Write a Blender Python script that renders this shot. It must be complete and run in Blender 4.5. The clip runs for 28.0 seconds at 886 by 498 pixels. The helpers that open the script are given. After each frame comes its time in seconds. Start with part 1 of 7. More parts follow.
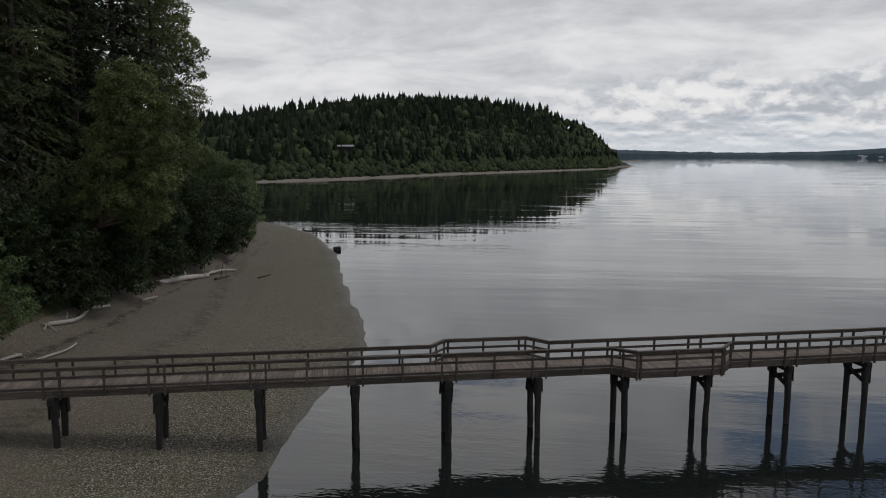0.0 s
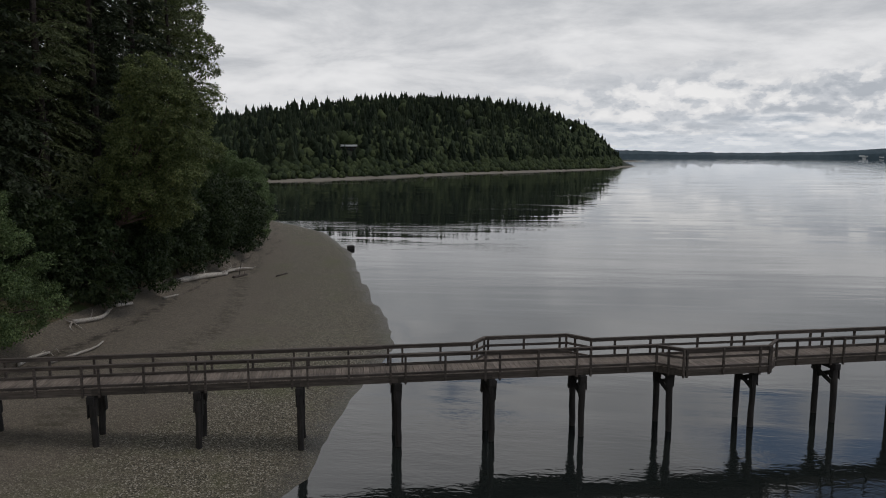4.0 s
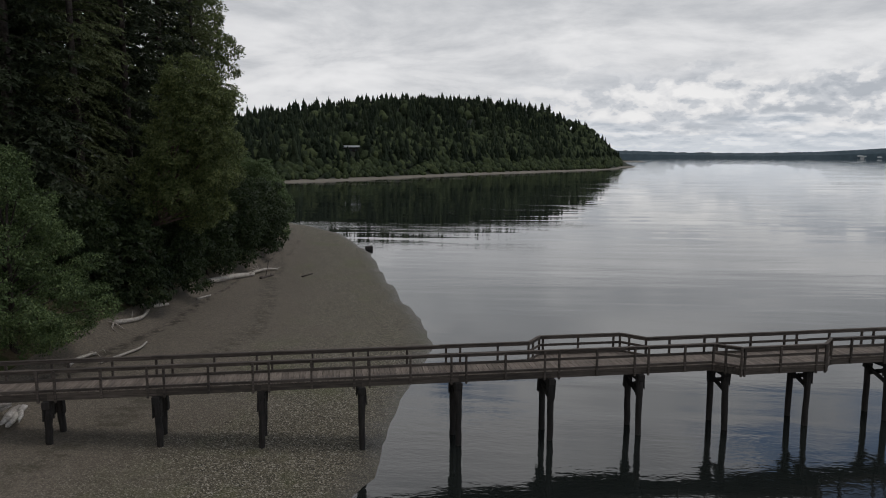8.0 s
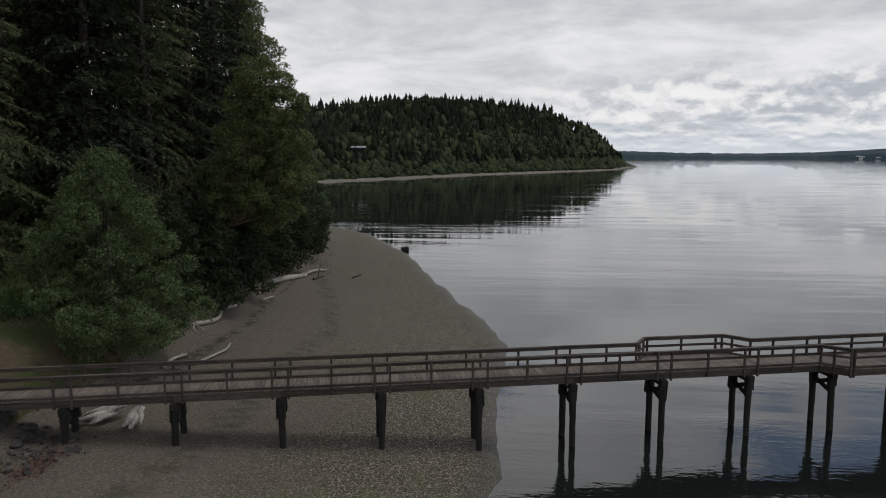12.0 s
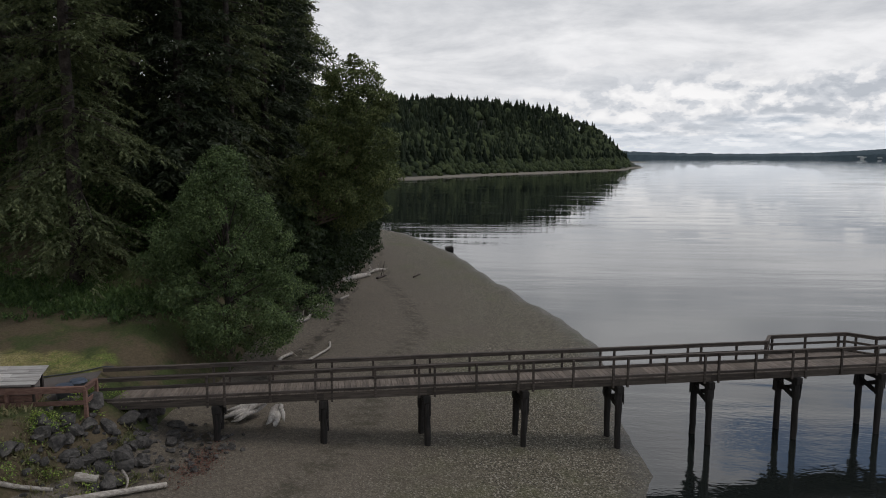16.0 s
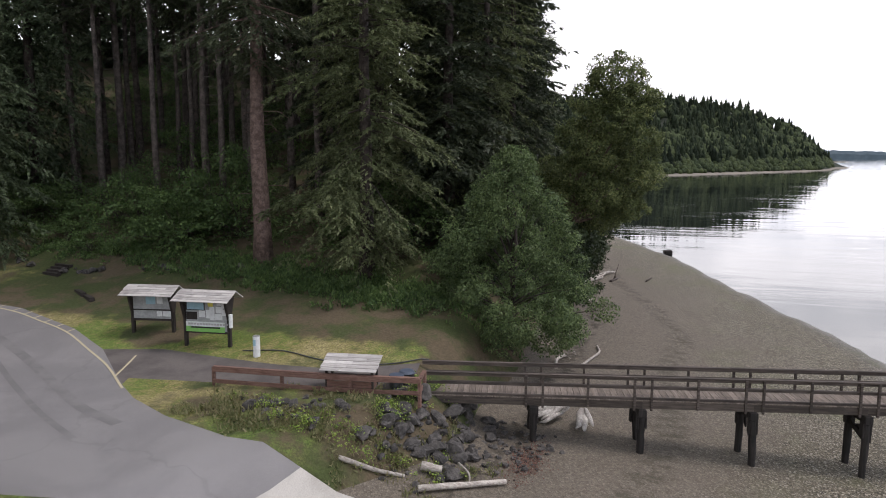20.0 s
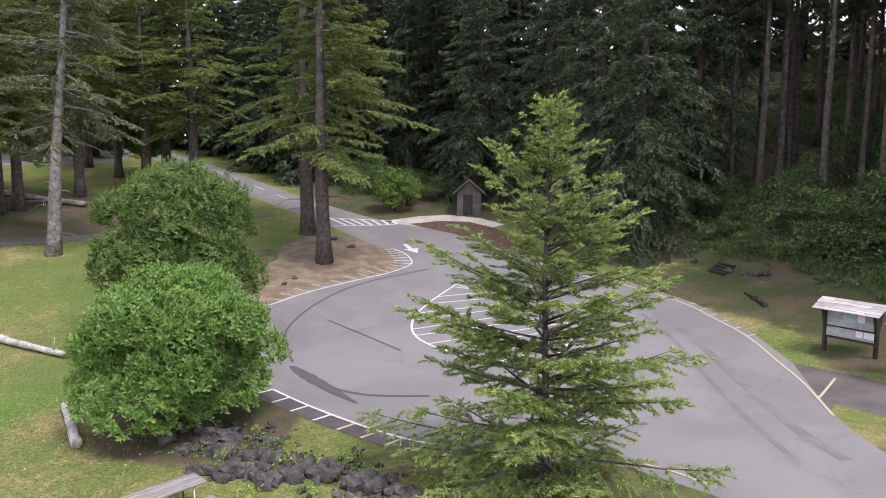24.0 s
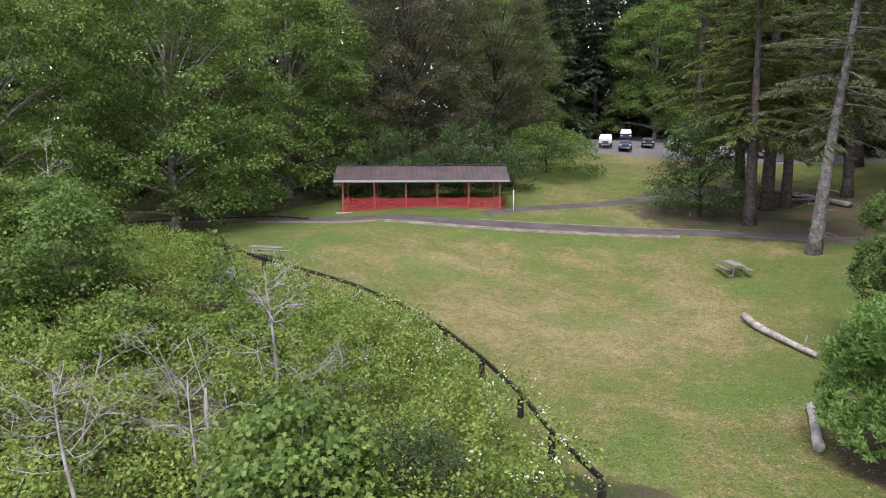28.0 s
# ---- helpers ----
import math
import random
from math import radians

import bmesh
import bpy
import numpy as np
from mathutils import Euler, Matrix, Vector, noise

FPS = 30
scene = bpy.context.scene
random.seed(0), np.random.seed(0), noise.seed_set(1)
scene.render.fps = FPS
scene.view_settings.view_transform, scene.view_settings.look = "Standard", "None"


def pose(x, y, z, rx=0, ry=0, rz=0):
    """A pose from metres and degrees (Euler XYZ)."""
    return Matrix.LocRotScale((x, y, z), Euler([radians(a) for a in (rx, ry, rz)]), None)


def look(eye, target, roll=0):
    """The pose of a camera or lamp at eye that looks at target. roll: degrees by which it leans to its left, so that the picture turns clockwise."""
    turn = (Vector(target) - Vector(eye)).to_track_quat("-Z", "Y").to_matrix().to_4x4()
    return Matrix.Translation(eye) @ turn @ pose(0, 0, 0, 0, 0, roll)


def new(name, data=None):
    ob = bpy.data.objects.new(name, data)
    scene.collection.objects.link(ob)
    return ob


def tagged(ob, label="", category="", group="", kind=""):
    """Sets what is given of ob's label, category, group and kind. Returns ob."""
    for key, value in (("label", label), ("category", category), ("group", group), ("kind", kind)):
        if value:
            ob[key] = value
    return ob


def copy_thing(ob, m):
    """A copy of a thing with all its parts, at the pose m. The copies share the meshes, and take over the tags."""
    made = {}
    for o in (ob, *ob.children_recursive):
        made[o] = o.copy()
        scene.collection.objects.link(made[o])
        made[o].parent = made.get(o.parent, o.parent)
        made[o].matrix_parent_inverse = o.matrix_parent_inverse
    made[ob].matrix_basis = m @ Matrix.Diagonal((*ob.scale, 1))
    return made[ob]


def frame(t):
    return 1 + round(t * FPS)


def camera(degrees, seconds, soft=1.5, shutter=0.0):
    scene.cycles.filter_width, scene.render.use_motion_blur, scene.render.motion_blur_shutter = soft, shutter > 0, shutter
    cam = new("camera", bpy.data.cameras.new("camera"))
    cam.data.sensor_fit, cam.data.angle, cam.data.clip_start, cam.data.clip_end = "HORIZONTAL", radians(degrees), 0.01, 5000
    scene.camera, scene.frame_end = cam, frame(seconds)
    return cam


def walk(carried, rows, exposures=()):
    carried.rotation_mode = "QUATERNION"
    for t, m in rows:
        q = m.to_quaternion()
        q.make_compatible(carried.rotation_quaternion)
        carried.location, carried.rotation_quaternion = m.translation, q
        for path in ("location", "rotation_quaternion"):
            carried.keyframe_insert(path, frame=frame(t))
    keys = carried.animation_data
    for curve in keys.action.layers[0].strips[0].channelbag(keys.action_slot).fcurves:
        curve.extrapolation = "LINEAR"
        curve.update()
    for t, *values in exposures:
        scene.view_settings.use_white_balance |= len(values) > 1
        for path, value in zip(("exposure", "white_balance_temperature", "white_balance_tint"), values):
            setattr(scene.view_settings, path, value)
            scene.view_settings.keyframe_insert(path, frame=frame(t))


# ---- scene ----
cam = camera(64.1, 28.0, soft=1.0)
PATH = [
    (0, (0.891, 1.462, 14.171), (0.694, 3.435, 13.906), 0.2),
    (0.5, (0.656, 1.496, 14.153), (0.46, 3.468, 13.888), 0.3),
    (1, (0.427, 1.542, 14.117), (0.23, 3.514, 13.852), 0.2),
    (1.5, (0.17, 1.606, 14.082), (-0.026, 3.578, 13.818), 0.3),
    (2, (-0.055, 1.684, 14.022), (-0.251, 3.656, 13.758), 0.2),
    (2.5, (-0.288, 1.752, 13.964), (-0.484, 3.725, 13.7), 0.2),
    (3, (-0.54, 1.792, 13.939), (-0.738, 3.764, 13.675), 0.2),
    (3.5, (-0.809, 1.834, 13.888), (-1.007, 3.807, 13.624), 0.2),
    (5.5, (-1.923, 1.692, 13.839), (-2.119, 3.665, 13.575), 0.2),
    (6, (-2.222, 1.658, 13.833), (-2.418, 3.631, 13.57), 0.2),
    (6.5, (-2.539, 1.6, 13.841), (-2.734, 3.573, 13.578), 0.1),
    (7, (-2.897, 1.528, 13.839), (-3.091, 3.501, 13.577), 0.1),
    (7.5, (-3.32, 1.525, 13.816), (-3.514, 3.498, 13.554), 0.2),
    (8, (-3.784, 1.456, 13.821), (-3.977, 3.429, 13.559), 0.1),
    (8.5, (-4.321, 1.4, 13.848), (-4.514, 3.373, 13.587), 0.1),
    (9, (-4.91, 1.319, 13.892), (-5.101, 3.293, 13.63), 0.2),
    (9.5, (-5.531, 1.228, 13.936), (-5.721, 3.202, 13.674), 0.2),
    (10, (-6.131, 1.081, 13.973), (-6.321, 3.055, 13.711), 0.1),
    (10.5, (-6.802, 0.961, 13.973), (-6.991, 2.935, 13.712), 0.2),
    (11, (-7.486, 0.886, 13.975), (-7.675, 2.859, 13.713), 0.2),
    (11.5, (-8.194, 0.853, 13.929), (-8.383, 2.827, 13.668), 0.1),
    (12, (-8.926, 0.79, 13.91), (-9.114, 2.764, 13.649), 0.1),
    (12.5, (-9.663, 0.706, 13.912), (-9.853, 2.68, 13.65), 0.1),
    (14.5, (-12.676, 0.426, 13.805), (-12.866, 2.4, 13.544), 0.1),
    (15, (-13.457, 0.339, 13.811), (-13.646, 2.313, 13.55), 0.1),
    (15.5, (-14.209, 0.246, 13.806), (-14.398, 2.22, 13.545), 0.1),
    (16, (-14.97, 0.157, 13.801), (-15.159, 2.131, 13.541), 0.1),
    (16.5, (-15.708, 0.067, 13.817), (-15.898, 2.041, 13.555), 0.1),
    (17, (-16.501, -0.007, 13.795), (-16.701, 1.966, 13.536), 0.0),
    (17.5, (-17.256, -0.093, 13.787), (-17.486, 1.877, 13.527), -0.0),
    (18, (-18.052, -0.18, 13.784), (-18.352, 1.78, 13.524), -0.0),
    (18.5, (-18.817, -0.24, 13.791), (-19.199, 1.706, 13.531), -0.0),
    (19, (-19.575, -0.314, 13.79), (-20.048, 1.612, 13.53), -0.1),
    (19.5, (-20.36, -0.371, 13.792), (-20.92, 1.531, 13.531), -0.0),
    (20, (-21.121, -0.464, 13.78), (-21.769, 1.41, 13.519), -0.0),
    (20.5, (-21.887, -0.58, 13.747), (-22.642, 1.254, 13.486), -0.1),
    (21, (-22.612, -0.722, 13.774), (-23.545, 1.028, 13.512), -0.1),
    (21.5, (-23.318, -0.854, 13.714), (-24.43, 0.788, 13.456), -0.1),
    (23.5, (-26.123, -1.312, 13.529), (-27.805, -0.261, 13.272), 0.1),
    (24, (-26.415, -1.655, 13.582), (-28.205, -0.801, 13.326), 0.1),
    (24.5, (-26.716, -1.948, 13.662), (-28.593, -1.306, 13.404), 0.1),
    (25, (-26.973, -2.124, 13.668), (-28.915, -1.722, 13.41), 0.0),
    (25.5, (-27.074, -2.189, 13.645), (-29.053, -2.054, 13.388), -0.0),
    (26, (-27.034, -2.183, 13.63), (-29.012, -2.331, 13.373), -0.0),
    (26.2, (-27.043, -2.198, 13.63), (-29.01, -2.456, 13.374), -0.1),
    (26.5, (-26.972, -2.187, 13.618), (-28.908, -2.614, 13.36), -0.1),
    (27, (-26.868, -2.184, 13.608), (-28.725, -2.881, 13.35), -0.1),
    (27.5, (-26.767, -2.149, 13.59), (-28.51, -3.096, 13.332), -0.1),
    (28, (-26.644, -2.076, 13.586), (-28.344, -3.097, 13.328), -0.1),
]
walk(cam, [(t, look(eye, target, roll)) for t, eye, target, roll in PATH],
     exposures=[(0, -0.57, 6500, 11), (10.0, -0.5, 6500, 11), (15, -0.4, 6500, 11), (17.0, -0.3, 6500, 12), (18.0, -0.14, 6500, 12), (19.0, 0.27, 6500, 14), (20.0, 0.72, 6500, 17), (21.0, 1.42, 6450, 21), (24.0, 1.54, 6400, 22), (26, 1.28, 6400, 22), (28, 1.22, 6400, 22)])

# ---- daylight: broken cloud over the water, a soft high sun ----
SUN_EL, SUN_AZ = radians(60), radians(72)
sun = new("sun", bpy.data.lights.new("sun", "SUN"))
sun.data.energy, sun.data.angle, sun.data.color = 1.1, radians(16), (1.0, 0.96, 0.9)
sun_dir = Vector((math.sin(SUN_AZ) * math.cos(SUN_EL), math.cos(SUN_AZ) * math.cos(SUN_EL), math.sin(SUN_EL)))
sun.matrix_world = look(sun_dir * 100, (0, 0, 0))


class Nodes:
    """A short hand for node trees."""

    def __init__(self, tree):
        self.t = tree
        tree.nodes.clear()

    def add(self, kind, out=None, **v):
        n = self.t.nodes.new("ShaderNode" + kind)
        ins = v.pop("ins", {})
        for k, x in v.items():
            if k == "op":
                n.operation = x
            elif k == "blend":
                n.blend_type = x
            elif k == "dtype":
                n.data_type = x
            elif k == "dims":
                n.noise_dimensions = x
            elif k == "feature":
                n.feature = x
            elif k == "sky":
                n.sky_type = x
        for k, x in ins.items():
            s = n.inputs[k]
            if isinstance(x, bpy.types.NodeSocket):
                self.t.links.new(x, s)
            else:
                s.default_value = x
        return n

    def math(self, op, a, b=0.0, c=0.0):
        return self.add("Math", op=op, ins={0: a, 1: b, 2: c}).outputs[0]

    def vmath(self, op, a, b=(0, 0, 0)):
        return self.add("VectorMath", op=op, ins={0: a, 1: b}).outputs[0]

    def noise(self, vec, scale, detail=4.0, rough=0.55, dist=0.0):
        return self.add("TexNoise", ins={"Vector": vec, "Scale": scale, "Detail": detail, "Roughness": rough, "Distortion": dist}).outputs["Fac"]

    def ramp(self, fac, stops, mode="LINEAR"):
        n = self.add("ValToRGB", ins={"Fac": fac})
        n.color_ramp.interpolation = mode
        e = n.color_ramp.elements
        while len(e) < len(stops):
            e.new(0.5)
        for el, (p, c) in zip(e, stops):
            el.position = p
            el.color = (*c, 1) if len(c) == 3 else c
        return n.outputs["Color"]

    def step(self, fac, a, b):
        n = self.add("MapRange", ins={"Value": fac, "From Min": a, "From Max": b})
        n.interpolation_type = "SMOOTHSTEP"
        return n.outputs["Result"]

    def mix(self, fac, a, b, blend="MIX"):
        n = self.add("Mix", dtype="RGBA", blend=blend)
        for s, x in ((n.inputs[0], fac), (n.inputs[6], a), (n.inputs[7], b)):
            if isinstance(x, bpy.types.NodeSocket):
                self.t.links.new(x, s)
            else:
                s.default_value = (*x, 1) if isinstance(x, tuple) and len(x) == 3 else x
        return n.outputs[2]


world = bpy.data.worlds.new("sky")
scene.world = world
world.use_nodes = True
W = Nodes(world.node_tree)
sky = W.add("TexSky", sky="NISHITA")
sky.sun_disc, sky.sun_elevation, sky.sun_rotation = False, SUN_EL, SUN_AZ
blue = W.add("Mix", dtype="RGBA", blend="MULTIPLY")
W.t.links.new(sky.outputs[0], blue.inputs[6])
blue.inputs[0].default_value, blue.inputs[7].default_value = 1.0, (0.11, 0.11, 0.11, 1)
way = W.add("TexCoord").outputs["Generated"]
sep = W.add("SeparateXYZ", ins={0: way})
up = W.math("MAXIMUM", sep.outputs[2], 0.0)
depth = W.math("ADD", up, 0.15)
flat = W.add("CombineXYZ", ins={0: W.math("DIVIDE", sep.outputs[0], depth), 1: W.math("DIVIDE", sep.outputs[1], depth), 2: 3.7}).outputs[0]
big = W.noise(flat, 0.6, 6, 0.55, 0.3)
fine = W.noise(flat, 2.0, 8, 0.6, 0.25)
body = W.math("ADD", W.math("MULTIPLY", big, 0.62), W.math("MULTIPLY", fine, 0.38))
# the deck breaks up towards the east
east = W.math("MULTIPLY", W.math("MULTIPLY", W.step(sep.outputs[0], 0.26, 0.46), W.step(up, 0.26, 0.34)), 0.125)
cover = W.math("MAXIMUM", W.step(W.math("SUBTRACT", body, east), 0.37, 0.45), W.step(up, 0.27, 0.21))
lump = W.noise(W.vmath("ADD", flat, (5.0, 2.0, 1.0)), 1.15, 8, 0.6, 0.3)
shade = W.step(lump, 0.28, 0.66)
# cloud tops are bright towards the horizon, their grey bases hang overhead
lift = W.step(up, 0.95, 0.22)
grey = W.mix(lift, (0.27, 0.29, 0.315), (0.66, 0.69, 0.73))
white = W.mix(lift, (0.52, 0.535, 0.56), (1.14, 1.15, 1.16))
cloud = W.mix(shade, grey, white)
# banks of heaped cloud stand over the horizon to the north and east, tops lit, bases grey
def heaps(k, kz, seed, rise):
    """How lit a bank of heaped cloud is: bright where it swells upwards, grey along its flat bases."""
    at = W.add("CombineXYZ", ins={0: W.math("MULTIPLY", sep.outputs[0], k), 1: W.math("ADD", W.math("MULTIPLY", sep.outputs[1], k), seed), 2: W.math("MULTIPLY", sep.outputs[2], kz)}).outputs[0]
    a = W.noise(at, 1.0, 9, 0.60, 0.15)
    b = W.noise(W.vmath("ADD", at, (0.0, 0.0, rise)), 1.0, 4, 0.5, 0.15)
    row = W.noise(W.vmath("MULTIPLY", at, (0.35, 0.35, 1.0)), 1.1, 3, 0.5, 0.1)
    return W.math("ADD", W.math("MULTIPLY", W.math("SUBTRACT", a, b), 1.25), W.math("MULTIPLY", W.math("SUBTRACT", row, 0.5), 0.40))


side = W.step(sep.outputs[0], -0.12, 0.2)
edge = W.math("MULTIPLY", W.math("SUBTRACT", W.noise(flat, 1.6, 4, 0.5), 0.5), 0.10)
for k, kz, seed, rise, u0, u1, stops in ((15.0, 27.0, 3.1, 0.36, 0.125, 0.085, [(0.36, (0.60, 0.65, 0.71)), (0.47, (0.78, 0.82, 0.87)), (0.55, (1.06, 1.07, 1.08)), (0.66, (1.22, 1.22, 1.21))]),
                                         (24.0, 92.0, 8.4, 0.45, 0.050, 0.030, [(0.28, (0.60, 0.67, 0.75)), (0.50, (0.84, 0.89, 0.95)), (0.72, (1.16, 1.18, 1.20))])):
    lit = W.math("ADD", heaps(k, kz, seed, rise), 0.5)
    cloud = W.mix(W.math("MULTIPLY", W.math("MULTIPLY", W.step(W.math("ADD", up, edge), u0, u1), side), 0.9), cloud, W.ramp(lit, stops, "EASE"))
haze = W.step(up, 0.035, 0.0)
cloud = W.mix(W.math("MULTIPLY", haze, 0.7), cloud, (0.86, 0.92, 0.98))
air = W.mix(cover, blue.outputs[2], cloud)
back = W.add("Background", ins={"Color": air, "Strength": 1.0})
W.t.links.new(back.outputs[0], W.add("OutputWorld").inputs[0])

# ---- materials ----
def surface(name, build, rough=0.9, metal=0.0, spec=0.35, bump=0.0, bump_dist=0.02):
    """A material: build(n, vec) gives a colour socket and, if wanted, a height socket and a roughness socket."""
    m = bpy.data.materials.new(name)
    m.use_nodes = True
    n = Nodes(m.node_tree)
    vec = n.add("TexCoord").outputs["Object"]
    got = build(n, vec)
    col, height, rgh = (got + (None, None))[:3] if isinstance(got, tuple) else (got, None, None)
    p = n.add("BsdfPrincipled", ins={"Roughness": rough, "Metallic": metal, "Specular IOR Level": spec})
    n.t.links.new(col, p.inputs["Base Color"])
    if rgh is not None:
        n.t.links.new(rgh, p.inputs["Roughness"])
    if height is not None and bump:
        b = n.add("Bump", ins={"Strength": bump, "Distance": bump_dist, "Height": height})
        n.t.links.new(b.outputs[0], p.inputs["Normal"])
    n.t.links.new(p.outputs[0], n.add("OutputMaterial").inputs[0])
    return m


def two_tone(a, b, scale=3.0, fine=40.0, grit=0.25, detail=5):
    """Colour that wanders from a to b, with a finer grit over it."""
    def build(n, vec):
        f = n.noise(vec, scale, detail, 0.6)
        g = n.noise(vec, fine, 3, 0.6)
        c = n.mix(n.step(f, 0.35, 0.65), a, b)
        k = n.ramp(g, [(0.25, (1 - grit,) * 3), (0.75, (1 + grit * 0.3,) * 3)])
        return n.mix(1.0, c, k, "MULTIPLY"), g
    return build


def weathered(a, b, along=0, dark=(0.05, 0.045, 0.04), streak=14.0):
    """Weathered timber: grain drawn out along one axis, each piece with its own tone."""
    def build(n, vec):
        sc = [streak] * 3
        sc[along] = streak * 0.08
        v = n.vmath("MULTIPLY", vec, tuple(sc))
        rnd = n.add("ObjectInfo").outputs["Random"]
        v = n.vmath("ADD", v, n.add("CombineXYZ", ins={0: n.math("MULTIPLY", rnd, 37.0), 1: n.math("MULTIPLY", rnd, 11.0), 2: 0.0}).outputs[0])
        g = n.noise(v, 1.0, 5, 0.65)
        s = n.noise(vec, 1.3, 4, 0.6)
        c = n.mix(n.step(g, 0.3, 0.7), a, b)
        c = n.mix(n.math("MULTIPLY", n.step(s, 0.52, 0.72), 0.55), c, dark)
        tone = n.math("ADD", 0.78, n.math("MULTIPLY", rnd, 0.44))
        return n.mix(1.0, c, n.add("CombineXYZ", ins={0: tone, 1: tone, 2: tone}).outputs[0], "MULTIPLY"), g
    return build


def foliage(a, b, c, rough=0.55, name="leaf", patch_size=0.45, speckle=0.55, cool=0.13):
    """Leaves: each its own green, thin enough to let some light through."""
    a, b, c = ((q[0] * 1.04, q[1], q[2] + cool * q[1]) for q in (a, b, c))
    m = bpy.data.materials.new(name)
    m.use_nodes = True
    n = Nodes(m.node_tree)
    r = n.add("NewGeometry").outputs["Random Per Island"]
    pos = n.add("TexCoord").outputs["Object"]
    patch = n.noise(pos, patch_size, 3, 0.5)
    f = n.math("ADD", n.math("MULTIPLY", r, speckle), n.math("MULTIPLY", patch, 1.1 - speckle))
    col = n.ramp(f, [(0.2, a), (0.55, b), (0.92, c)])
    p = n.add("BsdfPrincipled", ins={"Base Color": col, "Roughness": rough, "Specular IOR Level": 0.3})
    tr = n.add("BsdfTranslucent", ins={"Color": col})
    mx = n.add("MixShader", ins={0: 0.35, 1: p.outputs[0], 2: tr.outputs[0]})
    n.t.links.new(mx.outputs[0], n.add("OutputMaterial").inputs[0])
    return m


def plain(name, col, rough=0.6, metal=0.0, spec=0.4):
    """A painted or moulded surface with a little soiling."""
    def build(n, vec):
        g = n.noise(vec, 6.0, 5, 0.6)
        return n.mix(1.0, col, n.ramp(g, [(0.3, (0.82,) * 3), (0.7, (1.04,) * 3)]), "MULTIPLY"), g
    return surface(name, build, rough, metal, spec, 0.1, 0.003)


def pebbles(n, vec):
    """Shingle: pebbles of many tones, browner and coarser by the water, weed-stained in patches."""
    cell = n.add("TexVoronoi", ins={"Vector": vec, "Scale": 19.0, "Randomness": 1.0})
    tone = n.add("SeparateColor", ins={0: cell.outputs["Color"]}).outputs[0]
    sand = n.mix(n.noise(vec, 0.35, 5, 0.6), (0.158, 0.132, 0.106), (0.108, 0.092, 0.072))
    sand = n.mix(1.0, sand, n.ramp(n.noise(vec, 6.0, 5, 0.85), [(0.36, (0.62,) * 3), (0.64, (1.32,) * 3)]), "MULTIPLY")
    stone = n.ramp(tone, [(0.0, (0.026, 0.024, 0.018)), (0.45, (0.090, 0.080, 0.055)), (0.8, (0.165, 0.146, 0.106)), (1.0, (0.36, 0.335, 0.28))])
    x = n.add("SeparateXYZ", ins={0: vec})
    low = n.step(n.math("ADD", x.outputs[2], n.math("MULTIPLY", n.noise(vec, 0.25, 4, 0.6), 0.9)), 2.45, 1.75)
    col = n.mix(n.math("ADD", 0.25, n.math("MULTIPLY", low, 0.75)), sand, stone)
    weed = n.math("MULTIPLY", n.step(n.noise(vec, 0.16, 5, 0.65), 0.50, 0.66), n.math("MULTIPLY", low, 0.75))
    col = n.mix(weed, col, n.mix(0.35, (0.095, 0.105, 0.042), col))
    line = n.math("ADD", x.outputs[2], n.math("MULTIPLY", n.noise(vec, 0.3, 4, 0.6), 0.22))
    band = n.math("MULTIPLY", n.step(line, 2.02, 2.09), n.step(line, 2.24, 2.13))
    torn = n.step(n.noise(vec, 1.7, 5, 0.7), 0.42, 0.58)
    col = n.mix(n.math("MULTIPLY", n.math("MULTIPLY", band, torn), 0.5), col, (0.030, 0.030, 0.016))
    wrack = n.math("MULTIPLY", n.step(line, 2.52, 2.56), n.step(line, 2.64, 2.58))
    col = n.mix(n.math("MULTIPLY", n.math("MULTIPLY", wrack, torn), 0.8), col, (0.028, 0.024, 0.017))
    fleck = n.math("MULTIPLY", n.step(n.noise(vec, 0.55, 5, 0.75), 0.62, 0.70), n.step(line, 2.2, 2.4))
    col = n.mix(n.math("MULTIPLY", fleck, 0.45), col, (0.235, 0.20, 0.13))
    wet = n.step(n.math("ADD", x.outputs[2], n.math("MULTIPLY", n.noise(vec, 0.8, 3, 0.6), 0.2)), 1.28, 1.08)
    col = n.mix(n.math("MULTIPLY", wet, 0.55), col, (0.045, 0.042, 0.034))
    return col, cell.outputs["Distance"], n.math("SUBTRACT", 0.9, n.math("MULTIPLY", wet, 0.45))


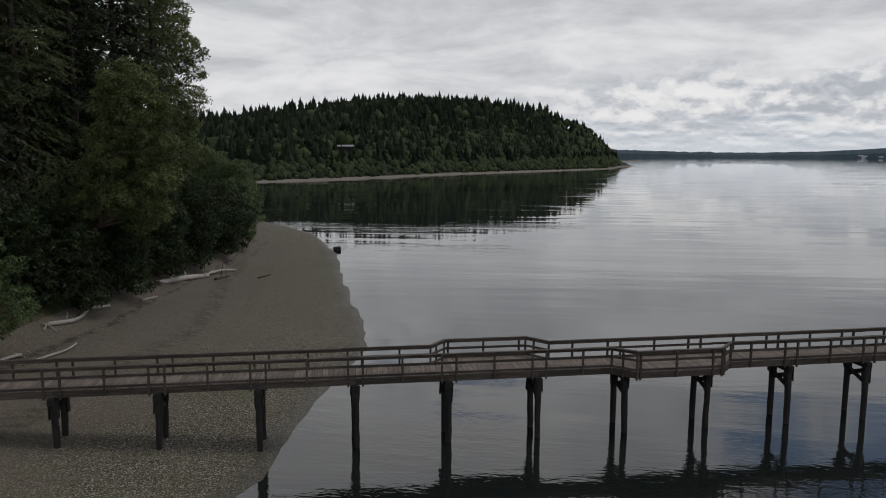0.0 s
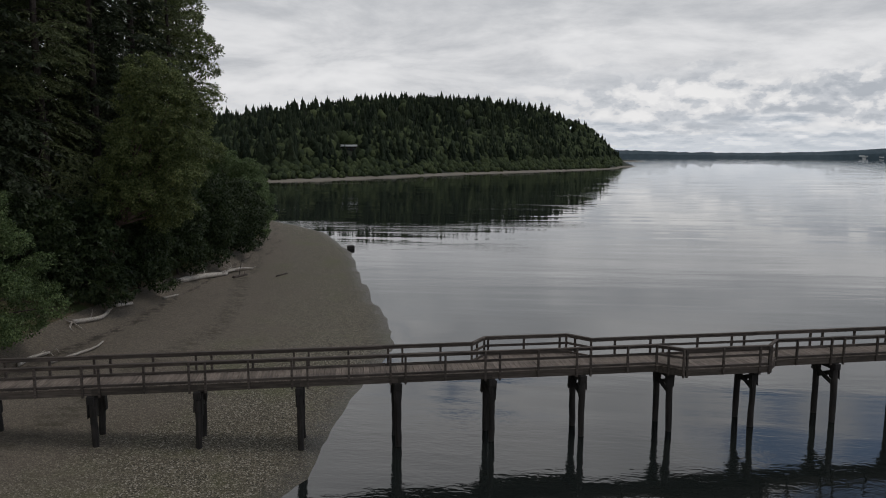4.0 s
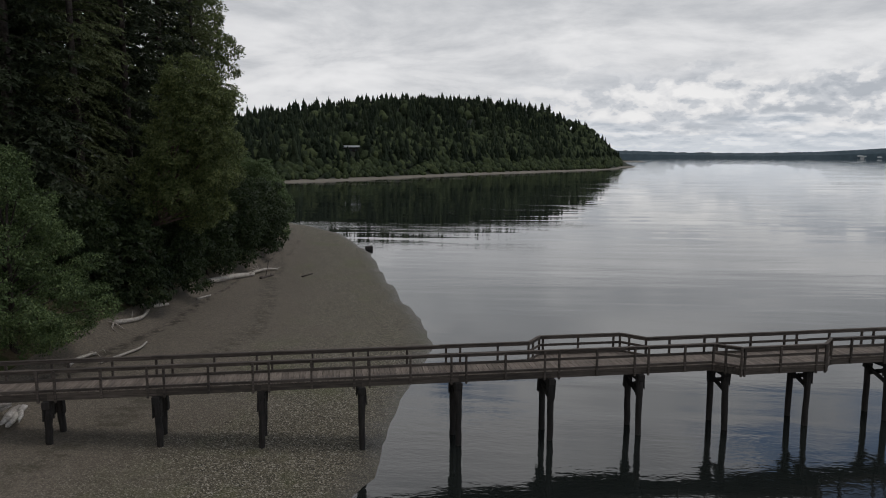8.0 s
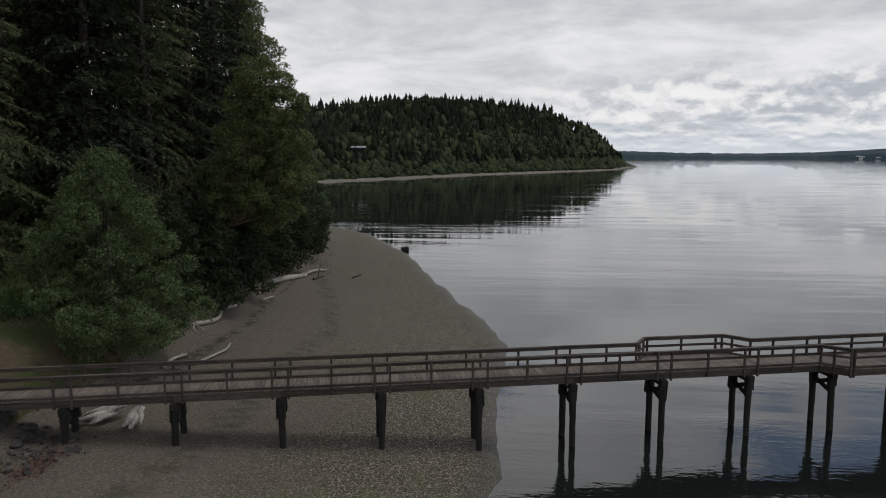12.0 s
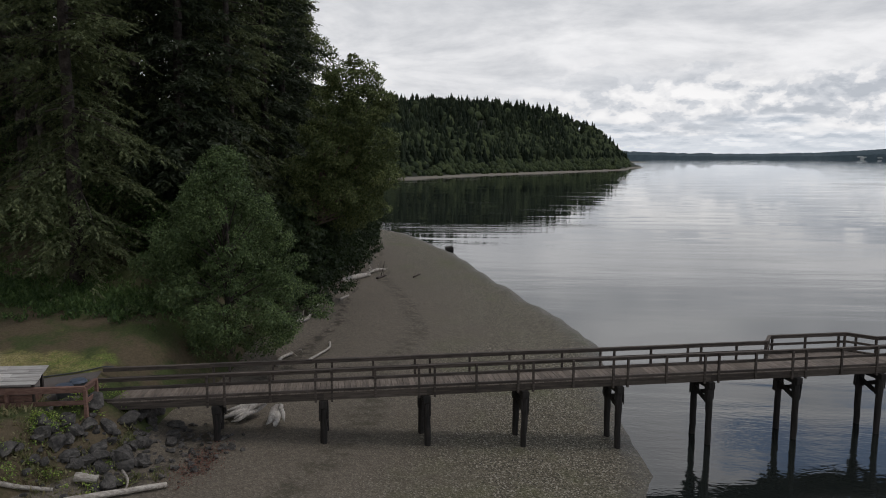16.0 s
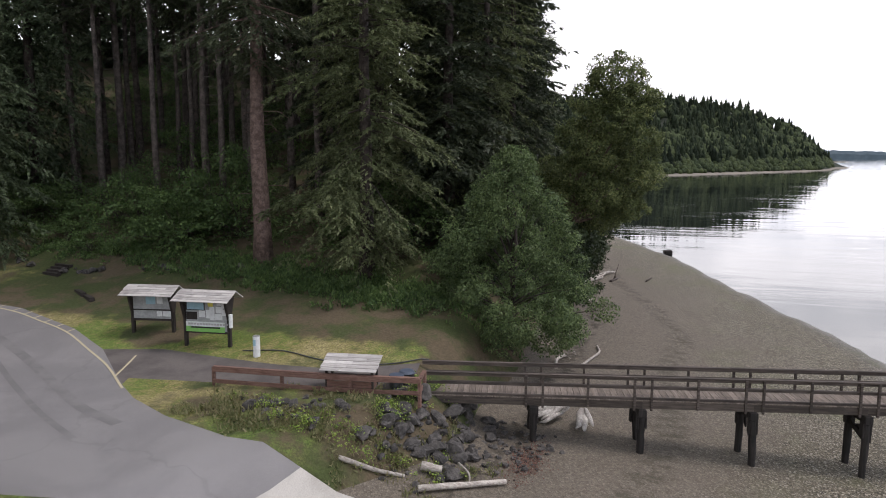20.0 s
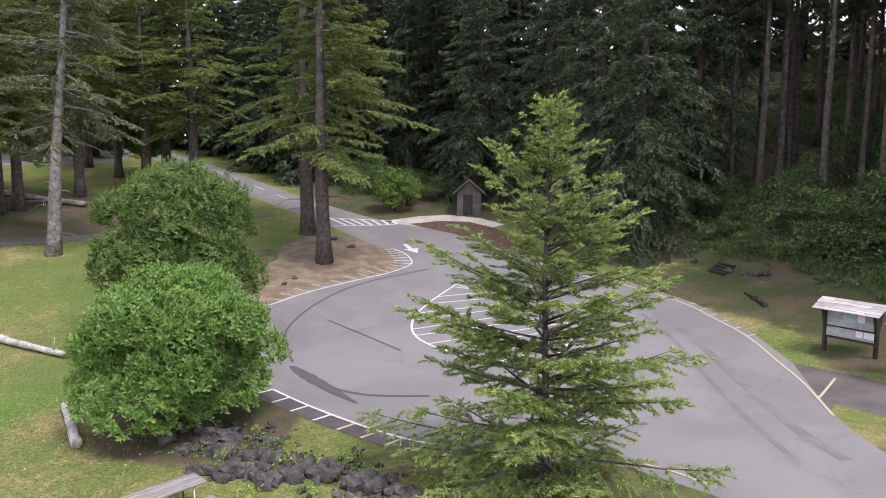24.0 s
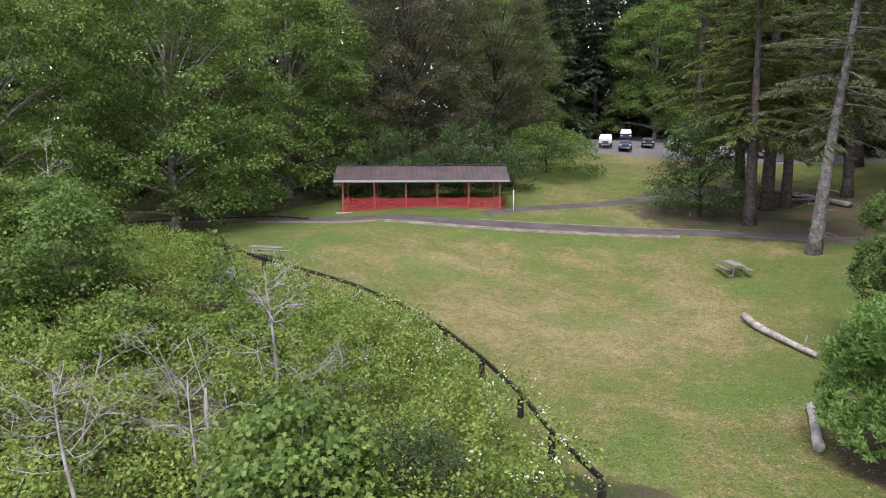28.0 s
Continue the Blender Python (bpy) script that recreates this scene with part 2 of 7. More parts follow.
def turf(n, vec):
    """Mown grass: green, clovery, yellowed and worn, wandering at several scales down to single tufts."""
    big = n.noise(vec, 0.07, 4, 0.55, 0.6)
    mid = n.noise(n.vmath("ADD", vec, (31, 7, 0)), 0.42, 6, 0.65, 0.3)
    sml = n.noise(vec, 3.2, 5, 0.7)
    tuft = n.noise(vec, 13.0, 5, 0.85)
    dry = n.math("ADD", n.math("MULTIPLY", big, 0.44), n.math("ADD", n.math("MULTIPLY", mid, 0.28), n.math("MULTIPLY", sml, 0.34)))
    c = n.ramp(dry, [(0.44, (0.080, 0.132, 0.024)), (0.53, (0.130, 0.158, 0.038)), (0.58, (0.205, 0.182, 0.070)), (0.66, (0.29, 0.25, 0.12))])
    clover = n.step(n.noise(n.vmath("ADD", vec, (9, 4, 2)), 0.16, 5, 0.6), 0.50, 0.64)
    c = n.mix(n.math("MULTIPLY", clover, 0.42), c, (0.075, 0.175, 0.022))
    speck = n.step(n.noise(n.vmath("ADD", vec, (3, 8, 5)), 3.1, 5, 0.8), 0.50, 0.70)
    c = n.mix(n.math("MULTIPLY", speck, 0.28), c, (0.26, 0.25, 0.11))
    k = n.ramp(tuft, [(0.40, (0.45,) * 3), (0.60, (1.46,) * 3)])
    return n.mix(1.0, c, k, "MULTIPLY"), tuft


def park_floor(n, vec):
    """Lawn that passes softly into woodland floor, by the mask that the ground carries. The floor's brown also paints
    tree and bush shade onto the lawn.
    """
    a, ha = turf(n, vec)
    b, hb = duff(n, vec)
    k = n.add("Attribute")
    k.attribute_name = "wood"
    edge = n.math("ADD", k.outputs["Fac"], n.math("MULTIPLY", n.math("SUBTRACT", n.noise(vec, 0.9, 5, 0.65), 0.5), 0.9))
    return n.mix(n.step(edge, 0.35, 0.65), a, b), ha


def duff(n, vec):
    """Woodland floor: needles, leaf litter, moss and low green."""
    f = n.noise(vec, 0.4, 5, 0.6)
    g = n.noise(vec, 8.0, 4, 0.7)
    c = n.mix(n.step(f, 0.42, 0.6), (0.105, 0.082, 0.050), (0.055, 0.072, 0.022))
    return n.mix(1.0, c, n.ramp(g, [(0.25, (0.55,) * 3), (0.75, (1.25,) * 3)]), "MULTIPLY"), g


def asphalt(n, vec):
    f = n.noise(vec, 0.22, 5, 0.6, 0.6)
    g = n.noise(vec, 60.0, 2, 0.7)
    c = n.mix(n.step(f, 0.38, 0.62), (0.178, 0.173, 0.173), (0.212, 0.206, 0.204))
    crack = n.add("TexVoronoi", feature="DISTANCE_TO_EDGE", ins={"Vector": n.vmath("ADD", vec, n.vmath("MULTIPLY", n.add("TexNoise", ins={"Vector": vec, "Scale": 0.9}).outputs["Color"], (2.0, 2.0, 0.0))), "Scale": 0.13})
    c = n.mix(n.math("MULTIPLY", n.step(crack.outputs["Distance"], 0.010, 0.003), 0.14), c, (0.06, 0.06, 0.06))
    return n.mix(1.0, c, n.ramp(g, [(0.3, (0.8,) * 3), (0.7, (1.12,) * 3)]), "MULTIPLY"), g


def water_build():
    m = bpy.data.materials.new("sea_water")
    m.use_nodes = True
    n = Nodes(m.node_tree)
    vec = n.add("TexCoord").outputs["Object"]
    # long low ripples from the north-east, fine cat's-paws in patches
    v0 = n.vmath("MULTIPLY", vec, (0.022, 0.15, 1))
    v1 = n.vmath("MULTIPLY", vec, (0.07, 0.40, 1))
    v2 = n.vmath("MULTIPLY", vec, (0.55, 1.5, 1))
    w0 = n.noise(v0, 1.0, 1, 0.4, 0.5)
    w1 = n.noise(v1, 1.0, 2, 0.5, 0.4)
    w2 = n.noise(v2, 1.0, 3, 0.6, 0.2)
    w3 = n.noise(n.vmath("MULTIPLY", vec, (3.0, 5.0, 1)), 1.0, 2, 0.5)
    paws = n.step(n.noise(n.vmath("MULTIPLY", vec, (0.016, 0.05, 1)), 1.0, 4, 0.55, 0.5), 0.47, 0.62)
    h = n.math("ADD", n.math("MULTIPLY", w0, 0.62), n.math("MULTIPLY", n.math("MULTIPLY", w1, n.math("ADD", 0.5, paws)), 0.17))
    h = n.math("ADD", h, n.math("MULTIPLY", n.math("MULTIPLY", w2, n.math("ADD", 0.12, paws)), 0.13))
    h = n.math("ADD", h, n.math("MULTIPLY", n.math("MULTIPLY", w3, n.math("ADD", 0.15, paws)), 0.05))
    bump = n.add("Bump", ins={"Strength": 0.09, "Distance": 1.0, "Height": h})
    p = n.add("BsdfPrincipled", ins={"Base Color": (0.013, 0.016, 0.015, 1), "Roughness": 0.006, "IOR": 1.72, "Normal": bump.outputs[0]})
    n.t.links.new(p.outputs[0], n.add("OutputMaterial").inputs[0])
    return m


M_BEACH = surface("shingle", pebbles, 0.9, bump=0.8, bump_dist=0.03)
M_DUFF = surface("park_floor", park_floor, 0.95, bump=0.7, bump_dist=0.05)
M_ASPHALT = surface("asphalt", asphalt, 0.88, bump=0.25, bump_dist=0.006)
M_PATH = surface("path_asphalt", two_tone((0.085, 0.076, 0.072), (0.135, 0.12, 0.112), 0.6, 30), 0.9, bump=0.3)
M_CONCRETE = surface("concrete", two_tone((0.36, 0.345, 0.31), (0.46, 0.44, 0.40), 0.7, 25, 0.2), 0.85, bump=0.2, bump_dist=0.01)
M_MULCH = surface("bark_mulch", two_tone((0.075, 0.045, 0.032), (0.14, 0.085, 0.06), 2.0, 16, 0.6), 0.95, bump=0.9, bump_dist=0.06)
M_NEEDLE_BED = surface("fallen_needles", two_tone((0.17, 0.13, 0.088), (0.29, 0.235, 0.165), 0.9, 14, 0.5), 0.95, bump=0.6, bump_dist=0.04)
M_GRAVEL = surface("worn_gravel", two_tone((0.36, 0.325, 0.27), (0.22, 0.20, 0.15), 1.0, 9, 0.6), 0.95, bump=0.5)
M_WATER = water_build()


def far_ground(n, vec):
    """Shingle at the water, then near-black green over the wooded ground above."""
    f = n.noise(vec, 0.05, 5, 0.6)
    c = n.mix(f, (0.23, 0.205, 0.17), (0.15, 0.137, 0.11))
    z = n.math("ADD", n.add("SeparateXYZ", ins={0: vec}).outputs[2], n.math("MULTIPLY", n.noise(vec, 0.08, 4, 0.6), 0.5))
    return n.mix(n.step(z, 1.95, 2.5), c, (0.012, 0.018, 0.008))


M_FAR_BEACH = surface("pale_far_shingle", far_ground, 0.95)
M_DECK = surface("deck_board", weathered((0.12, 0.098, 0.082), (0.235, 0.198, 0.168), 1), 0.85, bump=0.35, bump_dist=0.006)
M_RAIL = surface("rail_timber", weathered((0.042, 0.034, 0.029), (0.105, 0.087, 0.075), 0), 0.85, bump=0.35, bump_dist=0.006)
M_PILE = surface("creosoted_pile", weathered((0.012, 0.011, 0.010), (0.03, 0.026, 0.024), 2, dark=(0.008, 0.008, 0.008)), 0.8, bump=0.6, bump_dist=0.02)
M_BEAM = surface("beam_timber", weathered((0.045, 0.037, 0.031), (0.100, 0.083, 0.070), 0), 0.85, bump=0.4, bump_dist=0.01)
M_BARK = surface("fir_bark", two_tone((0.038, 0.030, 0.026), (0.098, 0.080, 0.070), 3.0, 14, 0.55), 0.95, bump=0.9, bump_dist=0.05)
M_BARK_WOOD = surface("grey_fir_bark", two_tone((0.068, 0.056, 0.050), (0.150, 0.126, 0.113), 3.0, 14, 0.5), 0.95, bump=0.9, bump_dist=0.05)
M_BARK_RED = surface("reddish_fir_bark", two_tone((0.115, 0.078, 0.066), (0.23, 0.165, 0.142), 3.0, 14, 0.5), 0.95, bump=0.9, bump_dist=0.05)
M_BARK_PALE = surface("pale_bark", two_tone((0.17, 0.155, 0.14), (0.34, 0.32, 0.30), 2.5, 10, 0.5), 0.9, bump=0.7, bump_dist=0.03)
M_DRIFT = surface("driftwood", weathered((0.24, 0.21, 0.18), (0.50, 0.47, 0.42), 0, dark=(0.11, 0.09, 0.08)), 0.85, bump=0.6, bump_dist=0.02)
M_LOG = surface("bleached_log", two_tone((0.34, 0.315, 0.29), (0.62, 0.59, 0.55), 2.0, 12, 0.45), 0.85, bump=0.7, bump_dist=0.03)
M_ROCK = surface("riprap_rock", two_tone((0.042, 0.040, 0.038), (0.130, 0.121, 0.112), 1.6, 12, 0.5), 0.9, bump=0.7, bump_dist=0.05)
# much darker than the grey alder leaf below: shade is put into its colour
M_LEAF_ALDER_SHADED = foliage((0.012, 0.023, 0.005), (0.027, 0.046, 0.011), (0.065, 0.091, 0.023), name="alder_leaf")
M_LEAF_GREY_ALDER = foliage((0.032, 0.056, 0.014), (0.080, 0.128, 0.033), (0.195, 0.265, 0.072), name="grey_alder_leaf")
M_LEAF_MADRONA = foliage((0.038, 0.057, 0.013), (0.108, 0.143, 0.034), (0.25, 0.29, 0.075), name="madrona_leaf")
M_LEAF_MAPLE = foliage((0.036, 0.080, 0.014), (0.125, 0.222, 0.040), (0.32, 0.45, 0.10), name="maple_leaf", cool=0.03, patch_size=0.34, speckle=0.35)
M_LEAF_OLIVE = foliage((0.042, 0.052, 0.018), (0.105, 0.118, 0.042), (0.20, 0.20, 0.075), name="olive_leaf")
M_LEAF_SHRUB = foliage((0.030, 0.062, 0.012), (0.075, 0.135, 0.027), (0.17, 0.26, 0.05), name="shrub_leaf")
M_LEAF_BRAMBLE = foliage((0.075, 0.145, 0.022), (0.190, 0.295, 0.050), (0.38, 0.48, 0.11), name="bramble_leaf", cool=0.02)
M_LEAF_BUSH = foliage((0.041, 0.088, 0.018), (0.100, 0.175, 0.039), (0.21, 0.315, 0.085), rough=0.6, name="bush_leaf", cool=0.02)
M_LEAF_LAUREL = foliage((0.058, 0.135, 0.022), (0.142, 0.270, 0.052), (0.30, 0.46, 0.12), rough=0.48, name="laurel_leaf", cool=0.02)
# darkened copy of the fir needle, its colour holding the shade
M_NEEDLE_SHADED = foliage((0.020, 0.029, 0.013), (0.043, 0.060, 0.025), (0.082, 0.105, 0.044), name="deep_fir_needle")
# brightened copy of the fir needle: light from the front painted into it
M_NEEDLE_GREY_LIT = foliage((0.052, 0.070, 0.028), (0.110, 0.140, 0.056), (0.20, 0.235, 0.098), name="grey_fir_needle", cool=0.06)
M_NEEDLE_HEMLOCK = foliage((0.032, 0.050, 0.022), (0.075, 0.110, 0.045), (0.145, 0.195, 0.080), name="hemlock_needle")
M_NEEDLE_SHOOT = foliage((0.13, 0.20, 0.046), (0.25, 0.34, 0.085), (0.42, 0.50, 0.15), name="new_fir_shoot", cool=0.02)
M_NEEDLE = foliage((0.030, 0.040, 0.017), (0.066, 0.086, 0.035), (0.125, 0.152, 0.064), name="fir_needle")
M_NEEDLE_OPEN = foliage((0.085, 0.122, 0.036), (0.185, 0.250, 0.072), (0.36, 0.43, 0.14), name="open_fir_needle", cool=0.02)
M_NEEDLE_YOUNG = foliage((0.095, 0.160, 0.045), (0.20, 0.29, 0.08), (0.36, 0.45, 0.14), name="young_fir_needle", cool=0.02)
M_NEEDLE_DRY = foliage((0.09, 0.11, 0.045), (0.175, 0.205, 0.082), (0.30, 0.335, 0.15), name="lichen_needle")
def far_crowns(name, a, b, c):
    """Crowns seen over the bay: each tree its own green, mottled by its boughs."""
    def build(n, vec):
        r = n.add("NewGeometry").outputs["Random Per Island"]
        g = n.noise(vec, 0.9, 4, 0.7)
        f = n.math("ADD", n.math("MULTIPLY", r, 0.6), n.math("MULTIPLY", n.noise(vec, 0.03, 3, 0.5), 0.4))
        col = n.ramp(f, [(0.15, a), (0.5, b), (0.85, c)])
        return n.mix(1.0, col, n.ramp(g, [(0.32, (0.6,) * 3), (0.68, (1.25,) * 3)]), "MULTIPLY"), g
    return surface(name, build, 0.9, 0.0, 0.1, 1.0, 0.6)


M_FAR_FIR = far_crowns("headland_fir", (0.017, 0.025, 0.017), (0.029, 0.041, 0.024), (0.045, 0.059, 0.033))
M_FAR_LEAF = far_crowns("headland_leaf", (0.027, 0.039, 0.022), (0.046, 0.062, 0.029), (0.076, 0.095, 0.043))
# blue-grey base: the haze of distance is tinted into the colour
M_HAZED_SHORE = surface("far_shore_woods", two_tone((0.055, 0.085, 0.105), (0.075, 0.105, 0.125), 0.004, 0.05, 0.3), 1.0)
M_WHITE_LINE = plain("white_road_paint", (0.60, 0.60, 0.585), 0.7)
M_YELLOW_LINE = plain("faded_yellow_paint", (0.46, 0.41, 0.28), 0.75)
M_RED_WOOD = surface("red_stained_timber", weathered((0.12, 0.065, 0.05), (0.20, 0.12, 0.095), 0, dark=(0.08, 0.05, 0.042)), 0.85, bump=0.3, bump_dist=0.005)
M_DARK_WOOD = surface("dark_stained_timber", weathered((0.018, 0.015, 0.013), (0.046, 0.038, 0.033), 2, dark=(0.02, 0.018, 0.016)), 0.8, bump=0.3, bump_dist=0.005)
M_SHAKE = surface("weathered_roof_board", weathered((0.30, 0.285, 0.27), (0.50, 0.485, 0.465), 0, dark=(0.17, 0.16, 0.15)), 0.9, bump=0.5, bump_dist=0.01)
M_GREY_WOOD = surface("grey_timber", weathered((0.17, 0.16, 0.155), (0.33, 0.315, 0.30), 0, dark=(0.11, 0.10, 0.10)), 0.85, bump=0.4, bump_dist=0.006)
M_PAPER = plain("white_paper", (0.72, 0.74, 0.74), 0.8)

# ---- the lie of the land: metres, the water at z = 1 ----
SHORE_Y = [-90, -40, -15, 0, 10, 20, 28, 34, 38, 42, 48, 56, 66, 80, 94, 116, 135, 158, 200, 241, 262]
SHORE_X = [-30, -22, -19, -15, -13, -11, -9.1, -9.3, -9.4, -9.1, -8.9, -10.9, -14.2, -18.5, -22.5, -32.2, -46, -67.5, -130, -223, -270]
BANK_Y = [-90, -40, -20, -8, 2, 12, 17, 22, 25, 28, 33, 37, 60, 77, 93, 119, 146, 170, 215, 260]
BANK_X = [-40, -34, -33, -36, -37, -35.5, -34, -31.0, -30.2, -30.5, -30, -30.5, -31.5, -33, -36, -45, -62, -86, -156, -256]


def sstep(a, b, v):
    t = np.clip((v - a) / (b - a), 0, 1)
    return t * t * (3 - 2 * t)


def softplus(v, k):
    return np.logaddexp(0, v / k) * k


def upland_z(x, y):
    """Height of the lawns, the lot and the wooded slopes."""
    u = -x
    z = 4.5 + np.minimum(0.13 * softplus(u - 66, 3) - 0.05 * softplus(u - 125, 5), 14)
    z = z + np.minimum(0.13 * softplus(-y - 15, 2), 2.8)
    north = 0.17 * softplus(y - 24, 1.5) + 0.2 * softplus(y - 44, 4)
    inland = np.interp(y, BANK_Y, BANK_X) - x
    north = np.minimum(north, 0.4 + 0.45 * np.maximum(inland, 0))
    return np.minimum(z + np.minimum(north, 26), 32)


def ground_z(x, y):
    """Height of the ground: sea bed, beach, bank and upland, and the headland over the bay."""
    x, y = np.asarray(x, float), np.asarray(y, float)
    xs, xb = np.interp(y, SHORE_Y, SHORE_X), np.interp(y, BANK_Y, BANK_X)
    s = xs - x
    beach = np.interp(s, [-60, -8, 0, 5, 10, 16, 22, 30], [-4, -0.2, 1.0, 1.4, 1.78, 2.35, 2.7, 2.9])
    w = 3.5 + 3.0 * sstep(30, 45, y) + 2.0 * sstep(5, -5, y)
    k = sstep(0, 1, (xb + 0.6 * w - x) / w)
    near = beach + (np.maximum(upland_z(x, y), beach) - beach) * k
    # headland: a mound beyond the bay with a flat beach at its foot
    fx, fy = [-400, -240, -118, -88, -40, 19, 87, 140, 150, 400], [270, 275, 310, 358, 468, 562, 680, 900, 1300, 1300]
    front = y - np.interp(x, fx, fy)
    side = (150 - x) * 0.9
    far_in = np.minimum(front, np.where(y > 900, side, 1e9))
    far = np.interp(far_in, [-200, 0, 25, 40, 90, 200, 330, 520, 900], [-6, 1.0, 2.4, 4.5, 15, 42, 69, 83, 86])
    ridge = np.interp(x, [-900, -420, -260, -150, -60, 40, 90, 125, 150], [0.4, 0.45, 0.5, 0.74, 0.90, 0.98, 0.93, 0.76, 0.30])
    far = np.where(far > 4, 4 + (far - 4) * ridge, far)
    return np.where(y > 262, np.maximum(far, -6), near)

# ---- helpers for meshes ----
def mesh_ob(name, verts, faces, mat, parent=None, label="", smooth=False):
    """One mesh object from lists of corners and faces."""
    me = bpy.data.meshes.new(name)
    me.from_pydata([tuple(v) for v in verts], [], [tuple(f) for f in faces])
    me.materials.append(mat)
    if smooth:
        me.polygons.foreach_set("use_smooth", [True] * len(me.polygons))
    me.update()
    ob = new(name, me)
    if parent is not None:
        ob.parent = parent
    if label:
        tagged(ob, label)
    return ob


def part(name, bm, mat, parent=None, label="", smooth=False):
    """Links a bmesh as one mesh object under a thing or under a part."""
    me = bpy.data.meshes.new(name)
    bm.to_mesh(me)
    bm.free()
    me.materials.append(mat)
    if smooth:
        me.polygons.foreach_set("use_smooth", [True] * len(me.polygons))
    ob = new(name, me)
    if parent is not None:
        ob.parent = parent
    if label:
        tagged(ob, label)
    return ob


def empty(name, m, label="", category="", group="", kind=""):
    ob = new(name)
    ob.matrix_world = m
    return tagged(ob, label, category, group, kind)


def box(bm, lo, hi, bevel=0.0, m=None):
    """A box from corner to corner, with its edges eased."""
    c, s = [(a + b) / 2 for a, b in zip(lo, hi)], [abs(b - a) for a, b in zip(lo, hi)]
    mat = Matrix.LocRotScale(c, None, s)
    got = bmesh.ops.create_cube(bm, size=1, matrix=mat)["verts"]
    if bevel:
        es = list({e for v in got for e in v.link_edges})
        out = bmesh.ops.bevel(bm, geom=es, offset=bevel, segments=1, affect="EDGES", clamp_overlap=True)
        got = list({v for f in out["faces"] for v in f.verts} | {v for v in got if v.is_valid})
    if m is not None:
        bmesh.ops.transform(bm, matrix=m, verts=[v for v in got if v.is_valid])
    return got


def slab(name, lo, hi, mat, parent=None, bevel=0.008, label="", m=None):
    bm = bmesh.new()
    box(bm, lo, hi, bevel, m)
    return part(name, bm, mat, parent, label)


def tube_data(points, radii, sides=8, caps=True, wob=0.0, rng=None):
    """Corners and faces of a tapered tube along points."""
    P = np.array(points, float)
    T = np.gradient(P, axis=0)
    T /= np.linalg.norm(T, axis=1)[:, None] + 1e-9
    ref = np.array([0.0, 0.0, 1.0]) if abs(T[0][2]) < 0.9 else np.array([1.0, 0.0, 0.0])
    V, Fc = [], []
    for i, (p, t, r) in enumerate(zip(P, T, radii)):
        a = np.cross(t, ref)
        a /= np.linalg.norm(a) + 1e-9
        b = np.cross(t, a)
        for k in range(sides):
            w = 2 * math.pi * k / sides
            rr = r * (1 + (wob * (rng.random() - 0.5) if rng is not None else 0))
            V.append(p + rr * (math.cos(w) * a + math.sin(w) * b))
        if i:
            for k in range(sides):
                j = (k + 1) % sides
                Fc.append((i * sides - sides + k, i * sides - sides + j, i * sides + j, i * sides + k))
    if caps:
        Fc.append(tuple(range(sides))[::-1])
        Fc.append(tuple(range(len(V) - sides, len(V))))
    return V, Fc


def tubes(name, runs, mat, parent=None, sides=8, label="", wob=0.0, rng=None):
    """Several tapered tubes in one mesh (one trunk with its limbs)."""
    V, Fc = [], []
    for pts, radii in runs:
        v, f = tube_data(pts, radii, sides, True, wob, rng)
        o = len(V)
        V += v
        Fc += [tuple(i + o for i in q) for q in f]
    return mesh_ob(name, V, Fc, mat, parent, label, smooth=True)


# ---- the ground, cut along the borders of its surfaces ----
from mathutils.geometry import delaunay_2d_cdt

LOT = [(-32.7, 18.8), (-35.3, 18.5), (-38.6, 19.4), (-41.0, 20.5), (-42.6, 21.6), (-46.8, 24.9), (-50.5, 26.8), (-56.2, 28.6), (-62, 29.1), (-66.6, 28.4), (-73, 27.2),
       (-77.5, 26.6), (-81.7, 25.9), (-85.9, 24.3), (-88.4, 22.5), (-93.3, 20.6), (-99.8, 18.6), (-108, 16.5), (-125, 13), (-150, 9), (-150, 3), (-125, 7.4), (-108, 11.6),
       (-99.5, 13.6), (-91, 16.0), (-83.2, 17.6), (-77.7, 18.8), (-75.0, 18.2), (-73.2, 16.0), (-72.3, 13.6), (-70.3, 9.3), (-67.7, 6.2), (-63.5, 3.9), (-58, 2.9), (-52.6, 3.3),
       (-50.8, 4.1), (-48.5, 5.0), (-46.7, 5.9), (-45.3, 7.1), (-43.9, 9.2), (-42.4, 11.7), (-39.8, 12.8), (-37.0, 13.4), (-34.3, 13.8)]
RAMP = [(-32.7, 18.8), (-28, 19.9), (-14, 22.0), (-14, 16.5), (-28, 14.4), (-34.3, 13.8)]
PED = [(-42.6, 21.6), (-42.9, 22.3), (-39.2, 22.9), (-34.1, 23.6), (-31.2, 24.6), (-31.6, 26.9), (-33.2, 26.2), (-34.6, 25.5), (-37.6, 25.3), (-40.6, 25.4), (-44.0, 25.6), (-46.8, 24.9)]
WALKWAY = [(-88.4, 22.5), (-89.6, 23.2), (-89.4, 25.9), (-87.9, 28.3), (-84.5, 30.0), (-81.2, 30.6), (-81.2, 29.4), (-84.4, 28.6), (-86.6, 26.6), (-87.3, 23.9), (-85.9, 24.3)]
MULCH = [(-85.9, 24.3), (-87.3, 23.9), (-86.6, 26.6), (-84.4, 28.6), (-81.2, 29.4), (-77, 29.6), (-73.5, 28.6), (-73, 27.2), (-77.5, 26.6), (-81.7, 25.9)]


